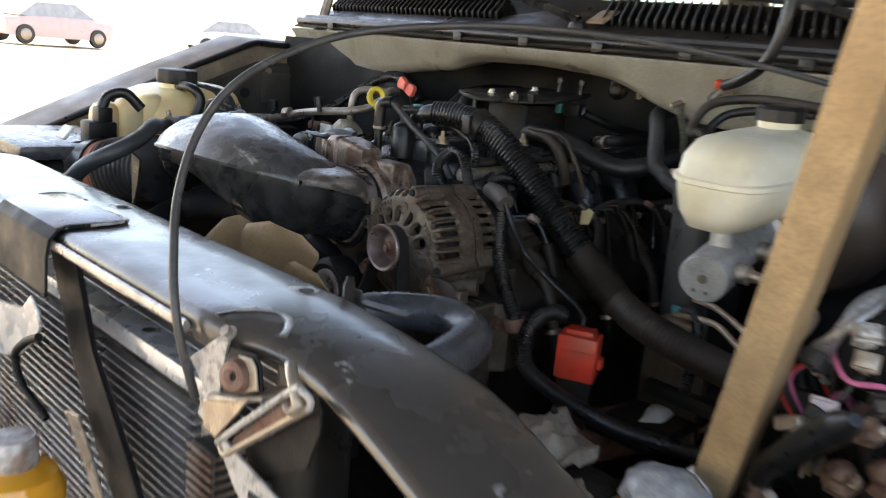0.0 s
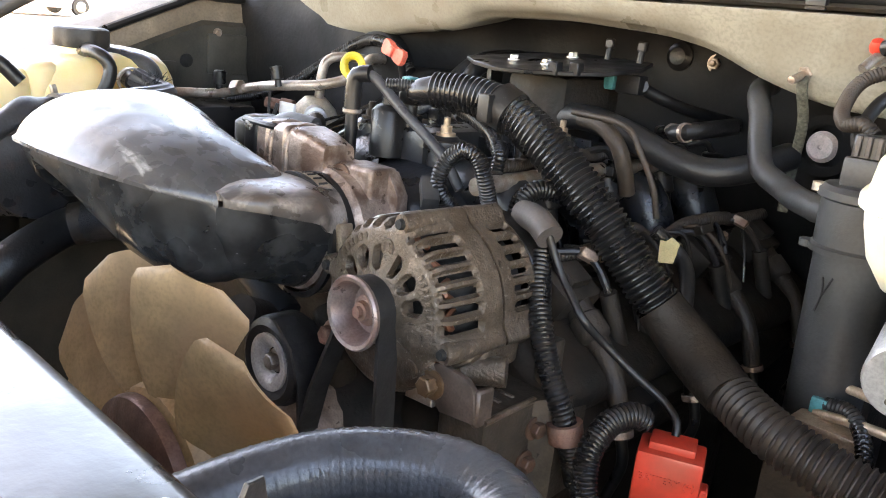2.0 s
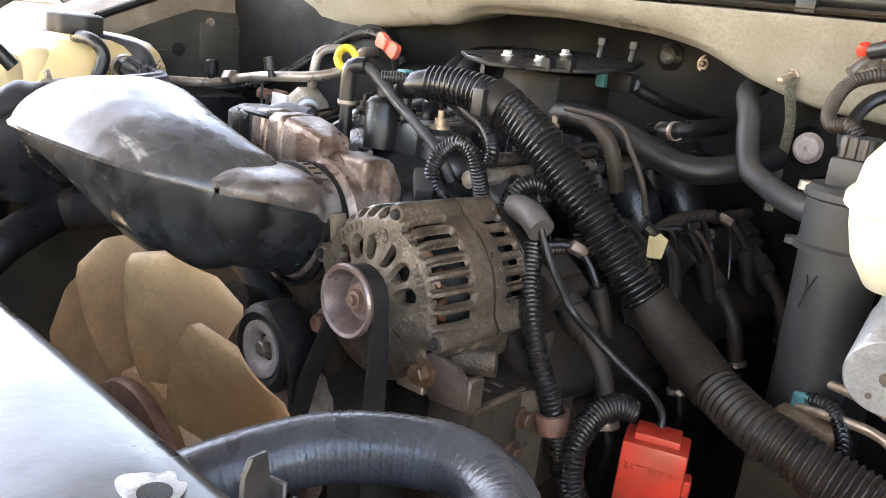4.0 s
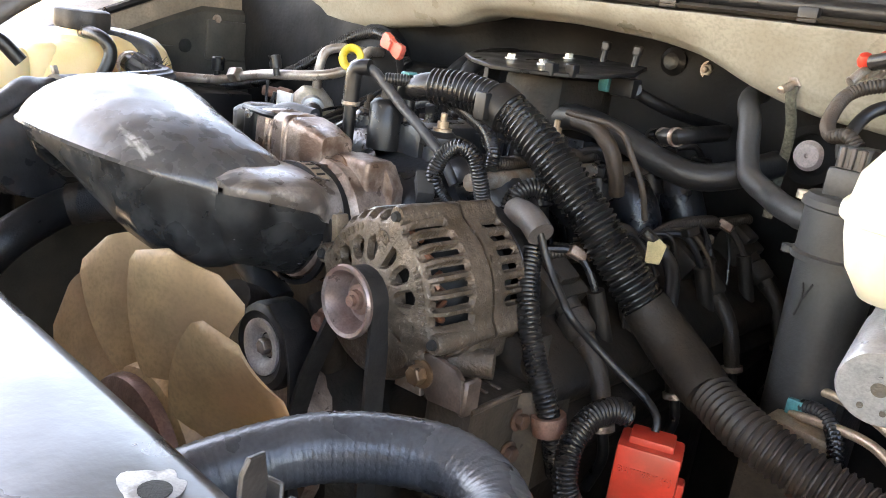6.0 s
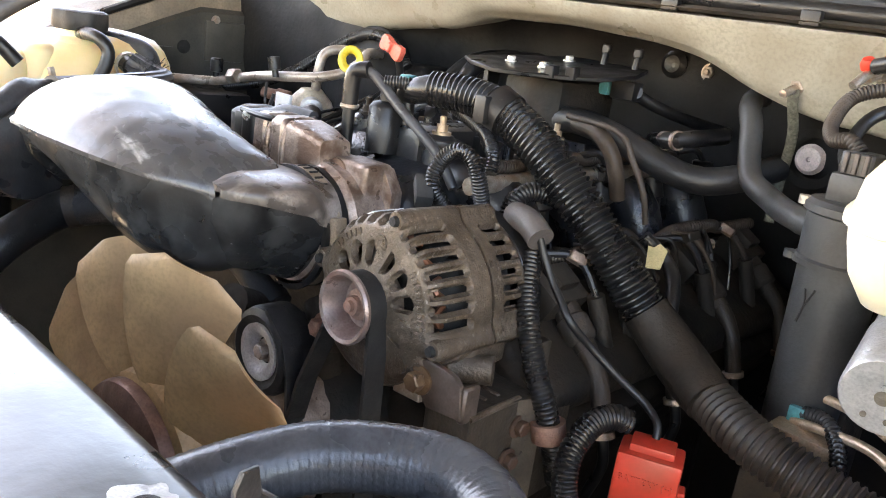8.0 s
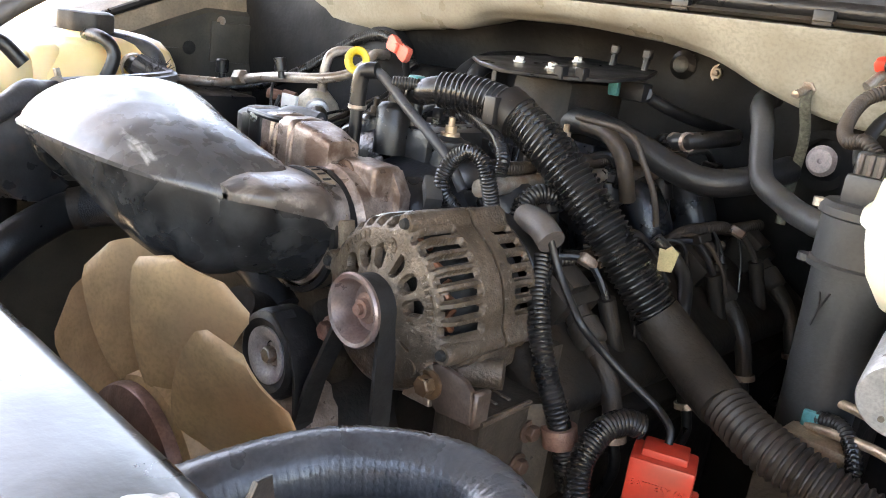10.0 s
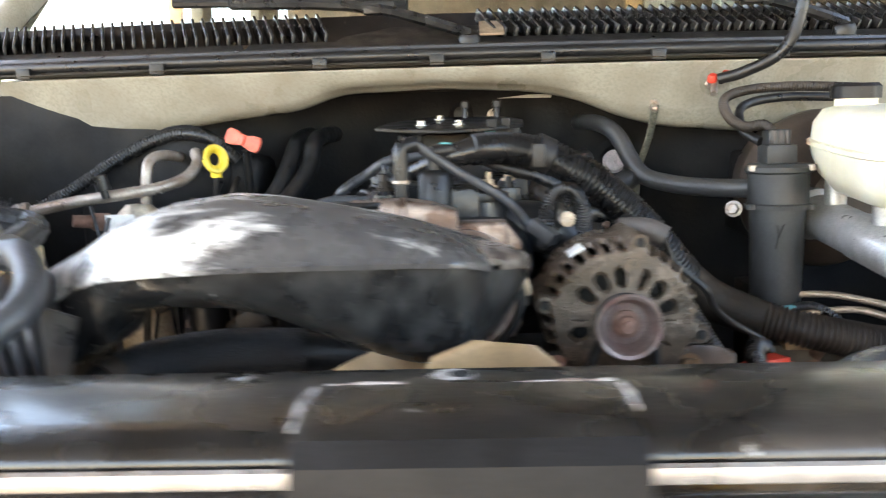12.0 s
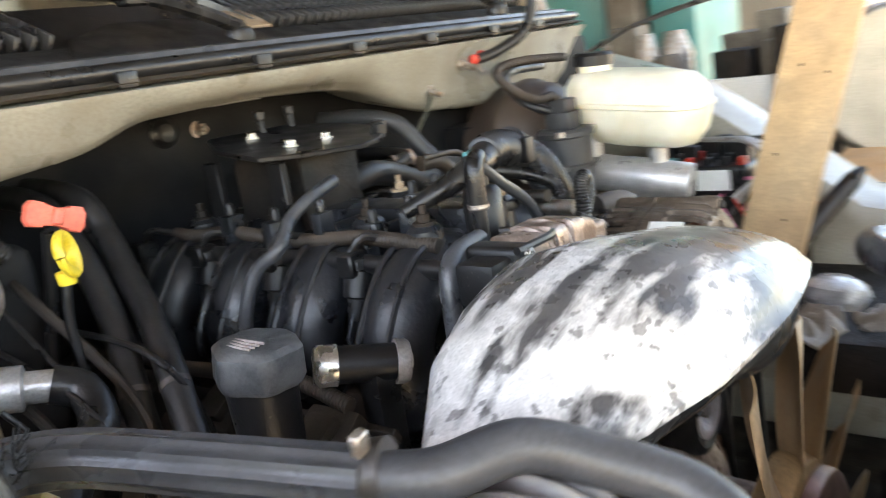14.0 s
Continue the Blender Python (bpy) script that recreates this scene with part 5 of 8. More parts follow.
def alternator():
    cx, cz = 0.146, 0.932
    th = thing("alternator", (cx, 0.36, cz - 0.075), "dusty cast aluminium alternator with slotted ends and a belt pulley", "alternator")
    D = (0, 1, 0)
    # inner stator core, copper-dark
    part("core", lathe(B(), [(0, 0), (0.044, 0), (0.052, 0.01), (0.058, 0.02), (0.058, 0.09), (0, 0.09)], (cx, 0.310, cz), D, 32), FIN, th, "dark iron core")

    def cast_frame(name, profile, slots, material=ALT_CAST):
        """A cast end frame turned about the shaft; slots are (first row length, last, pitch, share, turn, from, to)."""
        bm = B()
        n = 288
        lengths = [0.0]
        for (r0, h0), (r1, h1) in zip(profile, profile[1:]):
            lengths.append(lengths[-1] + math.hypot(r1 - r0, h1 - h0))
        total, count = lengths[-1], max(24, int(lengths[-1] / 0.0013))
        rows, open_at = [], []
        for i in range(count + 1):
            s = total * i / count
            r = float(np.interp(s, lengths, [p[0] for p in profile]))
            h = float(np.interp(s, lengths, [p[1] for p in profile]))
            ring, holes = [], []
            for j in range(n):
                deg = 360 * j / n
                near = min(abs((deg - b + 180) % 360 - 180) for b in (78, 168, 348))
                cut_in, gone = 0.0, False
                for s0, s1, pitch, share, turn, a0, a1 in slots:
                    if not (a0 <= deg <= a1) or near < 9:
                        continue
                    u = abs(((deg - turn) / pitch) % 1.0 - 0.5) * 2 * pitch
                    half = pitch * share / 2
                    across = half - u / 2
                    across *= radians(1) * max(r, 0.03)
                    round_off = radians(half) * max(r, 0.03)
                    end = min(s - s0, s1 - s)
                    if across <= 0 or end <= 0:
                        continue
                    if end < round_off:
                        d = round_off - math.hypot(round_off - end, round_off - across)
                    else:
                        d = across
                    cut_in = max(cut_in, min(1.0, max(0.0, d) / 0.0011))
                    gone = gone or d > 0.0012
                a = radians(deg)
                wide = r + 0.009 * math.exp(-(near / 6.0) ** 2) * min(1, max(0, (r - 0.052) / 0.016)) + 0.0005 * noise.noise(Vector((deg * 0.09, s * 190, 3.0)))
                wide -= 0.0050 * cut_in * (1 if r > 0.0655 else 0.25)
                ring.append(bm.verts.new((cx + wide * math.cos(a), h + (0.006 * cut_in if r < 0.066 else 0.0), cz + wide * math.sin(a))))
                holes.append(gone)
            rows.append(ring)
            open_at.append(holes)
        for i in range(count):
            for j in range(n):
                k = (j + 1) % n
                if open_at[i][j] and open_at[i + 1][j] and open_at[i][k] and open_at[i + 1][k]:
                    continue
                bm.faces.new((rows[i][j], rows[i][k], rows[i + 1][k], rows[i + 1][j]))
        return part(name, bm, material, th, smooth=55)

    cast_frame("front_frame", [(0.026, 0.288), (0.031, 0.2895), (0.050, 0.2935), (0.062, 0.2955), (0.0665, 0.2985), (0.0700, 0.3040), (0.0715, 0.310), (0.0718, 0.361), (0.066, 0.3615)],
          [(0.0062, 0.0255, 25.5, 0.72, 4, 0, 205), (0.0062, 0.0255, 25.5, 0.72, 4, 330, 360), (0.0385, 0.0850, 11.2, 0.70, 6.5, -1, 232), (0.0385, 0.0850, 11.2, 0.70, 6.5, 325, 361)])
    cast_frame("rear_frame", [(0.066, 0.3635), (0.0715, 0.364), (0.0715, 0.402), (0.069, 0.407), (0.060, 0.409)],
          [(0.0180, 0.0440, 11.2, 0.66, 1.0, -1, 232), (0.0180, 0.0440, 11.2, 0.66, 1.0, 325, 361)])
    part("seam_ring", lathe(B(), [(0.060, 0), (0.0690, 0), (0.0690, 0.006), (0.060, 0.006)], (cx, 0.360, cz), D, 48), GRIME, th)
    part("face_hub", lathe(B(), [(0, -0.006), (0.022, -0.006), (0.027, 0.000), (0.030, 0.012), (0, 0.012)], (cx, 0.292, cz), D, 32), ALT_CAST, th)
    for k in range(16):
        a = radians(22.5 * k)
        coil = [(cx + rr * math.cos(a + da), yy, cz + rr * math.sin(a + da)) for rr, yy, da in ((0.058, 0.318, -0.05), (0.062, 0.309, 0.02), (0.060, 0.308, 0.13), (0.057, 0.320, 0.2))]
        part("winding", tube(B(), coil, 0.0028, 6), COPPER, th, "dark copper winding")
    for b, kind in ((78, 1), (168, 1), (348, 1)):
        a = radians(b)
        p = (cx + 0.0725 * math.cos(a), 0.298, cz + 0.0725 * math.sin(a))
        ear = part("ear", lathe(B(), [(0, -0.001), (0.0075, -0.001), (0.0090, 0.002), (0.0092, 0.012), (0.0075, 0.045), (0, 0.050)], p, D, 20), ALT_CAST, th)
        part("through_bolt", lathe(B(), [(0, -0.004), (0.0036, -0.004), (0.0048, 0.0), (0, 0.0)], (p[0], 0.2975, p[2]), D, 14), FIN, ear)
    a = radians(84)
    part("small_eye", lathe(B(), [(0.003, -0.004), (0.007, -0.004), (0.008, 0.004), (0.003, 0.004)], (cx + 0.051 * math.cos(a), 0.297, cz + 0.051 * math.sin(a)), D, 16), ALT_CAST, th)
    a = radians(318)
    part("small_eye", lathe(B(), [(0.003, -0.004), (0.008, -0.004), (0.009, 0.004), (0.003, 0.004)], (cx + 0.055 * math.cos(a), 0.297, cz + 0.055 * math.sin(a)), D, 16), ALT_CAST, th)
    # raised lettering on the ring, not readable
    for start, count in ((112, 6), (40, 9)):
        for k in range(count):
            a = radians(start + (6.2 * k if start > 90 else -5.2 * k))
            mm = Matrix.Translation((cx + 0.0575 * math.cos(a), 0.2945, cz + 0.0575 * math.sin(a))) @ Matrix.Rotation(-a + math.pi / 2, 4, "Y")
            part("raised_bar", box(B(), (-0.0018, -0.001, -0.003), (0.0018, 0.003, 0.003), 0.0005, 1, mm), ALT_CAST, th)
    part("rear_cover", lathe(B(), [(0.066, 0.0), (0.068, 0.002), (0.068, 0.020), (0.060, 0.030), (0, 0.032)], (cx, 0.408, cz), D, 40), PLASTIC, th, "black plastic rear cover")
    label = box(B(), (-0.008, -0.017, -0.0010), (0.008, 0.017, 0.0006))
    a = radians(123)
    bmesh.ops.transform(label, matrix=Matrix.Translation((cx + 0.0722 * math.cos(a), 0.333, cz + 0.0722 * math.sin(a))) @ Matrix.Rotation(math.pi / 2 - a, 4, "Y"), verts=label.verts)
    part("sticker", label, WHITE, th, "plain white sticker")
    # pulley
    pul = part("pulley", lathe(B(), [(0.0, 0.020), (0.019, 0.020), (0.0225, 0.010), (0.0255, 0.001), (0.0285, 0.0), (0.0300, 0.002), (0.0295, 0.005), (0.0270, 0.006), (0.0270, 0.027), (0.0300, 0.028), (0.0300, 0.031), (0.024, 0.031), (0, 0.031)],
                           (cx, 0.2655, cz), D, 44), PULLEY, th, "worn steel belt pulley")
    part("pulley_nut", lathe(B(), [(0, 0.002), (0.0045, 0.002), (0.0045, 0.006), (0.0075, 0.006), (0.0085, 0.010), (0.0125, 0.012), (0.0125, 0.022), (0, 0.022)], (cx, 0.2690, cz), D, 24), RUSTY, pul, "rusty shaft nut")
    # battery stud boot on the back
    part("stud_boot", tube(B(), [(0.168, 0.434, 1.000), (0.180, 0.428, 1.001), (0.196, 0.421, 1.000), (0.212, 0.416, 0.992)], 0.0120, 16), BOOT, th, "grey rubber terminal boot")
    return th


alternator()


def belt():
    """Ribbed belt over the alternator, down to the crank and water pump."""
    th = thing("drive_belt", (0.1, 0.275, 0.62), "black ribbed rubber drive belt", "belt")

    def strip(points, w=0.020, t=0.0035):
        secs = []
        for i, (x, z) in enumerate(points):
            a, b = points[max(0, i - 1)], points[min(len(points) - 1, i + 1)]
            d = Vector((b[0] - a[0], 0, b[1] - a[1])).normalized()
            nx, nz = -d.z * t, d.x * t
            secs.append([(x, 0.2722, z), (x, 0.2722 + w, z), (x + nx, 0.2722 + w, z + nz), (x + nx, 0.2722, z + nz)])
        return loft(B(), secs, True)

    cx, cz, r = 0.146, 0.932, 0.0275
    over = [(cx + r * math.cos(radians(a)), cz + r * math.sin(radians(a))) for a in range(-8, 209, 9)]
    part("loop", strip([(0.184, 0.69)] + over + [(0.090, 0.845), (0.078, 0.80)], 0.020), BELT, th)
    part("run", strip([(0.036, 0.888), (0.062, 0.870), (0.074, 0.84), (0.10, 0.62)], 0.020), BELT, th)
    return th


belt()


def idler():
    c = (0.030, 0.271, 0.847)
    th = thing("idler_pulley", c, "smooth black idler pulley with a pale hub plate and hex bolt", "pulley")
    D = (0, 1, 0)
    part("rim", lathe(B(), [(0.026, 0.004), (0.034, 0.000), (0.040, 0.003), (0.0418, 0.009), (0.0418, 0.034), (0.039, 0.038), (0.028, 0.038), (0.026, 0.030), (0.026, 0.004)], c, D, 44), BELT, th)
    part("hub_plate", lathe(B(), [(0.012, 0.010), (0.014, 0.006), (0.020, 0.001), (0.0265, 0.001), (0.0265, 0.012), (0.012, 0.014)], c, D, 36), mat("pale_hub", (0.48, 0.44, 0.42), 0.5, 0.4, vary=0.2, scale=60), th)
    part("bearing", lathe(B(), [(0, 0.012), (0.013, 0.012), (0.013, 0.020), (0, 0.020)], c, D, 24), FIN, th)
    bolt(th, (c[0], c[1] + 0.012, c[2]), (0, -1, 0), 0.0075, 0.009, STEEL, name="hex_bolt")
    part("arm", tube(B(), [(0.033, 0.30, 0.848), (0.035, 0.315, 0.80), (0.05, 0.33, 0.74)], 0.020, 12), ALUMINIUM, th)
    return th


idler()


BRACKET = mat("grimy_cast_bracket", (0.060, 0.047, 0.036), 0.6, 0.3, vary=0.45, scale=60, tint=(0.04, 0.03, 0.022), tint_amount=0.8, tint_scale=25, bump=0.45, fine=260)


TAB = mat("worn_tab_steel", (0.115, 0.085, 0.070), 0.42, 0.35, vary=0.4, scale=60, tint=(0.045, 0.026, 0.018), tint_amount=0.8, tint_scale=30, bump=0.2)
RUSTY_BOLT = mat("dark_rusty_bolt", (0.090, 0.050, 0.035), 0.6, 0.3, vary=0.4, scale=90, bump=0.3)


def alternator_bracket():
    th = thing("alternator_bracket", (0.22, 0.33, 0.80), "grimy cast alternator bracket bolted to the engine", "bracket")
    top = [(0.252, 0.312), (0.246, 0.378), (0.262, 0.392), (0.258, 0.436), (0.222, 0.446), (0.178, 0.436), (0.176, 0.345), (0.205, 0.318)]
    part("casting", prism(B(), top, 0.092, Matrix.Translation((0, 0, 0.780)), 0.004, 2), BRACKET, th)
    part("leg", box(B(), (0.196, 0.330, 0.60), (0.246, 0.385, 0.785), 0.006), BRACKET, th)
    part("rim", tube(B(), [(0.251, 0.313, 0.871), (0.248, 0.345, 0.871), (0.246, 0.378, 0.871)], 0.0028, 8), ALT_CAST, th)
    m = Matrix.Translation((0.0, 0.308, 0.0)) @ Matrix.Rotation(radians(90), 4, "X")
    part("tab", prism(B(), [(0.200, 0.884), (0.202, 0.903), (0.212, 0.907), (0.238, 0.904), (0.246, 0.898), (0.250, 0.872), (0.214, 0.868)], 0.006, m, 0.002), TAB, th, "flat worn steel tab")
    part("tab_flange", box(B(), (0.244, 0.304, 0.868), (0.251, 0.322, 0.898), 0.002, 1), TAB, th)
    part("spacer", prism(B(), [(0.176, 0.866), (0.178, 0.882), (0.206, 0.884), (0.206, 0.868)], 0.006, m, 0.001, 1), STEEL, th)
    part("lug", tube(B(), [(0.190, 0.340, 0.886), (0.208, 0.352, 0.888), (0.226, 0.364, 0.890)], 0.0125, 18), ALT_CAST, th)
    part("lug_web", box(B(), (0.180, 0.345, 0.885), (0.214, 0.395, 0.915), 0.010, 3), ALT_CAST, th)
    part("post", box(B(), (0.228, 0.396, 0.870), (0.240, 0.420, 0.912), 0.003, 2), BRACKET, th)
    bolt(th, (0.206, 0.302, 0.888), (0, -1, 0), 0.0082, 0.010, BRONZE, name="hex_bolt", label="bronze-tinted hex bolt")
    for y, z in ((0.400, 0.846), (0.392, 0.818)):
        bolt(th, (0.2475, y - 0.020, z), (1, 0, 0), 0.0070, 0.007, RUSTY_BOLT)
    for k in range(3):
        part("raised_bar", box(B(), (0.218, 0.330 + 0.016 * k, 0.8715), (0.236, 0.334 + 0.016 * k, 0.8735), 0.0006, 1), ALT_CAST, th)
    bolt(th, (0.086, 0.300, 0.888), (0, -1, 0), 0.0085, 0.010, RUSTY)
    part("side_arm", box(B(), (0.078, 0.300, 0.865), (0.10, 0.345, 0.905), 0.006), GRIME, th)
    return th


alternator_bracket()


def fan():
    c = Vector((-0.008, 0.186, 0.732))
    th = thing("cooling_fan", tuple(c), "tan nylon cooling fan with broad curved blades behind the radiator", "fan")
    part("hub", lathe(B(), [(0, -0.004), (0.078, -0.004), (0.092, -0.001), (0.096, 0.008), (0.096, 0.026), (0.088, 0.030), (0, 0.030)], c, (0, 1, 0), 48), FAN, th)
    part("clutch", lathe(B(), [(0, -0.038), (0.024, -0.038), (0.028, -0.030), (0.044, -0.027), (0.046, -0.023), (0.076, -0.021), (0.0865, -0.017), (0.0885, -0.012), (0.0885, -0.006), (0.076, -0.004), (0, -0.004)], c, (0, 1, 0), 48), CLUTCH, th, "rust-brown fan clutch")
    for k in range(4):
        a = radians(45 + 90 * k)
        bolt(th, c + Vector((0.056 * math.cos(a), -0.021, 0.056 * math.sin(a))), (0, -1, 0), 0.006, 0.005, RUSTY)
    secs = []
    for i in range(13):
        f = i / 12
        r = 0.090 + 0.122 * f
        half = (0.029 + 0.036 * f ** 0.8) * (1.0 if f < 0.85 else math.sqrt(max(0.05, 1 - ((f - 0.85) / 0.165) ** 2)))
        pitch = radians(33 - 13 * f)
        lean = 0.012 * math.sin(f * 3)
        row = []
        for side in (1, -1):
            for k in range(9):
                s = side * (-1 + k / 4)
                bow = 0.0065 * (1 - s * s)
                u = half * s * math.cos(pitch) + lean
                v = half * s * math.sin(pitch) + bow + 0.0013 * side * (1 - 0.75 * abs(s) ** 3)
                row.append((r * math.cos(u / r), 0.013 - v, r * math.sin(u / r)))
        secs.append(row)
    me = finish(loft(B(), secs), "blade", FAN, 60)
    for k in range(11):
        ob = new("blade", me)
        ob.parent = th
        ob.rotation_euler = (0, radians(360 / 11 * k + 20), 0)
    return th


fan()


def shroud():
    th = thing("fan_shroud", (0, 0.09, 0.5), "black plastic fan shroud behind the radiator", "fan shroud")
    c = (-0.008, 0.10, 0.732)
    secs = []
    for y, r in ((0.04, 0.31), (0.085, 0.270), (0.12, 0.250), (0.17, 0.240), (0.172, 0.236), (0.12, 0.244), (0.082, 0.264), (0.04, 0.302)):
        row = []
        for k in range(41):
            a = radians(180 + 180 * k / 40)
            row.append((c[0] + r * math.cos(a), y, c[2] - 0.03 + r * math.sin(a)))
        secs.append(row)
    bm = B()
    rings = [[bm.verts.new(q) for q in s] for s in secs]
    for a, b in zip(rings, rings[1:] + rings[:1]):
        for j in range(40):
            bm.faces.new((a[j], a[j + 1], b[j + 1], b[j]))
    part("lower_half", bm, PLASTIC, th)
    return th


shroud()

# ---------------------------------------------------------------- hoses, looms and lines
def hose(name, pts, r, material, label, category="hose", **kw):
    return solid(name, tube(B(), pts, r, **kw), material, label, category)


def upper_hose():
    th = thing("upper_radiator_hose", (0.34, 0.12, 0.80), "thick grey-black upper radiator hose bent in a wide arc", "hose")
    pts = [(0.240, 0.032, 0.868), (0.252, 0.075, 0.892), (0.280, 0.147, 0.907), (0.335, 0.193, 0.911), (0.385, 0.184, 0.906), (0.410, 0.125, 0.903), (0.411, 0.066, 0.890), (0.385, 0.032, 0.868)]
    part("hose", tube(B(), pts, 0.0205, 24, step=0.006), HOSE, th)
    rings = spline(pts, 0.0062)
    for i in range(6, len(rings) - 6):
        d = (rings[i + 1] - rings[i]).normalized()
        part("weave_ring", lathe(B(), [(0.0203, -0.0022), (0.0209, 0.0), (0.0203, 0.0022)], rings[i], d, 24), HOSE, th)
    part("clamp", tube(B(), [pts[0], (0.243, 0.044, 0.876)], 0.0222, 22), STEEL, th)
    return th


upper_hose()


def shroud_clip():
    th = thing("hose_bracket", (0.385, 0.03, 0.90), "folded dark steel bracket behind the support bar", "bracket")
    m = Matrix.Translation((0.374, 0.026, 0)) @ Matrix.Rotation(radians(14), 4, "Z")
    part("upright", prism(B(), [(0.0, 0.905), (0.017, 0.905), (0.017, 0.966), (0.013, 0.984), (0.004, 0.985), (0.0, 0.978)], 0.0025, m @ Matrix.Rotation(radians(90), 4, "Z") @ Matrix.Rotation(radians(90), 4, "X"), 0.0006, 1), BRACKET_DARK, th)
    part("fold", box(B(), (0.0, 0.015, 0.905), (0.010, 0.0175, 0.972), 0.0008, 1, m), BRACKET_DARK, th)
    part("strap", box(B(), (0.008, 0.010, 0.960), (0.060, 0.024, 0.9625), 0.0008, 1, m), BRACKET_DARK, th)
    part("post", box(B(), (0.004, 0.004, 0.84), (0.016, 0.016, 0.962), 0.002, 1, m), BRACKET_DARK, th)
    return th


shroud_clip()


def main_loom():
    th = thing("main_wiring_loom", (0.25, 0.5, 0.84), "thick black corrugated wiring loom running down beside the alternator", "wiring loom")
    upper = [(0.012, 0.466, 1.087), (0.050, 0.478, 1.087), (0.092, 0.486, 1.078), (0.139, 0.488, 1.054), (0.176, 0.494, 1.024), (0.209, 0.502, 0.992), (0.239, 0.512, 0.958), (0.264, 0.523, 0.928)]
    mid = [(0.262, 0.522, 0.930), (0.282, 0.527, 0.911), (0.305, 0.525, 0.896), (0.348, 0.505, 0.881)]
    lower = [(0.343, 0.508, 0.883), (0.391, 0.490, 0.872), (0.437, 0.488, 0.862), (0.49, 0.490, 0.852), (0.56, 0.48, 0.848), (0.63, 0.46, 0.850), (0.70, 0.42, 0.855)]
    part("corrugated_sleeve", tube(B(), upper, 0.0180, 20, ridge=0.0032, pitch=0.0056, taper=lambda t: 0.82 + 0.18 * min(1, t * 2.5)), CONDUIT, th)
    part("taped_section", tube(B(), mid, 0.0225, 20, taper=lambda t: 0.95 + 0.12 * math.sin(3.1 * t)), TAPE, th, "loom wrapped in dusty cloth tape")
    part("lower_sleeve", tube(B(), lower, 0.0182, 20, ridge=0.0030, pitch=0.0062), CONDUIT_DUSTY, th, "dust-covered corrugated sleeve")
    part("taped_head", tube(B(), [(-0.075, 0.500, 1.052), (-0.045, 0.478, 1.066), (-0.010, 0.462, 1.080), (0.020, 0.468, 1.087), (0.050, 0.478, 1.087)], 0.0165, 16, taper=lambda t: 0.42 + 0.56 * min(1, t * 1.15)), CONDUIT, th, "shiny taped loom end")
    clip = part("clip", lathe(B(), [(0.0190, -0.010), (0.0225, -0.010), (0.0225, 0.010), (0.0190, 0.010)], (0.090, 0.486, 1.0785), (0.85, 0.12, -0.4), 20), PLASTIC, th)
    part("clip_tab", box(B(), (0.078, 0.458, 1.066), (0.092, 0.468, 1.092), 0.002), PLASTIC, clip)
    return th


main_loom()


def heater_hose(pts):
    th = thing("heater_hose", pts[5], "black rubber heater hose rising to the firewall", "hose", "heater hoses")
    part("hose", tube(B(), pts, 0.0125, 16), HOSE_DARK, th)
    line = spline(pts, 0.006)
    for share in (0.08, 0.70, 0.86):
        i = int(len(line) * share)
        d = (line[i + 1] - line[i]).normalized()
        bright = share == 0.70
        part("stripe" if bright else "clamp", lathe(B(), [(0.0122, -0.003), (0.0128 if bright else 0.0142, -0.003), (0.0128 if bright else 0.0142, 0.003), (0.0122, 0.003)], line[i], d, 18), BOOT if bright else STEEL, th)
    return th


HOSE_DARK = mat("heater_hose_rubber", (0.014, 0.014, 0.015), 0.40, vary=0.3, scale=60, bump=0.2, fine=300, dust=0.18, dust_colour=(0.06, 0.055, 0.05))


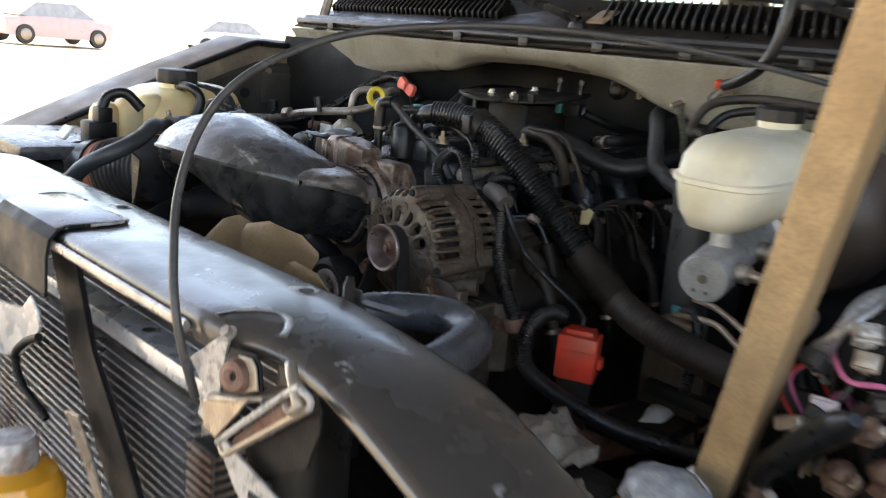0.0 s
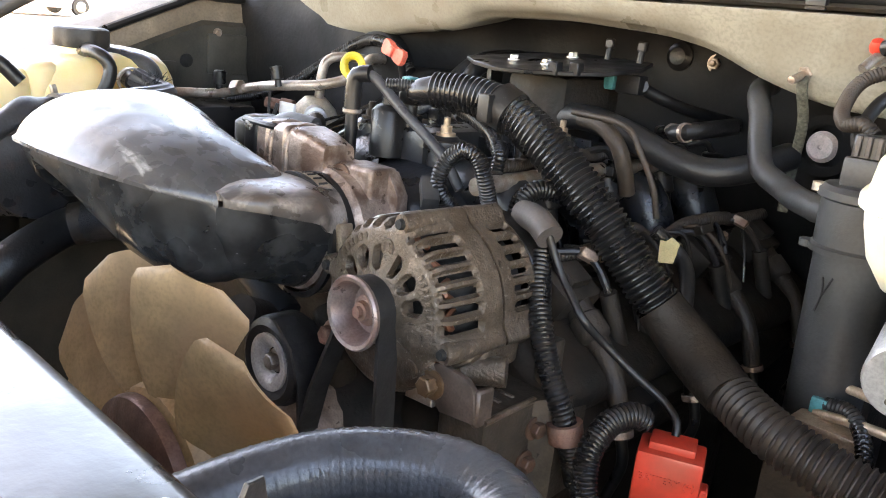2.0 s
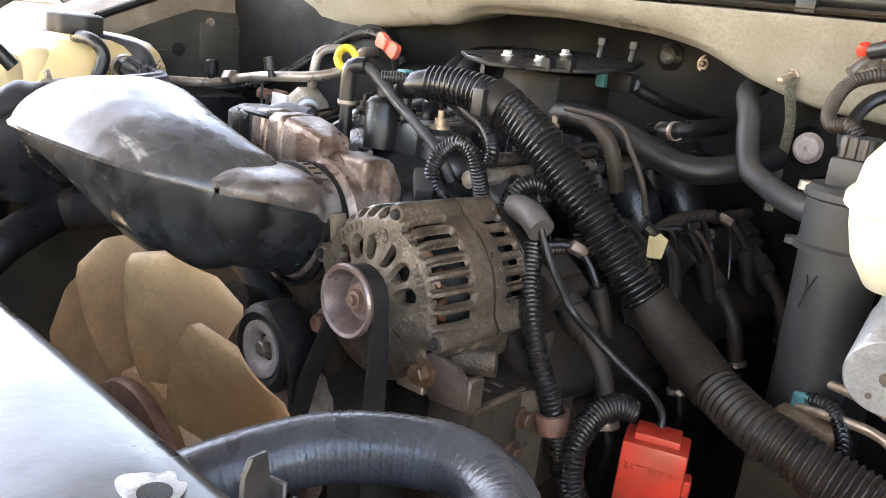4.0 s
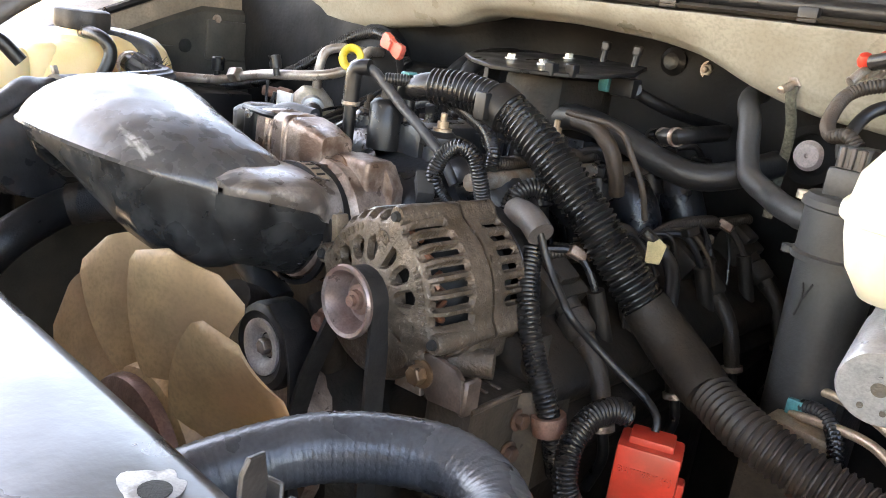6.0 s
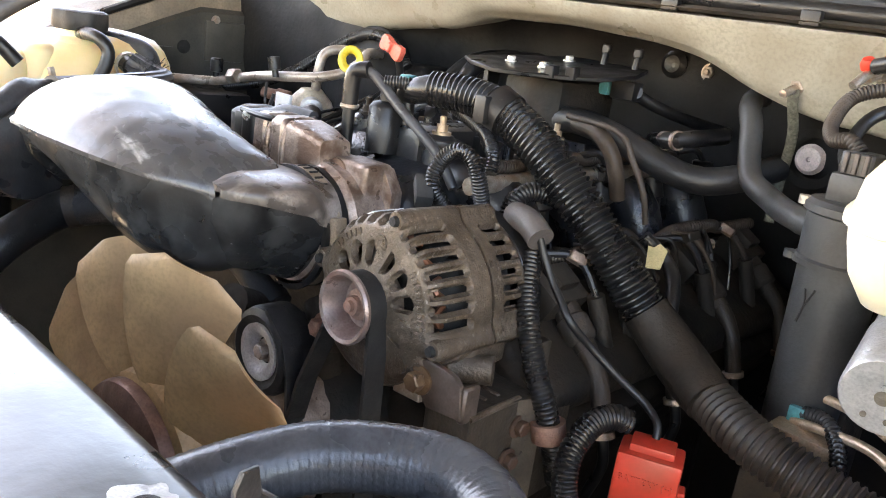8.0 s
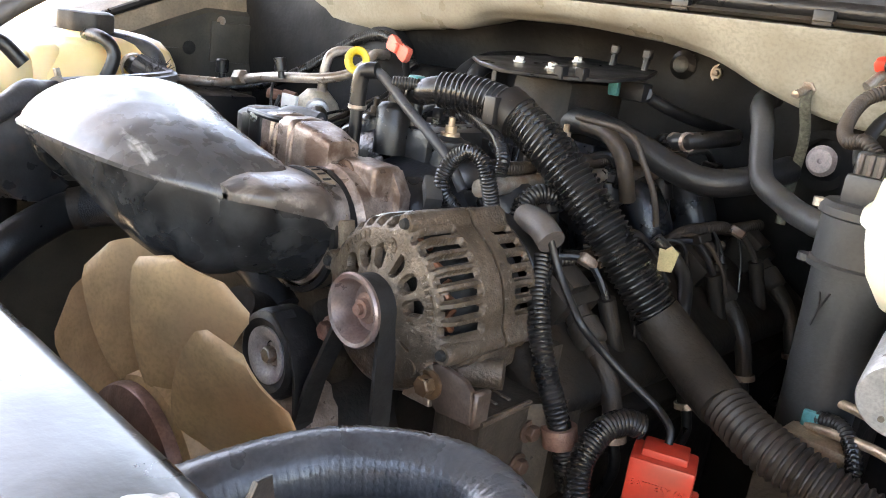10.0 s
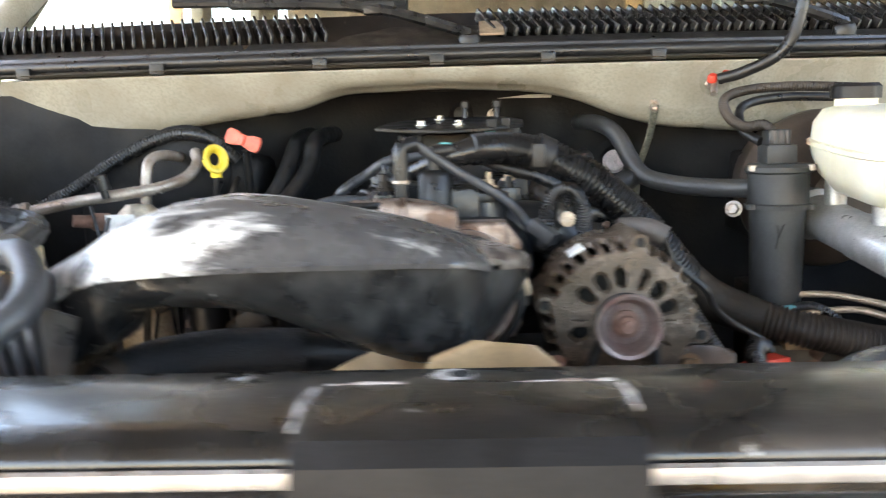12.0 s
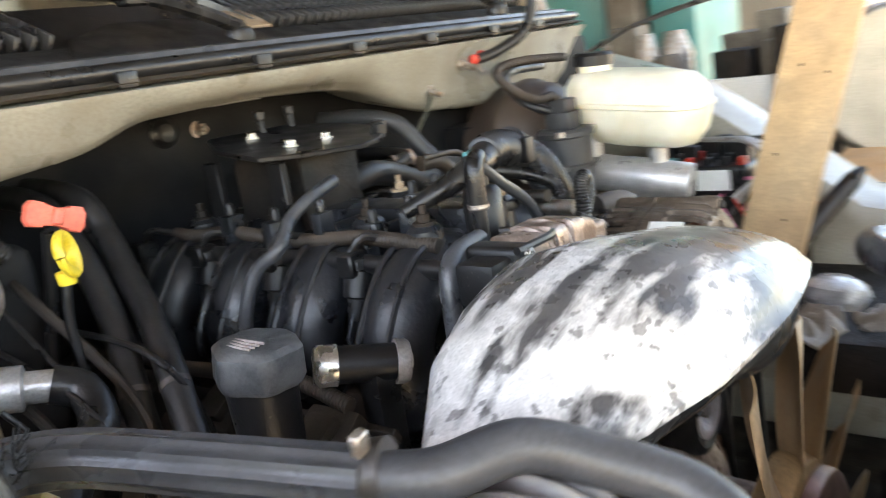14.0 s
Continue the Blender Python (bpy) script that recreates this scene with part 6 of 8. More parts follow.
def more_hoses():
    hose("vacuum_hose", [(-0.062, 0.426, 1.094), (-0.046, 0.434, 1.093), (-0.033, 0.438, 1.084), (-0.003, 0.440, 1.064), (0.028, 0.442, 1.046), (0.055, 0.446, 1.026), (0.075, 0.45, 1.0)], 0.0052, RUBBER, "thin grey vacuum hose from the elbow")
    hose("sensor_conduit", [(-0.030, 0.440, 1.086), (-0.005, 0.460, 1.087), (0.022, 0.476, 1.077), (0.050, 0.482, 1.065), (0.085, 0.473, 1.055), (0.113, 0.456, 1.040), (0.118, 0.45, 1.025)], 0.0060, CONDUIT, "slim corrugated conduit over the intake", "conduit", ridge=0.0009, pitch=0.0030)
    hose("looped_conduit", [(0.088, 0.430, 0.985), (0.088, 0.410, 1.004), (0.088, 0.408, 1.021), (0.095, 0.412, 1.037), (0.108, 0.416, 1.045), (0.121, 0.420, 1.039), (0.128, 0.424, 1.022), (0.130, 0.432, 0.998)], 0.0068, CONDUIT, "looped corrugated conduit behind the alternator", "conduit", ridge=0.0010, pitch=0.0030)
    solid("alternator_plug", box(B(), (-0.008, -0.014, -0.006), (0.008, 0.018, 0.008), 0.002, 2, turned((0.082, 0.402, 1.003), (0.4, -0.3, 0.85))), GREY, "grey wiring plug on the alternator", "plug")
    hose("vent_hose", [(0.180, 0.850, 1.118), (0.196, 0.790, 1.116), (0.212, 0.752, 1.106), (0.224, 0.738, 1.090), (0.236, 0.722, 1.062), (0.252, 0.704, 1.040), (0.285, 0.680, 1.030), (0.318, 0.645, 1.027), (0.362, 0.606, 1.027)], 0.0120, GREY, "dusty grey elbow hose into the canister", n=16)
    hose("alternator_cable", [(0.210, 0.417, 0.993), (0.216, 0.420, 0.978), (0.226, 0.421, 0.962), (0.241, 0.418, 0.948), (0.256, 0.416, 0.934), (0.269, 0.434, 0.913), (0.292, 0.447, 0.893), (0.317, 0.454, 0.878), (0.333, 0.450, 0.868), (0.336, 0.446, 0.858)], 0.0034, RUBBER_DARK, "thin dark cable to the red terminal box", "cable")
    hose("battery_conduit", [(0.318, 0.432, 0.868), (0.309, 0.420, 0.872), (0.302, 0.400, 0.866), (0.304, 0.375, 0.845), (0.316, 0.368, 0.812), (0.345, 0.388, 0.785), (0.385, 0.403, 0.770), (0.437, 0.408, 0.765), (0.514, 0.424, 0.766), (0.55, 0.445, 0.766), (0.62, 0.46, 0.766)], 0.0095, CONDUIT, "black corrugated cable sleeve at the red box", "conduit", ridge=0.0012, pitch=0.0034, n=16)
    hose("side_conduit", [(0.200, 0.425, 0.975), (0.210, 0.412, 0.955), (0.228, 0.398, 0.925), (0.246, 0.392, 0.895), (0.262, 0.392, 0.868), (0.270, 0.396, 0.845), (0.275, 0.41, 0.80)], 0.0088, CONDUIT, "corrugated conduit down beside the alternator bracket", "conduit", ridge=0.0011, pitch=0.0038)
    solid("conduit_clip", lathe(B(), [(0.010, -0.008), (0.0145, -0.008), (0.0145, 0.008), (0.010, 0.008), (0.010, -0.008)], (0.269, 0.394, 0.848), (0.2, 0.1, -1), 16), RUSTY, "brown plastic clip round the conduit", "clip")
    hose("short_conduit", [(0.136, 0.462, 0.985), (0.136, 0.470, 1.003), (0.143, 0.486, 1.012), (0.160, 0.505, 1.008)], 0.0085, CONDUIT, "short corrugated conduit behind the alternator", "conduit", ridge=0.0011, pitch=0.0038)
    heater_hose([(-0.236, 0.985, 1.112), (-0.245, 0.820, 1.102), (-0.251, 0.755, 1.064), (-0.262, 0.708, 1.027), (-0.281, 0.660, 0.995), (-0.309, 0.605, 0.960), (-0.330, 0.56, 0.90), (-0.34, 0.53, 0.80)])
    heater_hose([(-0.200, 0.985, 1.112), (-0.216, 0.800, 1.102), (-0.219, 0.751, 1.064), (-0.236, 0.697, 1.027), (-0.260, 0.637, 0.998), (-0.290, 0.575, 0.965), (-0.315, 0.52, 0.90), (-0.325, 0.49, 0.80)])
    hose("vent_tube", [(-0.050, 0.608, 1.079), (-0.093, 0.597, 1.072), (-0.120, 0.603, 1.056), (-0.149, 0.590, 1.037), (-0.163, 0.612, 1.018), (-0.175, 0.621, 0.986), (-0.178, 0.625, 0.960)], 0.0064, RUBBER, "grey bent vent tube on the intake manifold")
    th = thing("coolant_hose", (-0.40, 0.30, 0.93), "black coolant hose with a braided sleeve joined to a smooth hose", "hose")
    part("sleeve", tube(B(), [(-0.513, 0.406, 1.036), (-0.491, 0.420, 1.026), (-0.471, 0.431, 1.020), (-0.448, 0.404, 1.018), (-0.424, 0.338, 1.015), (-0.399, 0.258, 1.012)], 0.0148, 48, flutes=12), RUBBER, th, "ribbed rubber section")
    part("smooth_hose", tube(B(), [(-0.401, 0.264, 1.012), (-0.386, 0.231, 1.013), (-0.356, 0.206, 1.017), (-0.334, 0.178, 1.004), (-0.320, 0.142, 0.989), (-0.331, 0.113, 0.973), (-0.354, 0.096, 0.955), (-0.37, 0.07, 0.92)], 0.0125, 16), RUBBER, th)
    joint = part("joint", tube(B(), [(-0.399, 0.268, 1.011), (-0.392, 0.252, 1.013)], 0.0165, 18), BRACKET_DARK, th, "worn metal joint clamp")
    part("clamp_ear", box(B(), (-0.004, -0.003, 0.0), (0.004, 0.003, 0.012), 0.001, 1, turned((-0.402, 0.258, 1.026), (-0.2, -0.2, 1))), STEEL, joint)
    part("clamp_tail", tube(B(), [(-0.396, 0.255, 1.000), (-0.392, 0.245, 0.985), (-0.398, 0.240, 0.965)], 0.0022, 8), STEEL, joint)
    hose("overflow_hose", [(-0.60, 0.395, 1.060), (-0.565, 0.420, 1.058), (-0.532, 0.440, 1.045), (-0.520, 0.440, 1.000), (-0.525, 0.42, 0.950), (-0.54, 0.38, 0.90)], 0.0115, RUBBER, "smooth hose looping down from the coolant tank")
    th = thing("lower_hose", (-0.30, 0.22, 0.85), "thick dark radiator hose with a braided sleeve under the duct", "hose")
    part("hose", tube(B(), [(-0.300, 0.100, 0.790), (-0.294, 0.130, 0.828), (-0.290, 0.160, 0.862), (-0.305, 0.200, 0.880), (-0.312, 0.235, 0.892), (-0.292, 0.262, 0.902)], 0.0215, 20), HOSE_DARK, th)
    part("braided_sleeve", tube(B(), [(-0.306, 0.246, 0.896), (-0.286, 0.268, 0.903), (-0.262, 0.287, 0.905), (-0.219, 0.305, 0.906), (-0.150, 0.318, 0.902)], 0.0235, 22), FOAM, th, "braided fabric sleeve")
    part("sleeve_band", tube(B(), [(-0.310, 0.240, 0.894), (-0.302, 0.252, 0.898)], 0.0242, 22), RUSTY_HOSE, th)
    part("sleeve_end", tube(B(), [(-0.150, 0.318, 0.902), (-0.08, 0.325, 0.895), (-0.03, 0.33, 0.86)], 0.0190, 18), HOSE_DARK, th)
    hose("intake_pipe", [(-0.030, 0.690, 1.020), (0.020, 0.668, 1.056), (0.062, 0.662, 1.064), (0.115, 0.672, 1.052), (0.158, 0.680, 1.036), (0.200, 0.690, 1.028), (0.232, 0.715, 1.036), (0.250, 0.770, 1.050)], 0.0150, HOSE_DARK, "dusty brown pipe behind the wiring loom", n=18)
    hose("fuel_line", [(0.090, 0.610, 1.068), (0.118, 0.606, 1.066), (0.140, 0.606, 1.050), (0.150, 0.610, 1.028), (0.152, 0.620, 1.000)], 0.0085, RUSTY_HOSE, "brown dusty fuel hose behind the loom")
    hose("thin_pipe", [(0.085, 0.600, 1.075), (0.150, 0.600, 1.070), (0.172, 0.602, 1.045), (0.190, 0.604, 1.015), (0.196, 0.610, 0.985)], 0.0032, RUSTY_HOSE, "thin dusty pipe over the valve cover", "pipe")
    for x, y, z in ((0.148, 0.700, 1.060), (0.168, 0.690, 1.064)):
        solid("pipe_clamp", lathe(B(), [(0.009, -0.0025), (0.0108, -0.0025), (0.0108, 0.0025), (0.009, 0.0025), (0.009, -0.0025)], (x, y, z), (0.9, -0.3, 0.15), 18), ALUMINIUM, "small tan clamp on a firewall hose", "clamp")
    hose("firewall_hose", [(0.128, 0.708, 1.056), (0.158, 0.695, 1.062), (0.172, 0.705, 1.066), (0.178, 0.78, 1.070)], 0.0095, RUBBER_DARK, "black hose running into the firewall")
    hose("ground_strap", [(0.268, 0.716, 1.136), (0.267, 0.722, 1.122), (0.266, 0.742, 1.096), (0.262, 0.756, 1.074), (0.256, 0.768, 1.045), (0.252, 0.775, 0.99)], 0.0055, STRAP, "braided ground strap from the cowl stud", "strap", flat=0.35)
    hose("washer_hose", [(0.346, 0.690, 1.168), (0.375, 0.672, 1.176), (0.415, 0.650, 1.200), (0.435, 0.645, 1.250), (0.436, 0.650, 1.330), (0.43, 0.66, 1.45), (0.42, 0.70, 1.64)], 0.0075, RUBBER_DARK, "black washer hose hanging from the hood")
    hose("hood_cable", [(0.360, -0.100, 0.900), (0.357, -0.110, 0.940), (0.347, -0.112, 0.975), (0.328, -0.104, 1.010), (0.306, -0.090, 1.050), (0.289, -0.066, 1.094), (0.283, -0.032, 1.133), (0.284, 0.020, 1.163), (0.300, 0.09, 1.188), (0.345, 0.20, 1.205), (0.40, 0.30, 1.208), (0.47, 0.42, 1.200), (0.55, 0.55, 1.180), (0.62, 0.66, 1.15)], 0.0036, CABLE, "hood release cable arching loosely over the bay", "cable")


more_hoses()


def sensor_stack():
    th = thing("vent_valve", (-0.055, 0.43, 1.03), "black elbow fitting and vacuum solenoid beside the throttle body", "valve")
    part("stem", tube(B(), [(-0.063, 0.425, 1.000), (-0.063, 0.425, 1.055)], 0.0065, 14), PLASTIC, th)
    part("elbow", tube(B(), [(-0.063, 0.425, 1.052), (-0.063, 0.425, 1.080), (-0.060, 0.426, 1.092), (-0.046, 0.432, 1.095)], 0.0085, 16), PLASTIC, th)
    part("clamp", lathe(B(), [(0.0084, -0.003), (0.0098, -0.0016), (0.0098, 0.0016), (0.0084, 0.0016)], (-0.063, 0.425, 1.056), (0, 0, 1), 18), STEEL, th, "bright wire clamp")
    part("solenoid", lathe(B(), [(0, 0), (0.018, 0), (0.018, 0.045), (0.014, 0.050), (0.008, 0.052), (0.008, 0.070), (0, 0.070)], (-0.028, 0.445, 1.015), (0, 0, 1), 22), PLASTIC, th)
    part("solenoid_tower", lathe(B(), [(0, 0), (0.0075, 0), (0.0075, 0.05), (0.005, 0.055), (0, 0.056)], (-0.016, 0.462, 1.040), (0, 0, 1), 16), PLASTIC, th)
    part("plug", box(B(), (-0.022, 0.452, 1.083), (-0.010, 0.466, 1.096), 0.002), TEAL, th, "teal wiring plug")
    return th


sensor_stack()


def top_plate():
    th = thing("cover_plate", (-0.02, 0.70, 1.05), "flat black bracket plate bolted on top of the intake manifold", "plate")
    secs = [(-0.112, 0.640), (-0.075, 0.612), (-0.020, 0.588), (0.017, 0.598), (0.054, 0.622), (0.082, 0.655), (0.086, 0.72), (0.060, 0.785), (-0.050, 0.795), (-0.098, 0.72)]
    tilt = Matrix.Translation((0, 0.60, 1.106)) @ Matrix.Rotation(radians(5.5), 4, "X") @ Matrix.Translation((0, -0.60, -1.103))
    part("plate", prism(B(), secs, 0.005, tilt @ Matrix.Translation((0, 0, 1.103)), 0.001, 1), PLASTIC, th)
    for x, y in ((-0.002, 0.658), (-0.052, 0.659), (-0.030, 0.745)):
        bolt(th, tilt @ Vector((x, y, 1.108)), (0, -0.09, 1), 0.0055, 0.005, ZINC)
    for x, y in ((0.040, 0.622), (0.058, 0.636)):
        part("lug", box(B(), (x - 0.006, y - 0.008, 1.103), (x + 0.006, y + 0.004, 1.118), 0.001, 1, tilt), PLASTIC, th)
    part("riser", box(B(), (-0.052, 0.650, 1.020), (0.036, 0.760, 1.106), 0.010, 2), GRIME, th)
    for x, y in ((-0.078, 0.645), (-0.06, 0.772)):
        part("strut", box(B(), (x - 0.004, y, 1.015), (x + 0.004, y + 0.022, 1.104), 0.001, 1), PLASTIC, th)

    for x in (0.006, 0.052):
        part("standoff", tube(B(), [(x, 0.765, 1.120), (x, 0.768, 1.140), (x, 0.772, 1.148)], 0.004, 8), PLASTIC, th)
        part("standoff_clip", box(B(), (x - 0.006, 0.764, 1.140), (x + 0.006, 0.772, 1.152), 0.002, 1), PLASTIC, th)
    solid("wiring_plug", box(B(), (0.034, 0.722, 1.094), (0.048, 0.742, 1.112), 0.003), TEAL, "teal wiring plug beside the cover plate", "plug")
    solid("wiring_socket", box(B(), (0.050, 0.724, 1.092), (0.082, 0.744, 1.114), 0.003, 2), PLASTIC, "black wiring socket joined to the teal plug", "socket")
    hose("plug_lead", [(0.080, 0.734, 1.103), (0.072, 0.752, 1.098), (0.10, 0.80, 1.08), (0.11, 0.93, 1.06)], 0.0075, PLASTIC, "dark lead of the teal plug", "cable")
    return th


top_plate()


# ---------------------------------------------------------------- tanks, brakes and boxes
CAP_BLACK = mat("dusty_black_cap", (0.020, 0.019, 0.019), 0.5, vary=0.3, scale=60, bump=0.2, dust=0.5, dust_colour=(0.12, 0.11, 0.10))


def coolant_tank():
    th = thing("coolant_tank", (-0.64, 0.40, 0.885), "yellowed translucent coolant tank with a black screw cap", "coolant tank")
    secs = []
    for z, k in ((0.885, 0.82), (0.893, 0.93), (0.91, 1.0), (0.96, 1.0), (0.99, 0.985), (1.012, 0.95), (1.030, 0.88), (1.043, 0.78), (1.050, 0.62), (1.054, 0.40), (1.055, 0.05)):
        row = []
        for j in range(64):
            a = 2 * math.pi * j / 64
            c, s = math.cos(a), math.sin(a)
            x = 0.105 * k * math.copysign(abs(c) ** 0.45, c)
            y = 0.120 * k * math.copysign(abs(s) ** 0.45, s)
            lobes = 1 + 0.035 * abs(math.sin(5 * y / 0.12)) * (1 if abs(c) > 0.5 else 0.3)
            row.append((-0.632 + x * lobes, 0.392 + y * 0.86, z + 0.012 + 0.010 * (y / 0.12)))
        secs.append(row)
    part("body", loft(B(), secs), TANK, th, smooth=60)
    for i, (y, x, z) in enumerate(((0.235, -0.60, 1.030), (0.272, -0.588, 1.040), (0.310, -0.580, 1.050), (0.352, -0.575, 1.058))):
        part("lobe", lathe(B(), [(0, 0.885), (0.026, 0.889), (0.030, 0.90), (0.030, z - 0.026), (0.028, z - 0.014), (0.022, z - 0.005), (0.012, z - 0.001), (0, z)], (x, y, 0), (0, 0, 1), 24), TANK, th)
    part("inner_chamber", lathe(B(), [(0, 0.915), (0.022, 0.916), (0.028, 0.926), (0.029, 0.964), (0.031, 0.966), (0.031, 0.970), (0.029, 0.972), (0.028, 0.994), (0.020, 1.003), (0, 1.004)], (-0.486, 0.432, 0), (0, 0, 1), 32, squash=lambda a, h: 1 + 0.06 * math.cos(4 * a)), TANK, th, "cream moulded chamber with a seam")
    part("neck", lathe(B(), [(0.030, 0.0), (0.030, 0.030), (0.028, 0.034), (0, 0.034)], (-0.600, 0.370, 1.040), (0, 0, 1), 28), TANK, th)
    part("cap", lathe(B(), [(0, 0.027), (0.031, 0.027), (0.0365, 0.025), (0.0375, 0.022), (0.0375, 0.004), (0.035, 0.0), (0, 0.0)], (-0.600, 0.370, 1.068), (0, 0, 1), 48, squash=lambda a, h: 1 + 0.045 * math.cos(8 * a)), CAP_BLACK, th, "black ribbed screw cap")
    part("outlet", tube(B(), [(-0.535, 0.405, 1.034), (-0.508, 0.402, 1.030)], 0.0115, 14), PLASTIC, th)
    part("outlet_clamp", lathe(B(), [(0.0165, -0.004), (0.019, -0.004), (0.019, 0.004), (0.0165, 0.004)], (-0.516, 0.403, 1.031), (1, -0.1, -0.1), 18), STEEL, th)
    bm = B()
    rnd = random.Random(4)
    for k in range(110):
        a = Vector((-0.492 + rnd.uniform(-0.012, 0.012), 0.418 + rnd.uniform(-0.012, 0.012), 1.022))
        d = Vector((rnd.uniform(-0.5, 0.5), rnd.uniform(-0.4, 0.6), rnd.uniform(0.1, 1))).normalized() * rnd.uniform(0.014, 0.034)
        tube(bm, [a, a + d * 0.6, a + d + Vector((0, 0, -0.003))], 0.0005, 4, straight=True)
    part("frayed_sleeve", bm, FOAM, th, "frayed bristles of the hose sleeve")
    part("wire_hose", tube(B(), [(-0.580, 0.362, 1.064), (-0.545, 0.358, 1.068), (-0.518, 0.364, 1.063), (-0.510, 0.371, 1.048), (-0.508, 0.366, 1.028), (-0.510, 0.354, 1.000), (-0.514, 0.345, 0.95)], 0.0088, 14), RUBBER_DARK, th, "grey overflow hose")
    return th


coolant_tank()


def battery():
    th = thing("battery_box", (-0.62, 0.58, 0.885), "dark plastic box beside the coolant tank", "battery box")
    part("case", box(B(), (-0.77, 0.52, 0.885), (-0.60, 0.66, 0.985), 0.01), PLASTIC, th)
    return th


battery()


def brake_master():
    th = thing("brake_booster", (0.45, 0.74, 0.93), "brown-dusted brake booster drum on the firewall", "brake booster")
    part("drum", lathe(B(), [(0, -0.085), (0.042, -0.085), (0.050, -0.075), (0.092, -0.055), (0.103, -0.035), (0.105, -0.01), (0.108, -0.006), (0.108, 0.006), (0.103, 0.012), (0.097, 0.06), (0, 0.06)], (0.490, 0.715, 1.018), (0, 1, 0.12), 48),
         mat("booster_paint", (0.050, 0.034, 0.026), 0.5, vary=0.3, scale=20, dust=0.5, dust_colour=(0.11, 0.072, 0.05)), th)
    part("mount", box(B(), (0.40, 0.72, 0.95), (0.51, 0.84, 1.07), 0.01), MATTING, th)
    mc = thing("brake_master_cylinder", (0.47, 0.53, 0.92), "machined aluminium brake master cylinder with a cream fluid reservoir", "brake cylinder")
    d = Vector((0.03, -0.19, -0.035)).normalized()
    a = Vector((0.452, 0.640, 0.992))
    part("barrel", lathe(B(), [(0, 0), (0.034, 0), (0.034, 0.012), (0.027, 0.016), (0.027, 0.100), (0.0285, 0.11), (0.0285, 0.192), (0.027, 0.194), (0, 0.194)], a, d, 36), MASTER, mc)
    e = a + d * 0.194
    part("end_socket", lathe(B(), [(0, -0.004), (0.0055, -0.004), (0.0055, 0.0004), (0, 0.0004)], e, d, 16), OLD_IRON, mc, "rust-brown centre socket")
    for k in (-0.009, 0.006):
        part("end_dimple", lathe(B(), [(0, -0.001), (0.0022, -0.001), (0.0022, 0.0004), (0, 0.0004)], e + Vector((k, 0, -0.015)), d, 10), OLD_IRON, mc)
    for s in (0.055, 0.150):
        p = a + d * s
        part("port", lathe(B(), [(0.013, 0.0), (0.013, 0.045), (0, 0.045)], (p.x, p.y, p.z + 0.008), (0, 0, 1), 20), MASTER, mc)
    for s in (0.08, 0.16):
        p = a + d * s + Vector((0.028, 0, 0.004))
        part("line_fitting", lathe(B(), [(0, 0), (0.012, 0), (0.012, 0.014), (0.008, 0.016), (0.006, 0.03), (0, 0.03)], p, (1, 0, 0), 12), STEEL, mc)
    # reservoir: two-part moulding with a seam, narrower toward the front foot
    secs = []
    for z, x0, x1, y0, y1 in ((1.018, 0.442, 0.505, 0.455, 0.560), (1.022, 0.432, 0.520, 0.440, 0.585), (1.040, 0.420, 0.540, 0.428, 0.612), (1.060, 0.414, 0.550, 0.424, 0.622), (1.072, 0.412, 0.552, 0.423, 0.624),
                              (1.074, 0.408, 0.556, 0.419, 0.628), (1.079, 0.408, 0.556, 0.419, 0.628), (1.081, 0.412, 0.552, 0.423, 0.624), (1.100, 0.414, 0.550, 0.427, 0.622), (1.116, 0.424, 0.540, 0.440, 0.612), (1.122, 0.445, 0.52, 0.47, 0.59)):
        x0 += 0.012
        x1 -= 0.008
        row = []
        for j in range(48):
            t = 2 * math.pi * j / 48
            c, s = math.cos(t), math.sin(t)
            row.append(((x0 + x1) / 2 + (x1 - x0) / 2 * math.copysign(abs(c) ** 0.6, c), (y0 + y1) / 2 + (y1 - y0) / 2 * math.copysign(abs(s) ** 0.6, s), z + 0.10 * ((y0 + y1) / 2 + (y1 - y0) / 2 * math.copysign(abs(s) ** 0.6, s) - 0.52)))
        secs.append(row)
    tank = part("reservoir", loft(B(), secs), RESERVOIR, mc, "cream translucent fluid reservoir", smooth=50)
    part("filler_neck", lathe(B(), [(0.024, 0), (0.024, 0.014), (0, 0.014)], (0.478, 0.582, 1.122), (0, -0.05, 1), 28), RESERVOIR, tank)
    part("filler_cap", lathe(B(), [(0, 0.018), (0.024, 0.018), (0.028, 0.014), (0.028, 0.0), (0, 0)], (0.478, 0.582, 1.135), (0, -0.05, 1), 36, squash=lambda t, h: 1 + 0.03 * math.cos(10 * t)), PLASTIC, tank, "black screw cap")
    return th


brake_master()


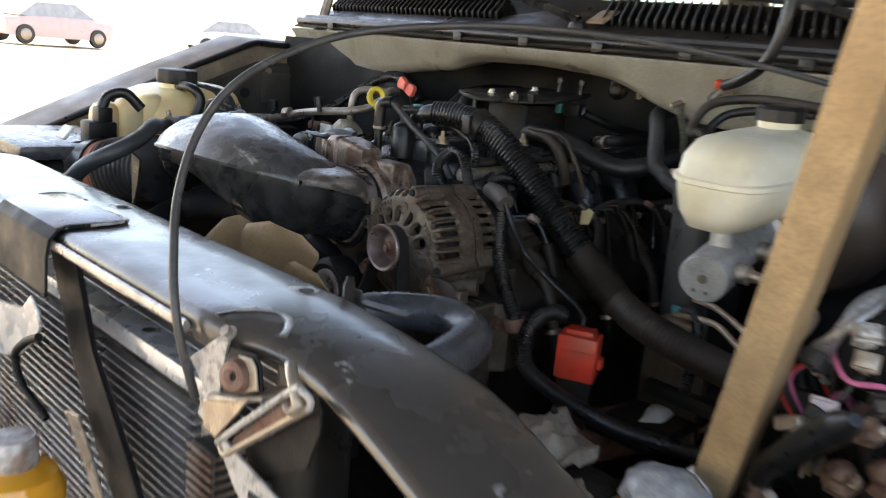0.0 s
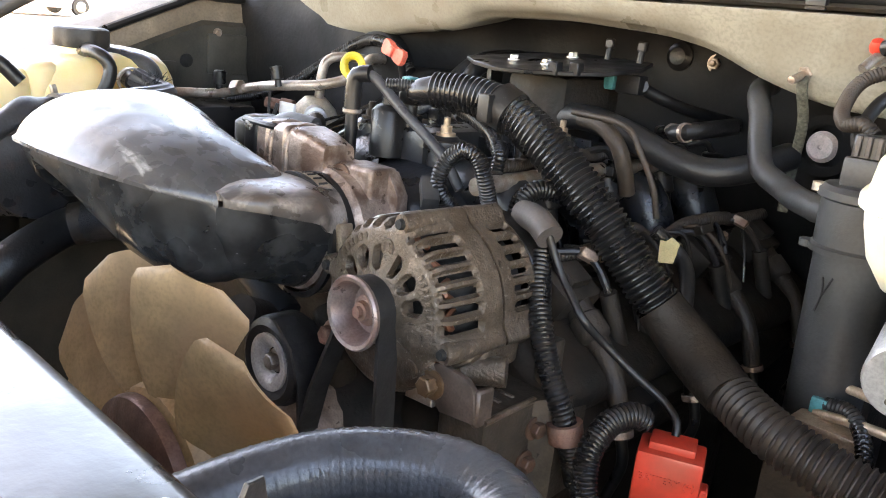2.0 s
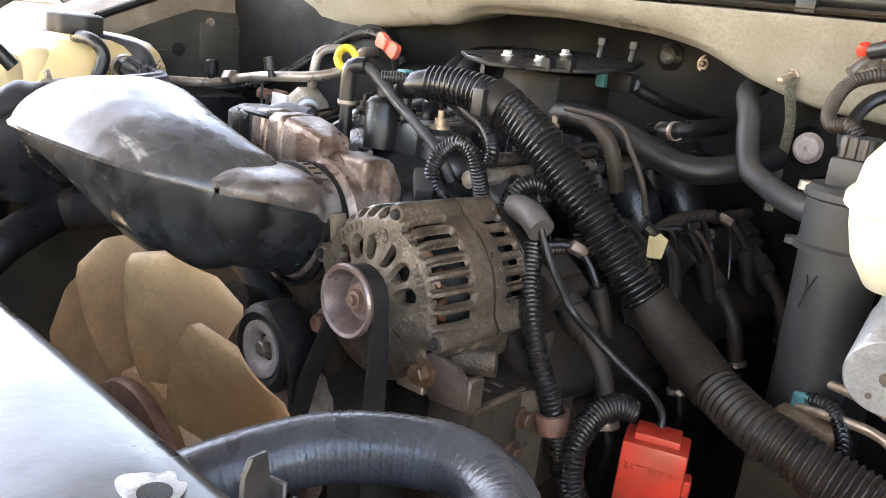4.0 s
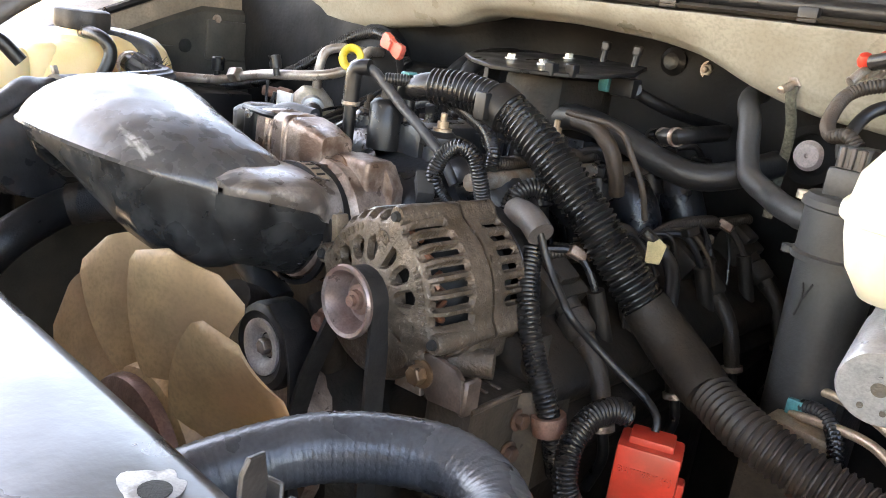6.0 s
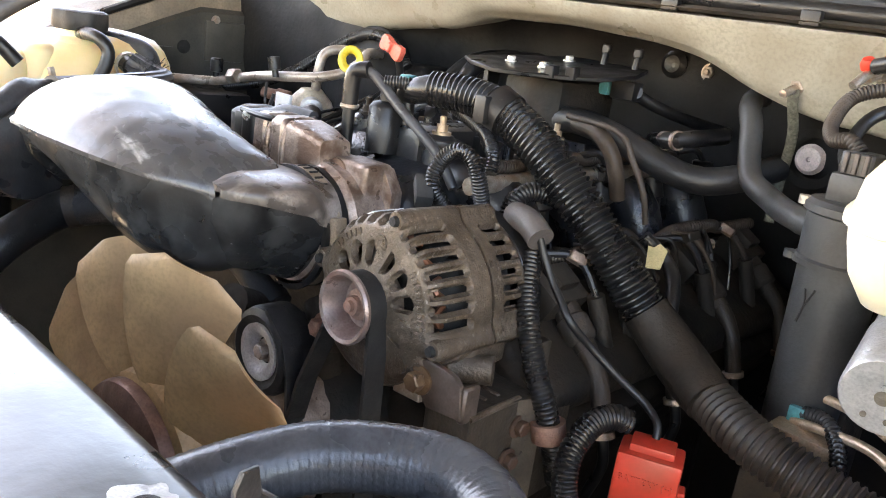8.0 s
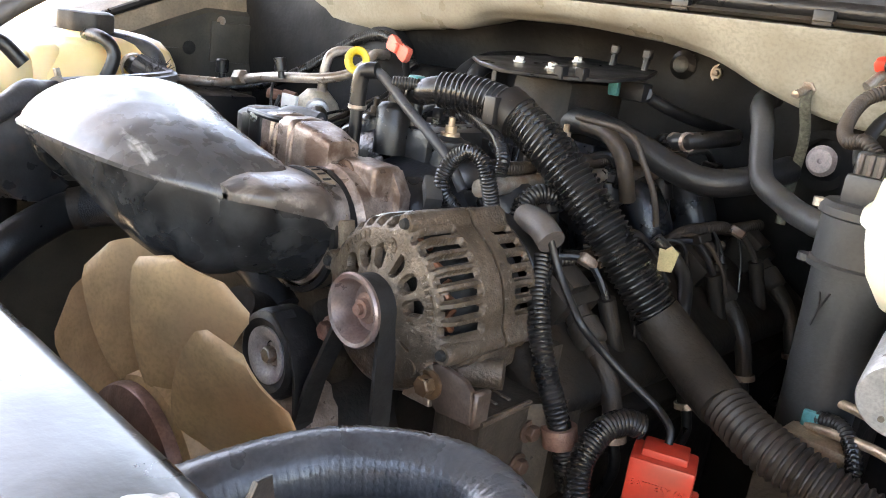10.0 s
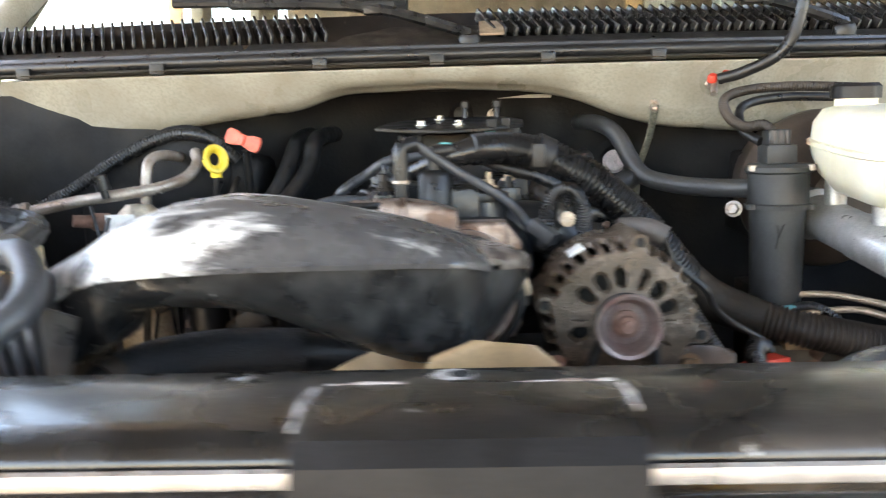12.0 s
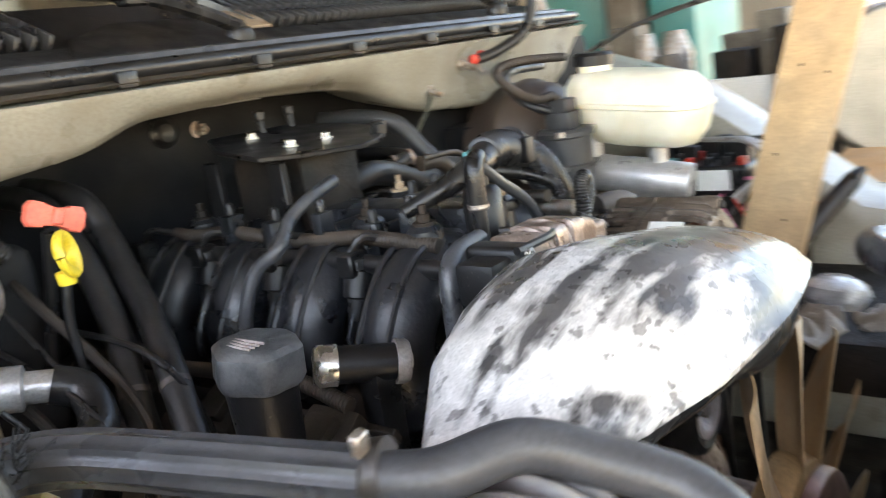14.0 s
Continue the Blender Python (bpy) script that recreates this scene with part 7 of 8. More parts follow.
def canister():
    c = Vector((0.392, 0.592, 0.0))
    th = thing("vapour_canister", (c.x, c.y, 0.84), "grey plastic cylindrical canister with a wiring plug on top", "canister")
    part("cylinder", lathe(B(), [(0, 0.80), (0.027, 0.80), (0.029, 0.81), (0.0335, 1.005), (0, 1.005)], c, (0, 0, 1), 36), GREY, th)
    part("mark", tube(B(), [(c.x - 0.012, c.y - 0.0328, 0.985), (c.x - 0.010, c.y - 0.0328, 0.972), (c.x - 0.013, c.y - 0.0325, 0.956)], 0.0008, 6), FIN, th, "dark pen mark")
    part("mark", tube(B(), [(c.x - 0.004, c.y - 0.0334, 0.986), (c.x - 0.007, c.y - 0.0332, 0.978), (c.x - 0.010, c.y - 0.0328, 0.970)], 0.0008, 6), FIN, th, "dark pen mark")
    up = part("head", lathe(B(), [(0, 1.003), (0.039, 1.003), (0.0395, 1.008), (0.036, 1.010), (0.0365, 1.046), (0.040, 1.048), (0.040, 1.054), (0.036, 1.058), (0, 1.060)], c, (0, 0, 1), 36), GREY, th)
    for a in (200, 320, 80):
        p = c + Vector((0.039 * math.cos(radians(a)), 0.039 * math.sin(radians(a)), 1.006))
        part("ear", lathe(B(), [(0, -0.003), (0.007, -0.003), (0.007, 0.003), (0, 0.003)], p, (0, 0, 1), 14), GREY, up)
        p.z = 1.054
        part("screw", lathe(B(), [(0, -0.004), (0.006, -0.004), (0.006, 0.003), (0, 0.004)], p, (0, 0, 1), 12), STEEL, up)
    part("valve", box(B(), (c.x - 0.022, c.y - 0.020, 1.056), (c.x + 0.016, c.y + 0.018, 1.082), 0.005, 2), GREY, th)
    plug = part("plug", box(B(), (c.x - 0.018, c.y - 0.016, 1.080), (c.x + 0.008, c.y + 0.012, 1.100), 0.002, 1), GREY, th)
    for k in range(3):
        part("plug_rib", box(B(), (c.x - 0.015 + 0.008 * k, c.y - 0.019, 1.082), (c.x - 0.011 + 0.008 * k, c.y - 0.015, 1.099), 0.0008, 1), BOOT, plug)
    part("inlet", tube(B(), [(c.x - 0.030, c.y + 0.012, 1.028), (c.x - 0.052, c.y + 0.030, 1.026)], 0.011, 14), GREY, th)
    hose("canister_cable", [(0.384, 0.592, 1.098), (0.372, 0.595, 1.106), (0.355, 0.605, 1.104), (0.342, 0.630, 1.116), (0.345, 0.66, 1.140), (0.38, 0.675, 1.152), (0.44, 0.67, 1.155), (0.53, 0.66, 1.150)], 0.0058, CONDUIT_DUSTY, "dusty corrugated cable from the canister plug", "conduit", ridge=0.0009, pitch=0.0034)
    hose("canister_cable", [(0.372, 0.600, 1.085), (0.36, 0.63, 1.10), (0.37, 0.665, 1.13), (0.43, 0.69, 1.142), (0.53, 0.70, 1.14)], 0.006, RUBBER_DARK, "dark cable above the brake booster", "cable")
    solid("canister_bracket", box(B(), (c.x - 0.02, c.y + 0.030, 0.74), (c.x + 0.03, c.y + 0.10, 0.90), 0.004), GRIME, "dark bracket behind the grey canister", "bracket")
    return th


canister()


def red_box():
    th = thing("battery_terminal_box", (0.335, 0.445, 0.78), "red plastic remote battery terminal box with embossed lettering", "terminal box")
    m = Matrix.Translation((0.337, 0.443, 0.0)) @ Matrix.Rotation(radians(24), 4, "Z")
    part("cover", box(B(), (-0.026, -0.014, 0.788), (0.026, 0.024, 0.847), 0.004, 2, m), RED, th)
    part("lid_step", box(B(), (-0.018, -0.006, 0.845), (0.018, 0.020, 0.853), 0.002, 2, m), RED, th)
    part("hinge_tab", box(B(), (0.025, -0.004, 0.806), (0.032, 0.012, 0.821), 0.0015, 1, m), RED, th)
    txt = bpy.data.curves.new("embossed_text", "FONT")
    txt.body, txt.size, txt.extrude, txt.align_x = "BATTERY (+)", 0.0078, 0.0010, "CENTER"
    tmp = bpy.data.objects.new("tmp_text", txt)
    scene.collection.objects.link(tmp)
    me = bpy.data.meshes.new_from_object(tmp.evaluated_get(bpy.context.evaluated_depsgraph_get()))
    bpy.data.objects.remove(tmp)
    bm = B()
    bm.from_mesh(me)
    bmesh.ops.transform(bm, matrix=m @ Matrix.Translation((0, -0.0142, 0.824)) @ Matrix.Rotation(radians(90), 4, "X"), verts=bm.verts)
    part("lettering", bm, RED, th, "embossed words on the red cover", smooth=0)
    part("stand", box(B(), (-0.022, -0.008, 0.60), (0.022, 0.020, 0.789), 0.004, 2, m), GRIME, th, "dark bracket under the box")
    return th


red_box()


def dipsticks():
    th = thing("transmission_dipstick", (-0.30, 0.70, 0.90), "faded red transmission dipstick handle on a dark tube", "dipstick")
    part("tube", tube(B(), [(-0.297, 0.700, 1.090), (-0.30, 0.72, 1.03), (-0.31, 0.76, 0.90)], 0.0055, 10), RUBBER_DARK, th)
    out = [(-0.003, 0.0055), (-0.010, 0.0105), (-0.021, 0.0110), (-0.0245, 0.006), (-0.0245, -0.006), (-0.021, -0.0110), (-0.010, -0.0105), (-0.003, -0.0055), (0.003, -0.0055), (0.010, -0.0105), (0.021, -0.0110), (0.0245, -0.006), (0.0245, 0.006), (0.021, 0.0110), (0.010, 0.0105), (0.003, 0.0055)]
    u = Vector((0.93, -0.05, -0.36)).normalized()
    w = Vector((-0.30, -0.90, 0.15))
    w = (w - u * w.dot(u)).normalized()
    face = Matrix.Translation((-0.296, 0.690, 1.103)) @ Matrix((u, w.cross(u), w)).transposed().to_4x4()
    part("grip_ridge", box(B(), (-0.004, -0.007, 0.009), (0.004, 0.007, 0.015), 0.0015, 1, face), ORANGE_RED, th)
    part("handle", prism(B(), out, 0.010, face, 0.002), ORANGE_RED, th, "faded red bow-tie handle")
    th = thing("oil_dipstick", (-0.32, 0.64, 0.85), "yellow ring-handled oil dipstick", "dipstick")
    part("tube", tube(B(), [(-0.322, 0.640, 1.062), (-0.325, 0.645, 1.00), (-0.31, 0.64, 0.85)], 0.0042, 10), RUBBER_DARK, th)
    u, v, _ = axes((0.66, -0.70, 0.15))
    ring = [tuple(Vector((-0.321, 0.632, 1.080)) + u * (0.0125 * math.cos(a)) + v * (0.0140 * math.sin(a))) for a in [2 * math.pi * k / 28 for k in range(29)]]
    part("ring_handle", tube(B(), ring, 0.0040, 10, straight=True, caps=False, flat=1.6), YELLOW, th, "yellow plastic ring")
    part("collar", lathe(B(), [(0, 0), (0.007, 0), (0.008, 0.010), (0, 0.012)], (-0.322, 0.638, 1.056), (0, 0, 1), 14), YELLOW, th)
    return th


dipsticks()


CAP = mat("scuffed_cap", (0.055, 0.058, 0.062), 0.45, vary=0.3, scale=60, tint=(0.16, 0.16, 0.16), tint_amount=0.6, tint_scale=40, bump=0.3)


def oil_filler():
    th = thing("oil_filler", (-0.29, 0.468, 0.86), "black oil filler neck with a scuffed screw cap", "oil filler")
    part("neck", lathe(B(), [(0, 0.86), (0.020, 0.86), (0.023, 0.93), (0.026, 0.985), (0, 0.985)], (-0.290, 0.468, 0), (0, 0, 1), 26), PLASTIC, th)
    part("cap", lathe(B(), [(0, 0.030), (0.026, 0.030), (0.031, 0.026), (0.032, 0.006), (0.029, 0.0), (0, 0)], (-0.290, 0.468, 0.984), (0.05, -0.1, 1), 40, squash=lambda a, h: 1 + 0.05 * math.cos(6 * a)), CAP, th, "scuffed grey-black screw cap")
    for k in range(4):
        part("cap_bar", box(B(), (-0.306 + 0.004 * k, 0.452, 1.0140), (-0.304 + 0.004 * k, 0.484, 1.0158), 0.0004, 1), SCRAPED, th)
    return th


oil_filler()


DULL_PIPE = mat("dull_pipe", (0.42, 0.37, 0.33), 0.36, 0.5, vary=0.25, scale=60, tint=(0.17, 0.105, 0.07), tint_amount=0.6, tint_scale=34, bump=0.15)
CAN = mat("accumulator_can", (0.64, 0.57, 0.46), 0.4, 0.3, vary=0.3, scale=40, tint=(0.20, 0.13, 0.07), tint_amount=0.7, tint_scale=18, bump=0.3)


def accumulator():
    th = thing("ac_accumulator", (-0.43, 0.66, 0.86), "silver air-conditioning accumulator can with pipe fittings", "accumulator")
    part("can", lathe(B(), [(0, 0.66), (0.040, 0.66), (0.042, 0.68), (0.040, 0.985), (0.032, 1.005), (0.016, 1.022), (0, 1.022)], (-0.435, 0.655, 0), (0, 0, 1), 32), CAN, th)
    part("white_label", box(B(), (-0.462, 0.609, 0.966), (-0.425, 0.614, 1.012), 0.001), WHITE, th, "scuffed white label")
    part("pipe_up", tube(B(), [(-0.425, 0.655, 1.02), (-0.422, 0.655, 1.055), (-0.419, 0.662, 1.078), (-0.410, 0.685, 1.086), (-0.402, 0.735, 1.082)], 0.0072, 14), DULL_PIPE, th)
    part("liquid_line", tube(B(), [(-0.74, 0.45, 0.985), (-0.66, 0.52, 1.000), (-0.60, 0.585, 1.006), (-0.56, 0.606, 1.018), (-0.50, 0.612, 1.030), (-0.44, 0.616, 1.038), (-0.395, 0.636, 1.045), (-0.370, 0.660, 1.056), (-0.362, 0.686, 1.074), (-0.370, 0.705, 1.087), (-0.378, 0.740, 1.086)], 0.0075, 14), DULL_PIPE, th, "dull aluminium refrigerant line")
    part("line_nut", lathe(B(), [(0, -0.010), (0.011, -0.010), (0.013, -0.006), (0.013, 0.006), (0.011, 0.010), (0, 0.010)], (-0.565, 0.600, 1.019), (1, 0.1, 0.2), 6), STEEL, th)
    part("service_port", lathe(B(), [(0, 0), (0.006, 0), (0.006, 0.012), (0.010, 0.013), (0.010, 0.032), (0.008, 0.034), (0, 0.034)], (-0.600, 0.588, 1.008), (0, 0, 1), 18), PLASTIC, th, "black service port cap")
    part("service_port", lathe(B(), [(0, 0), (0.005, 0), (0.005, 0.010), (0.009, 0.011), (0.009, 0.030), (0, 0.031)], (-0.455, 0.602, 1.034), (-0.2, -0.1, 1), 18), PLASTIC, th, "black service port cap")
    part("side_fitting", lathe(B(), [(0, 0), (0.015, 0), (0.017, 0.005), (0.017, 0.020), (0.012, 0.022), (0.012, 0.045), (0, 0.045)], (-0.400, 0.630, 1.000), (0.8, -0.5, -0.15), 20), MASTER, th)
    part("suction_hose", tube(B(), [(-0.368, 0.608, 0.995), (-0.352, 0.595, 0.985), (-0.360, 0.570, 0.965), (-0.40, 0.54, 0.95), (-0.44, 0.50, 0.92), (-0.45, 0.46, 0.86)], 0.0145, 14), RUBBER_DARK, th)
    part("switch", lathe(B(), [(0, 0), (0.012, 0), (0.012, 0.02), (0.009, 0.022), (0.008, 0.045), (0, 0.046)], (-0.470, 0.640, 1.000), (-0.8, -0.5, 0.1), 14), RUSTY, th, "brown pressure switch")
    disc = thing("heater_box", (-0.41, 0.78, 0.95), "dark heater housing on the firewall with round outlet", "heater box")
    part("housing", box(B(), (-0.56, 0.745, 0.90), (-0.29, 0.86, 1.08), 0.02, 3), MATTING, disc)
    part("round_cover", lathe(B(), [(0, -0.006), (0.060, -0.006), (0.068, 0.0), (0.068, 0.02), (0, 0.02)], (-0.40, 0.742, 1.060), (0, 1, 0), 36), MATTING, disc)
    hose("heater_loom", [(-0.74, 0.655, 0.975), (-0.64, 0.690, 1.000), (-0.56, 0.712, 1.035), (-0.495, 0.730, 1.078), (-0.44, 0.735, 1.105), (-0.395, 0.735, 1.114), (-0.35, 0.735, 1.104), (-0.32, 0.74, 1.075)], 0.0080, CONDUIT, "black corrugated loom over the heater housing", "conduit", ridge=0.0013, pitch=0.0045)
    return th


accumulator()


def accumulator_wiring():
    """Wires, plugs and a clamp that crowd round the accumulator can."""
    rnd = random.Random(71)
    th = thing("wiring_tangle", (-0.40, 0.60, 0.90), "dusty black wires and plugs round the accumulator can", "wiring")
    for k in range(9):
        x = -0.475 + 0.022 * k
        a = Vector((x, 0.735, 1.02 + rnd.uniform(-0.03, 0.03)))
        b = Vector((x + rnd.uniform(-0.01, 0.02), 0.60 + rnd.uniform(-0.03, 0.0), 0.975 + rnd.uniform(-0.03, 0.02)))
        c = b + Vector((rnd.uniform(-0.02, 0.02), -0.03, -0.06))
        d = c + Vector((rnd.uniform(-0.02, 0.02), rnd.uniform(-0.01, 0.03), -0.10))
        if abs(b.x + 0.435) < 0.05:
            a.y, b.y, c.y = 0.600, 0.594, 0.590
            a.z = b.z + 0.03
        wire = part("wire", tube(B(), [a, b, c, d], rnd.choice((0.0022, 0.003, 0.0045)), 8), rnd.choice((RUBBER_DARK, COIL, CONDUIT)), th)
        if k % 2:
            part("plug", box(B(), (-0.010, -0.008, -0.016), (0.010, 0.008, 0.016), 0.003, 2, Matrix.Translation(c) @ Euler((rnd.uniform(-0.5, 0.5), rnd.uniform(-0.4, 0.4), rnd.uniform(0, 3))).to_matrix().to_4x4()), rnd.choice((PLASTIC, COIL)), wire)
    clamp = part("can_clamp", lathe(B(), [(0.0405, 0.925), (0.0435, 0.925), (0.0440, 0.928), (0.0440, 0.942), (0.0435, 0.945), (0.0405, 0.945)], (-0.435, 0.655, 0), (0, 0, 1), 32), STEEL, th, "steel clamp band")
    part("bolt", hexhead(B(), (-0.405, 0.622, 0.935), (0.5, -0.85, 0.1), 0.006, 0.008), STEEL, clamp)
    return th


accumulator_wiring()


def purge_valve():
    th = thing("vacuum_valve", (-0.235, 0.44, 0.92), "small cylindrical valve with bright end caps", "valve")
    a, d = Vector((-0.218, 0.470, 0.966)), Vector((0.75, -0.60, -0.16)).normalized()
    part("body", lathe(B(), [(0, 0), (0.015, 0), (0.015, 0.05), (0, 0.05)], a, d, 24), PLASTIC, th)
    part("end_cap", lathe(B(), [(0, -0.016), (0.014, -0.016), (0.0165, -0.012), (0.0165, 0.002), (0, 0.002)], a, d, 24), ZINC, th)
    part("end_cap", lathe(B(), [(0, -0.002), (0.018, -0.002), (0.018, 0.006), (0.016, 0.009), (0.006, 0.009), (0.006, 0.012), (0, 0.012)], a + d * 0.05, d, 24), MASTER, th)
    part("support", box(B(), (-0.205, 0.440, 0.86), (-0.178, 0.460, 0.955), 0.003), PLASTIC, th)
    return th


purge_valve()


def small_fittings():
    for x, y, z in ((0.268, 0.7225, 1.140), (0.344, 0.715, 1.165)):
        th = thing("cowl_stud", (x, y, z), "steel stud and nut through the beige cowl face", "stud", "cowl studs")
        part("stud_nut", hexhead(B(), (x, y + 0.006, z), (-0.15, -1, -0.35), 0.0085, 0.008, True, 0.020), STEEL, th)
    th = thing("washer_nozzle_cap", (0.347, 0.69, 1.162), "small red twin cap on the washer line", "cap")
    for dx in (-0.008, 0.010):
        part("lobe", lathe(B(), [(0, 0), (0.0065, 0.001), (0.0072, 0.006), (0.005, 0.011), (0, 0.012)], (0.346 + dx, 0.694, 1.166 + dx * 0.2), (0, -0.5, 0.85), 14), RED, th)
    part("stem", tube(B(), [(0.342, 0.712, 1.163), (0.340, 0.690, 1.160), (0.335, 0.675, 1.148)], 0.0045, 10), STEEL, th)
    solid("firewall_plug", lathe(B(), [(0, 0), (0.016, 0), (0.0185, 0.004), (0.014, 0.010), (0.003, 0.011), (0.002, 0.008), (0, 0.008)], (0.241, 0.884, 1.055), (0, -1, 0), 26), PINK, "faded pink round plug in the firewall", "plug")
    solid("plug_ring", lathe(B(), [(0.024, 0), (0.034, 0), (0.036, 0.008), (0.026, 0.010)], (0.243, 0.886, 1.056), (0, -1, 0), 26), MATTING, "dark ring round the firewall plug", "ring")
    solid("firewall_bolt", hexhead(B(), (0.055, 0.951, 1.133), (0, -1, 0), 0.0085, 0.007, True, 0.006), STEEL, "bright bolt through the dark matting", "bolt")
    solid("firewall_grommet", lathe(B(), [(0, 0), (0.018, 0), (0.020, 0.006), (0.012, 0.012), (0, 0.008)], (0.000, 0.954, 1.137), (0, -1, 0), 20), RUBBER_DARK, "round rubber grommet in the firewall", "grommet")
    solid("canister_bolt", hexhead(B(), (0.352, 0.635, 0.999), (-0.5, -0.85, 0.1), 0.0075, 0.006), STEEL, "bright bolt head beside the grey canister", "bolt")
    # brake lines low on the driver's side
    hose("brake_line", [(0.396, 0.565, 0.874), (0.396, 0.570, 0.890), (0.410, 0.575, 0.896), (0.45, 0.560, 0.898), (0.49, 0.54, 0.892), (0.53, 0.52, 0.885), (0.56, 0.52, 0.900), (0.575, 0.53, 0.935), (0.54, 0.55, 0.975)], 0.0042, BRASS, "bent brake line below the master cylinder", "pipe")
    hose("brake_line", [(0.398, 0.560, 0.872), (0.43, 0.548, 0.880), (0.47, 0.535, 0.884), (0.52, 0.505, 0.876), (0.565, 0.505, 0.892), (0.585, 0.52, 0.935), (0.55, 0.48, 0.965)], 0.0042, BRASS, "bent brake line below the master cylinder", "pipe")
    hose("brake_sensor_lead", [(0.400, 0.566, 0.880), (0.425, 0.556, 0.884), (0.445, 0.535, 0.872), (0.455, 0.515, 0.845), (0.46, 0.50, 0.80)], 0.006, CONDUIT, "corrugated sensor lead by the brake valve", "conduit", ridge=0.001, pitch=0.004)
    th = thing("brake_valve", (0.42, 0.56, 0.78), "brass brake proportioning valve with a teal plug", "valve")
    part("body", box(B(), (0.385, 0.535, 0.835), (0.44, 0.575, 0.872), 0.005), BRASS, th)
    part("plug", box(B(), (0.392, 0.558, 0.868), (0.408, 0.574, 0.886), 0.003), TEAL, th, "teal plug")
    part("bracket", box(B(), (0.37, 0.545, 0.70), (0.46, 0.56, 0.84), 0.003), RUSTY_HOSE, th)
    solid("yellow_tag", prism(B(), [(-0.008, -0.012), (0.006, -0.014), (0.010, 0.006), (0.002, 0.014), (-0.003, 0.010), (-0.009, 0.012)], 0.001, Matrix.Translation((0.246, 0.552, 0.972)) @ Matrix.Rotation(radians(50), 4, "X") @ Matrix.Rotation(radians(20), 4, "Z"), 0), mat("aged_paper", (0.55, 0.46, 0.24), 0.7, vary=0.2, scale=90), "torn pale yellow paper tag on a harness", "tag")
    hose("harness_branch", [(0.225, 0.56, 0.985), (0.245, 0.575, 0.965), (0.262, 0.565, 0.950), (0.275, 0.545, 0.925), (0.268, 0.55, 0.905)], 0.007, RUBBER_DARK, "dark harness branch under the loom", "cable")


small_fittings()
solid("foam_strip", prism(B(), [(0.060, 1.160), (0.110, 1.165), (0.155, 1.165), (0.200, 1.152), (0.232, 1.144), (0.190, 1.152), (0.150, 1.159), (0.100, 1.160)], 0.006, Matrix.Translation((0, 0.93, 0)) @ Matrix.Rotation(radians(90), 4, "X")), WHITE, "pale foam strip showing under the cowl edge", "strip")


def fuse_box():
    th = thing("fuse_box", (0.70, 0.50, 0.755), "open black fuse box with coloured fuses, relays and a paper label", "fuse box")
    part("tray", box(B(), (0.640, 0.425, 0.900), (0.775, 0.600, 0.950), 0.008, 3), PLASTIC, th)
    part("stand", box(B(), (0.665, 0.45, 0.755), (0.765, 0.58, 0.902), 0.008, 2), GRIME, th)
    rnd = random.Random(3)
    for i in range(5):
        for j in range(6):
            m = rnd.choice([RED, RED, TEAL, YELLOW, PLASTIC, WHITE])
            x, y = 0.646 + 0.026 * i, 0.432 + 0.028 * j
            h = 0.011 if i == 0 else rnd.choice((0.012, 0.026, 0.030))
            part("fuse" if h < 0.02 else "relay", box(B(), (x, y, 0.949), (x + 0.019, y + (0.009 if h < 0.02 else 0.024), 0.951 + h), 0.0015, 1), m if h < 0.02 else PLASTIC, th)
    part("paper_label", box(B(), (0.637, 0.452, 0.912), (0.640, 0.505, 0.944)), WHITE, th, "white paper label")
    for k, m in enumerate((RED, MAGENTA, RUBBER_DARK, RUBBER_DARK, RED)):
        part("wire", tube(B(), [(0.642, 0.44 + 0.026 * k, 0.905), (0.615, 0.44 + 0.026 * k, 0.905 - 0.004 * k), (0.600, 0.42 + 0.026 * k, 0.88), (0.64, 0.42 + 0.02 * k, 0.83)], 0.0022, 6), m, th)
    return th


fuse_box()


def plug(parent, to, direction, size, material, label="", wire=None, tail=None):
    """Ribbed wiring plug with a lead that hangs from it."""
    m = turned(to, direction, 0.4)
    w, h, d = size
    body = part("plug", box(B(), (-w / 2, -h / 2, 0), (w / 2, h / 2, d), 0.0022, 2, m), material, parent, label)
    part("collar", box(B(), (-w * 0.62, -h * 0.62, d * 0.55), (w * 0.62, h * 0.62, d * 0.72), 0.0012, 1, m), material, body)
    part("lock_tab", box(B(), (-w * 0.2, h * 0.45, d * 0.1), (w * 0.2, h * 0.68, d * 0.6), 0.0008, 1, m), material, body)
    if tail:
        part("lead", tube(B(), [to] + tail, 0.0038, 8), wire, body)


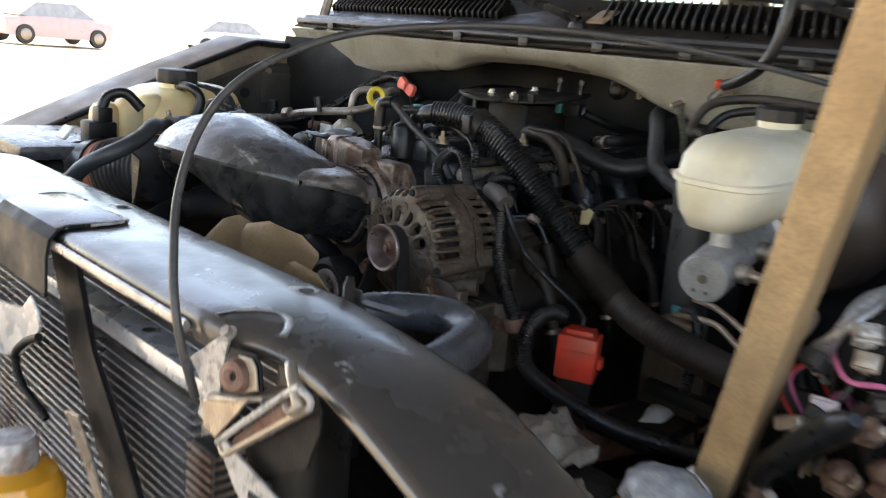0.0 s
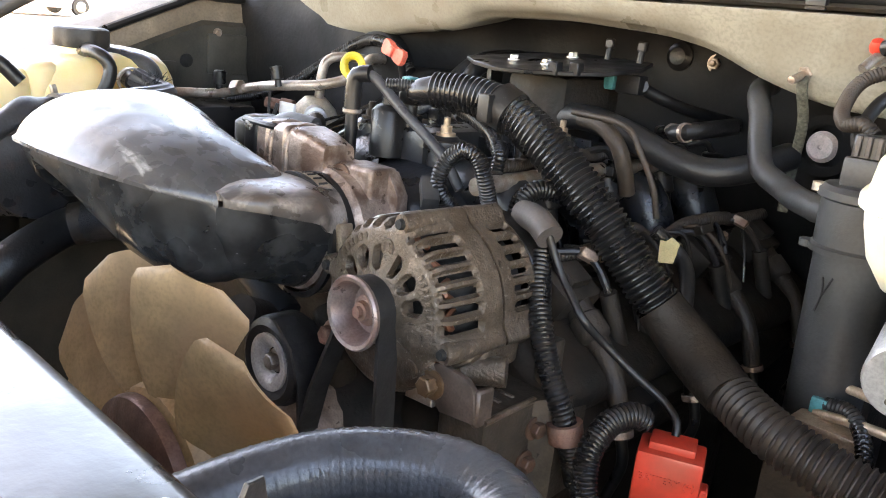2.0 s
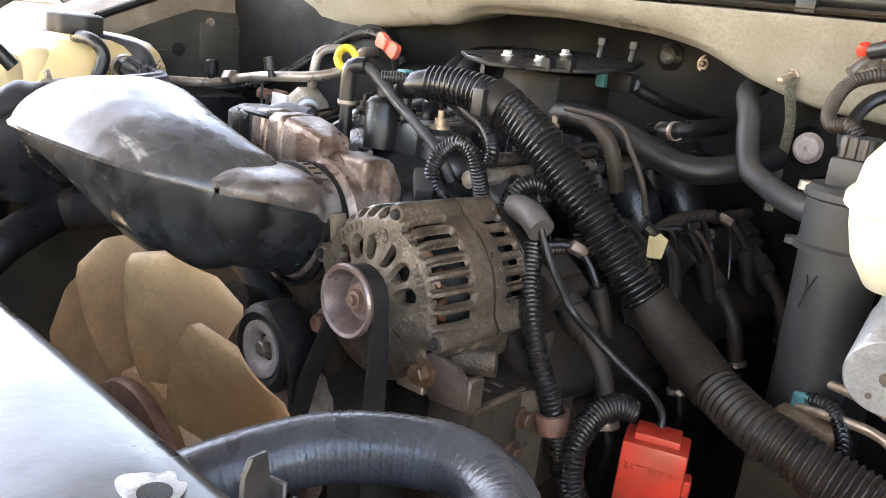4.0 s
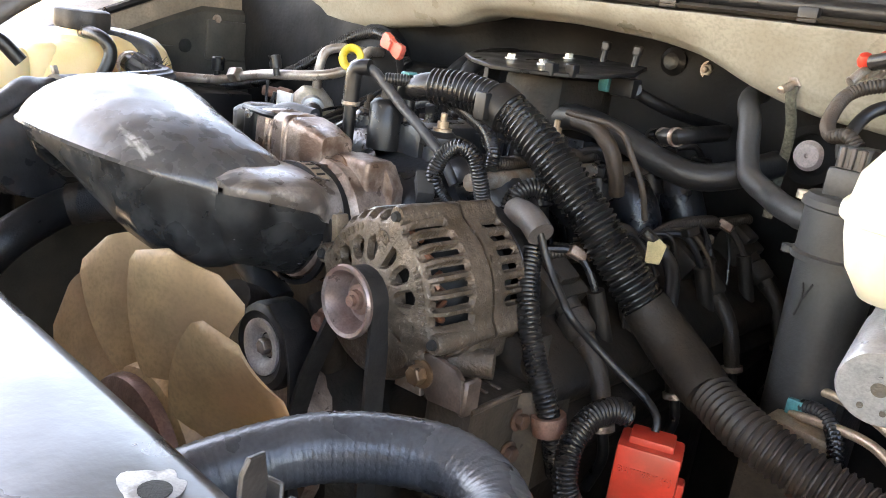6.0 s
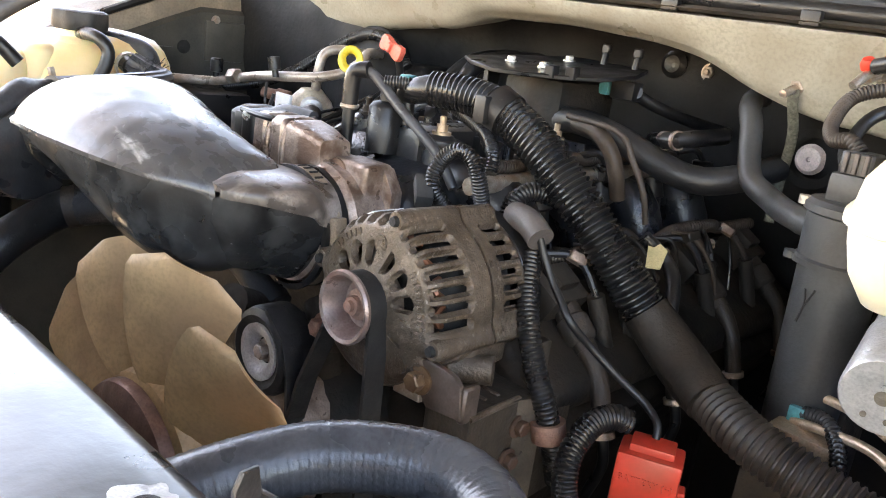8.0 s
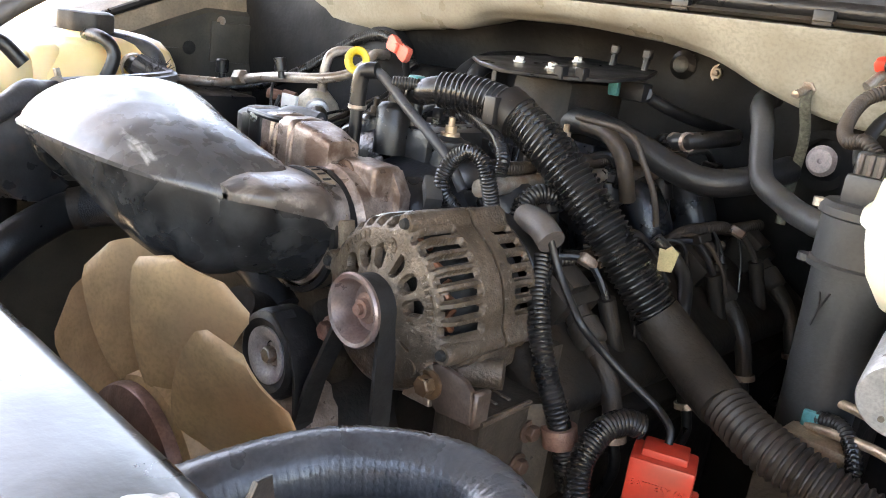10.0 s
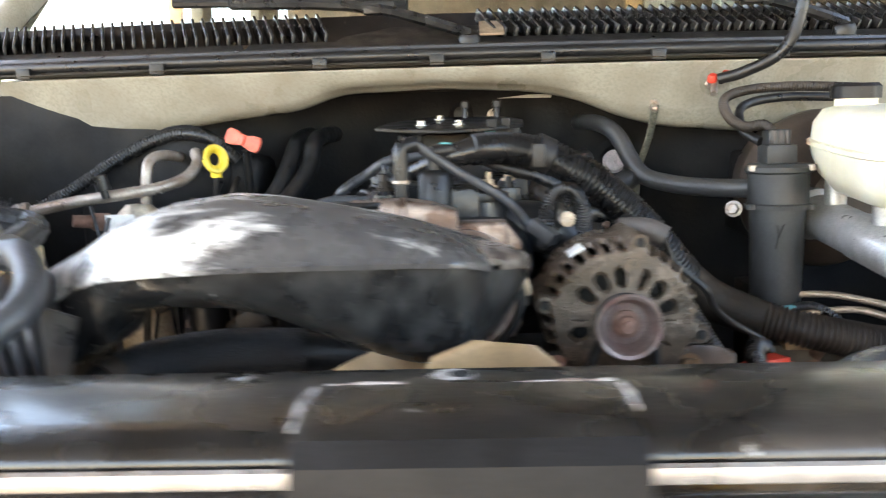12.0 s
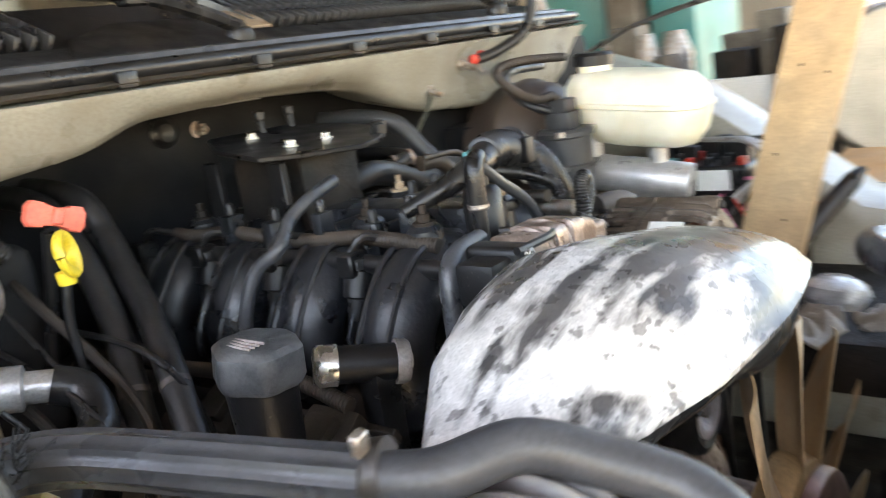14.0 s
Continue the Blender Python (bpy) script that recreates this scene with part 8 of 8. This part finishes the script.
def driver_wiring():
    """Loose plugs and leads past the wooden stud."""
    th = thing("loose_wiring", (0.66, 0.42, 0.755), "loose tangle of pale wiring plugs, grey leads and a pink wire", "wiring")
    rnd = random.Random(31)
    for k in range(3):
        part("grey_lead", tube(B(), [(0.615 + 0.010 * k, 0.44, 0.905 - 0.006 * k), (0.630 + 0.008 * k, 0.408, 0.934 + 0.004 * k), (0.648 + 0.006 * k, 0.400, 0.955 + 0.006 * k), (0.655 + 0.008 * k, 0.43, 0.985), (0.66, 0.50, 0.99)], 0.0042, 9), (MASTER, WORN, MASTER)[k], th, "pale grey sleeved lead")
    plug(th, Vector((0.672, 0.402, 0.955)), (0.35, -0.55, 0.6), (0.020, 0.015, 0.026), WORN, "pale plug", RUBBER_DARK, [Vector((0.670, 0.42, 0.93)), Vector((0.685, 0.45, 0.88))])
    plug(th, Vector((0.680, 0.402, 0.934)), (0.2, -0.8, 0.45), (0.018, 0.015, 0.024), CLAMP, "dusty tan plug", RUBBER_DARK, [Vector((0.690, 0.42, 0.91)), Vector((0.70, 0.45, 0.86))])
    plug(th, Vector((0.640, 0.405, 0.918)), (-0.3, -0.6, 0.5), (0.018, 0.014, 0.024), GREY, "grey plug", CONDUIT, [Vector((0.645, 0.43, 0.90)), Vector((0.66, 0.46, 0.85))])
    plug(th, Vector((0.700, 0.395, 0.905)), (0.5, -0.7, 0.2), (0.022, 0.018, 0.028), COIL, "", CONDUIT, [Vector((0.70, 0.43, 0.90)), Vector((0.70, 0.46, 0.85))])
    plug(th, Vector((0.655, 0.398, 0.885)), (0.1, -0.9, 0.1), (0.020, 0.016, 0.022), PINK, "faded pink plug", MAGENTA, [Vector((0.66, 0.43, 0.89)), Vector((0.67, 0.46, 0.85))])
    part("pink_wire", tube(B(), [(0.640, 0.43, 0.93), (0.655, 0.400, 0.927), (0.672, 0.392, 0.917), (0.700, 0.395, 0.921), (0.735, 0.42, 0.915)], 0.0028, 8), MAGENTA, th, "pink wire")
    for k in range(16):
        a = Vector((0.625 + rnd.uniform(0, 0.12), 0.40 + rnd.uniform(-0.02, 0.05), 0.80 + rnd.uniform(0, 0.03)))
        b = a + Vector((rnd.uniform(-0.03, 0.03), rnd.uniform(-0.03, 0.03), 0.05 + rnd.uniform(0, 0.06)))
        c = b + Vector((rnd.uniform(-0.04, 0.04), rnd.uniform(-0.01, 0.05), rnd.uniform(-0.04, 0.02)))
        wire = part("wire", tube(B(), [a, b, c, c + Vector((rnd.uniform(-0.02, 0.03), 0.03, -0.06))], rnd.choice((0.0022, 0.003, 0.0045)), 7), rnd.choice((RUBBER_DARK, BOOT, RUSTY_HOSE, CONDUIT, BRASS)), th)
        if k % 3 == 0:
            part("end_plug", box(B(), (-0.009, -0.014, -0.007), (0.009, 0.014, 0.007), 0.002, 1, Matrix.Translation(b) @ Euler((rnd.uniform(-0.6, 0.6), rnd.uniform(-0.6, 0.6), rnd.uniform(0, 3))).to_matrix().to_4x4()), rnd.choice((BOOT, COIL, GREY, CLAMP)), wire)
    return th


driver_wiring()


def prop():
    th = thing("wooden_prop", (0.566, 0.398, 0.756), "rough pine stud propping up the raised hood", "wooden prop")
    a, b = Vector((0.5659, 0.3976, 0.7555)), Vector((0.842, 0.132, 1.955))
    z = (b - a).normalized()
    x = (Vector((1, 0.12, 0)) - z * z.dot(Vector((1, 0.12, 0)))).normalized()
    m = Matrix.Translation(a) @ Matrix((x, z.cross(x), z)).transposed().to_4x4()
    part("stud", box(B(), (-0.019, -0.0445, 0), (0.019, 0.0445, (b - a).length), 0.002, 2, m), WOOD, th)
    for y, h in ((-0.02, 0.343), (0.016, 0.348), (0.022, 0.22), (-0.01, 0.13)):
        part("nail_hole", lathe(B(), [(0, 0.0197), (0.0022, 0.0197), (0.0022, 0.018), (0, 0.018)], m @ Vector((0, y, h)), -x, 10), FIN, th)
    return th


prop()


def jar():
    c = Vector((0.205, -0.185, 0.0))
    th = thing("fluid_bottle", (c.x, c.y, 0.69), "plastic bottle of amber fluid with a dull grey cap", "bottle")
    part("bottle", lathe(B(), [(0, 0.69), (0.038, 0.69), (0.042, 0.697), (0.042, 0.778), (0.036, 0.792), (0.020, 0.800), (0, 0.800)], c, (0, 0, 1), 36), AMBER, th)
    part("cap", lathe(B(), [(0, 0.797), (0.0195, 0.797), (0.0205, 0.800), (0.0205, 0.822), (0.018, 0.826), (0, 0.827)], c, (0, 0, 1), 36, squash=lambda a, h: 1 + 0.012 * math.cos(24 * a)), SCRAPED, th, "dull grey screw cap")
    return th


def front_corner():
    solid("bumper_cover", box(B(), (-0.80, -0.34, 0.66), (0.80, -0.14, 0.69), 0.015), INNER, "dusty bumper ledge in front of the bay", "bumper", kind="structure")
    solid("bumper_stay", box(B(), (0.60, -0.30, -0.03), (0.70, -0.20, 0.66), 0.01), GRIME, "dark stay that carries the bumper ledge", "stay", kind="structure")
    rnd = random.Random(12)
    for x, y, z, r0 in ((0.698, 0.385, 0.875, 0.013), (0.690, 0.370, 0.828, 0.013), (0.735, 0.360, 0.845, 0.014), (0.622, 0.370, 0.778, 0.012), (0.425, 0.560, 0.812, 0.014)):
        th = thing("rusty_fitting", (x, y, 0.755), "rust-brown dirty metal fitting on a grimy post near the wooden stud", "fitting", "rusty fittings")
        d = Vector((rnd.uniform(-0.5, 0.5), rnd.uniform(-0.8, -0.1), 1))
        part("base", lathe(B(), [(0, 0.0), (r0 * 1.2, 0.0), (r0 * 1.3, 0.008), (r0 * 0.8, 0.014), (r0 * 0.9, 0.024), (r0 * 0.5, 0.030), (0, 0.031)], (x, y, z), d, 22,
                           squash=lambda a, h: 1 + 0.25 * noise.noise(Vector((2 * math.cos(a) + x * 40, 2 * math.sin(a), h * 50)))), RUST_DARK, th)
        part("post", tube(B(), [(x, y, z + 0.004), (x + 0.006, y + 0.01, (z + 0.755) / 2), (x, y + 0.01, 0.754)], r0 * 0.55, 10), GRIME, th)
        bolt(th, (x + r0 * 0.9, y - 0.006, z + 0.010), (0.5, -0.6, 0.6), 0.005, 0.006, BRASS)

    def crumple(outline, z, rise, seed, lean):
        """Thin sheet of crushed plastic: a filled outline, folded by two scales of noise."""
        bm = B()
        c = Vector((sum(p[0] for p in outline) / len(outline), sum(p[1] for p in outline) / len(outline)))
        rings = 9
        edge = []
        for i, p in enumerate(outline):
            q = outline[(i + 1) % len(outline)]
            edge += [Vector(p).lerp(Vector(q), k / 6) for k in range(6)]
        rows = []
        for k in range(rings):
            row = []
            for e in edge:
                w = c.lerp(e, (k + 0.02) / (rings - 0.98))
                f = abs(noise.noise(Vector((w.x * 22, w.y * 22, seed)))) * 1.5 + 0.5 * abs(noise.noise(Vector((w.x * 60, w.y * 60, seed))))
                row.append((w.x, w.y, z + rise * f + lean * (w.y - c.y) - 0.012 * (k / (rings - 1)) ** 3))
            rows.append(row)
        rows += [[(x, y, zz - 0.004) for x, y, zz in row] for row in reversed(rows)]
        return loft(bm, rows)

    solid("paper_scrap", crumple([(0.414, 0.468), (0.384, 0.560), (0.409, 0.606), (0.432, 0.560), (0.436, 0.500)], 0.752, 0.006, 2.0, 0.0), WHITE, "pale scrap of paper lying low beside the engine", "scrap")
    solid("scrap_ledge", box(B(), (0.37, 0.43, 0.735), (0.46, 0.63, 0.748), 0.004), GRIME, "dark grimy ledge low beside the engine", "ledge", kind="structure")
    th = thing("washer_bottle", (0.46, 0.25, 0.755), "crushed and crumpled pale plastic washer bottle behind the bar", "washer bottle")
    part("upper_wall", crumple([(0.380, 0.268), (0.362, 0.322), (0.398, 0.345), (0.462, 0.325), (0.482, 0.290), (0.480, 0.262), (0.442, 0.247)], 0.782, 0.022, 5.0, 0.05), CRUSHED, th)
    part("lower_wall", crumple([(0.440, 0.232), (0.492, 0.252), (0.545, 0.230), (0.560, 0.170), (0.500, 0.120), (0.455, 0.150)], 0.778, 0.020, 8.0, 0.0), CRUSHED, th)
    part("side_wall", crumple([(0.478, 0.300), (0.520, 0.310), (0.545, 0.250), (0.500, 0.245)], 0.762, 0.012, 3.0, 0.0), TANK, th, "yellowed clear side")
    part("core", box(B(), (0.40, 0.16, 0.70), (0.52, 0.30, 0.772), 0.012, 2), GRIME, th)
    part("vent_hole", lathe(B(), [(0, 0.0004), (0.004, 0.0004), (0.004, -0.004), (0, -0.004)], (0.398, 0.322, 0.799), (0, -0.3, 1), 14), FIN, th, "small dark hole")
    part("clear_wrap", lathe(B(), [(0, 0.0), (0.036, 0.0), (0.044, 0.014), (0.040, 0.030), (0.024, 0.040), (0, 0.042)], (0.562, 0.290, 0.762), (0.1, -0.1, 1), 40, squash=lambda a, h: 1 + 0.18 * noise.noise(Vector((3 * math.cos(a), 3 * math.sin(a), h * 60)))), CLEAR, th, "crinkled clear plastic wrap")
    part("foil_end", crumple([(0.545, 0.350), (0.565, 0.372), (0.585, 0.352), (0.565, 0.335)], 0.782, 0.016, 4.0, 0.0), WHITE, th, "torn white end")
    hose("rubber_pipe", [(0.606, 0.380, 0.757), (0.622, 0.362, 0.812), (0.647, 0.342, 0.846), (0.672, 0.318, 0.878), (0.701, 0.292, 0.910), (0.716, 0.278, 0.926)], 0.0140, RUBBER_DARK, "short black rubber pipe beside the fuse box", "pipe", taper=lambda t: (0.75 + 0.3 * min(1, t * 1.6)) * (1 - max(0, t - 0.9) * 6))


jar()
front_corner()


# ---------------------------------------------------------------- beyond the bay
def yard():
    rnd = random.Random(8)
    bm = B()
    for k in range(220):
        x, y = rnd.uniform(-0.74, -0.42), rnd.uniform(0.15, 0.75)
        z = 0.892 if x < -0.53 and 0.11 < y < 0.65 else 0.46
        m = Matrix.Translation((x, y, z + rnd.uniform(0, 0.008))) @ Euler((rnd.uniform(-0.5, 0.5), rnd.uniform(-0.5, 0.5), rnd.uniform(0, 6.3))).to_matrix().to_4x4()
        s = rnd.uniform(0.012, 0.026)
        vs = [bm.verts.new(m @ Vector(q)) for q in ((-s, 0, 0), (-0.3 * s, 0.35 * s, 0.1 * s), (s, 0, 0.15 * s), (-0.3 * s, -0.35 * s, 0.1 * s))]
        bm.faces.new(vs)
    for k in range(70):
        x, y = rnd.uniform(-0.40, -0.25), rnd.uniform(0.57, 0.73)
        m = Matrix.Translation((x, y, 0.812 + rnd.uniform(0, 0.022))) @ Euler((rnd.uniform(-0.6, 0.6), rnd.uniform(-0.6, 0.6), rnd.uniform(0, 6.3))).to_matrix().to_4x4()
        s = rnd.uniform(0.016, 0.034)
        vs = [bm.verts.new(m @ Vector(q)) for q in ((-s, 0, 0), (-0.4 * s, 0.4 * s, 0.15 * s), (0.3 * s, 0.35 * s, 0.05 * s), (s, 0, 0.2 * s), (0.3 * s, -0.35 * s, 0.1 * s), (-0.4 * s, -0.4 * s, 0.1 * s))]
        bm.faces.new(vs)
    solid("dry_leaves", bm, LEAF, "dry tan leaves lying on the ledges of the bay", "leaves", kind="stuff")

    def car(x, y, rz, m, label):
        th = thing("parked_car", (x, y, 0), label, "car", "cars in the yard")
        r = Matrix.Translation((x, y, 0)) @ Matrix.Rotation(radians(rz), 4, "Z")
        secs = []
        for u, z0, z1, w in ((-2.1, 0.35, 0.70, 0.70), (-2.0, 0.28, 0.85, 0.82), (-1.0, 0.25, 0.95, 0.86), (1.0, 0.25, 0.98, 0.86), (1.9, 0.28, 0.90, 0.82), (2.1, 0.4, 0.75, 0.72)):
            secs.append([r @ Vector(q) for q in ((u, -w, z0), (u, -w, z1 - 0.1), (u, -w + 0.08, z1), (u, w - 0.08, z1), (u, w, z1 - 0.1), (u, w, z0))])
        part("body", loft(B(), secs), m, th)
        secs = []
        for u, z1, w in ((-1.5, 0.96, 0.75), (-0.8, 1.42, 0.62), (0.6, 1.45, 0.62), (1.3, 0.97, 0.75)):
            secs.append([r @ Vector(q) for q in ((u, -0.78, 0.93), (u, -w, z1), (u, w, z1), (u, 0.78, 0.93))])
        part("cabin", loft(B(), secs), CAR_GLASS, th, "dusty glazed cabin")
        for u in (-1.35, 1.35):
            for s in (-1, 1):
                w = part("wheel", lathe(B(), [(0, -0.1), (0.2, -0.1), (0.31, -0.09), (0.33, -0.05), (0.33, 0.05), (0.31, 0.09), (0, 0.1)], r @ Vector((u, 0.82 * s, 0.32)), r.to_3x3() @ Vector((0, s, 0)), 24), RUBBER_DARK, th)
                part("rim", lathe(B(), [(0, 0.103), (0.18, 0.103), (0.2, 0.09), (0, 0.09)], r @ Vector((u, 0.82 * s, 0.32)), r.to_3x3() @ Vector((0, s, 0)), 20), STEEL, w)
        return th

    car(-34.0, 20.0, 80, CAR_WHITE, "sunlit white car parked in the yard")
    car(-31.0, 11.0, 100, mat("pink_car_paint", (0.60, 0.44, 0.42), 0.4, vary=0.1, scale=5), "faded reddish car parked in the yard")
    # driver's side of the shed: machines and clutter
    th = thing("teal_machine", (2.6, 1.0, 0), "teal painted workshop machine under the shed roof", "machine")
    part("cabinet", box(B(), (2.45, 1.17, 0), (2.95, 1.35, 1.9), 0.02), TEAL_PAINT, th)
    part("cabinet", box(B(), (2.45, 1.53, 0), (2.95, 1.80, 1.9), 0.02), TEAL_PAINT, th)
    part("column", box(B(), (2.40, 1.38, 0), (2.60, 1.50, 1.9), 0.01), OLD_IRON, th)
    th = thing("workbench", (2.2, 0.4, 0), "cluttered wooden workbench under the shed roof", "workbench")
    part("top", box(B(), (1.75, -0.55, 0.68), (2.35, 1.9, 0.73), 0.006), WOOD, th)
    for x, y in ((1.8, -0.5), (2.3, -0.5), (1.8, 1.85), (2.3, 1.85)):
        part("leg", box(B(), (x - 0.03, y - 0.03, 0), (x + 0.03, y + 0.03, 0.68)), WOOD, th)
    for k in range(26):
        x, y = rnd.uniform(1.82, 2.28), rnd.uniform(0.0, 1.85)
        r0, h = rnd.uniform(0.04, 0.10), rnd.uniform(0.15, 0.45)
        m = rnd.choice((OLD_IRON, OLD_IRON, GRIME, RUSTY, STEEL))
        if rnd.random() < 0.5:
            bm = lathe(B(), [(0, 0), (r0, 0), (r0 * 1.1, h * 0.2), (r0 * 0.7, h * 0.3), (r0 * 0.75, h * 0.8), (r0 * 0.4, h), (0, h)], (x, y, 0.73), (0, 0, 1), 18)
        else:
            bm = box(B(), (x - r0, y - r0 * 0.8, 0.73), (x + r0, y + r0 * 0.8, 0.73 + h), 0.012, 2)
        solid("engine_part", bm, m, "old dusty engine part on the workbench", "engine part", "parts on the workbench")
    th = thing("engine_drum", (1.9, 0.45, 0.73), "large pale round drum standing on the workbench", "drum")
    part("shell", lathe(B(), [(0, -0.15), (0.19, -0.15), (0.20, -0.13), (0.20, 0.13), (0.19, 0.15), (0, 0.15)], (2.0, 0.46, 0.935), (1, 0.3, 0), 40), mat("pale_drum", (0.50, 0.46, 0.38), 0.6, 0.2, vary=0.2, scale=9, bump=0.3), th)
    part("rim_hoop", lathe(B(), [(0.20, -0.012), (0.208, 0), (0.20, 0.012)], (1.88, 0.424, 0.935), (1, 0.3, 0), 40), STEEL, th)
    solid("white_panel", box(B(), (1.80, 0.66, 0.73), (1.83, 1.03, 0.985), 0.004), CAR_WHITE, "sunlit white painted panel standing on the workbench", "panel")
    th = thing("orange_panel", (1.3, -0.1, 0.55), "orange painted board lying beside the truck", "board")
    part("board", box(B(), (0.98, 0.05, 0.80), (1.45, 0.46, 0.83), 0.004), ORANGE, th)
    part("trestle", box(B(), (1.15, 0.12, 0.0), (1.35, 0.4, 0.80), 0.01), WOOD, th)
    solid("rear_wall", box(B(), (4.0, 0.9, 0), (4.1, 5.6, 2.75)), mat("shed_wall", (0.24, 0.21, 0.17), 0.8, vary=0.2, scale=4, tint=(0.22, 0.18, 0.13), tint_amount=0.5, tint_scale=1.5), "weathered board wall of the shed", "wall", kind="structure")
    # added wall behind the truck that keeps rear sky light out of the bay
    solid("wall_north", box(B(), (-1.3, 5.9, -0.05), (4.0, 6.0, 2.75)), OLD_IRON, "dull sheet wall added behind the truck to block sky light", "wall", kind="structure")


yard()
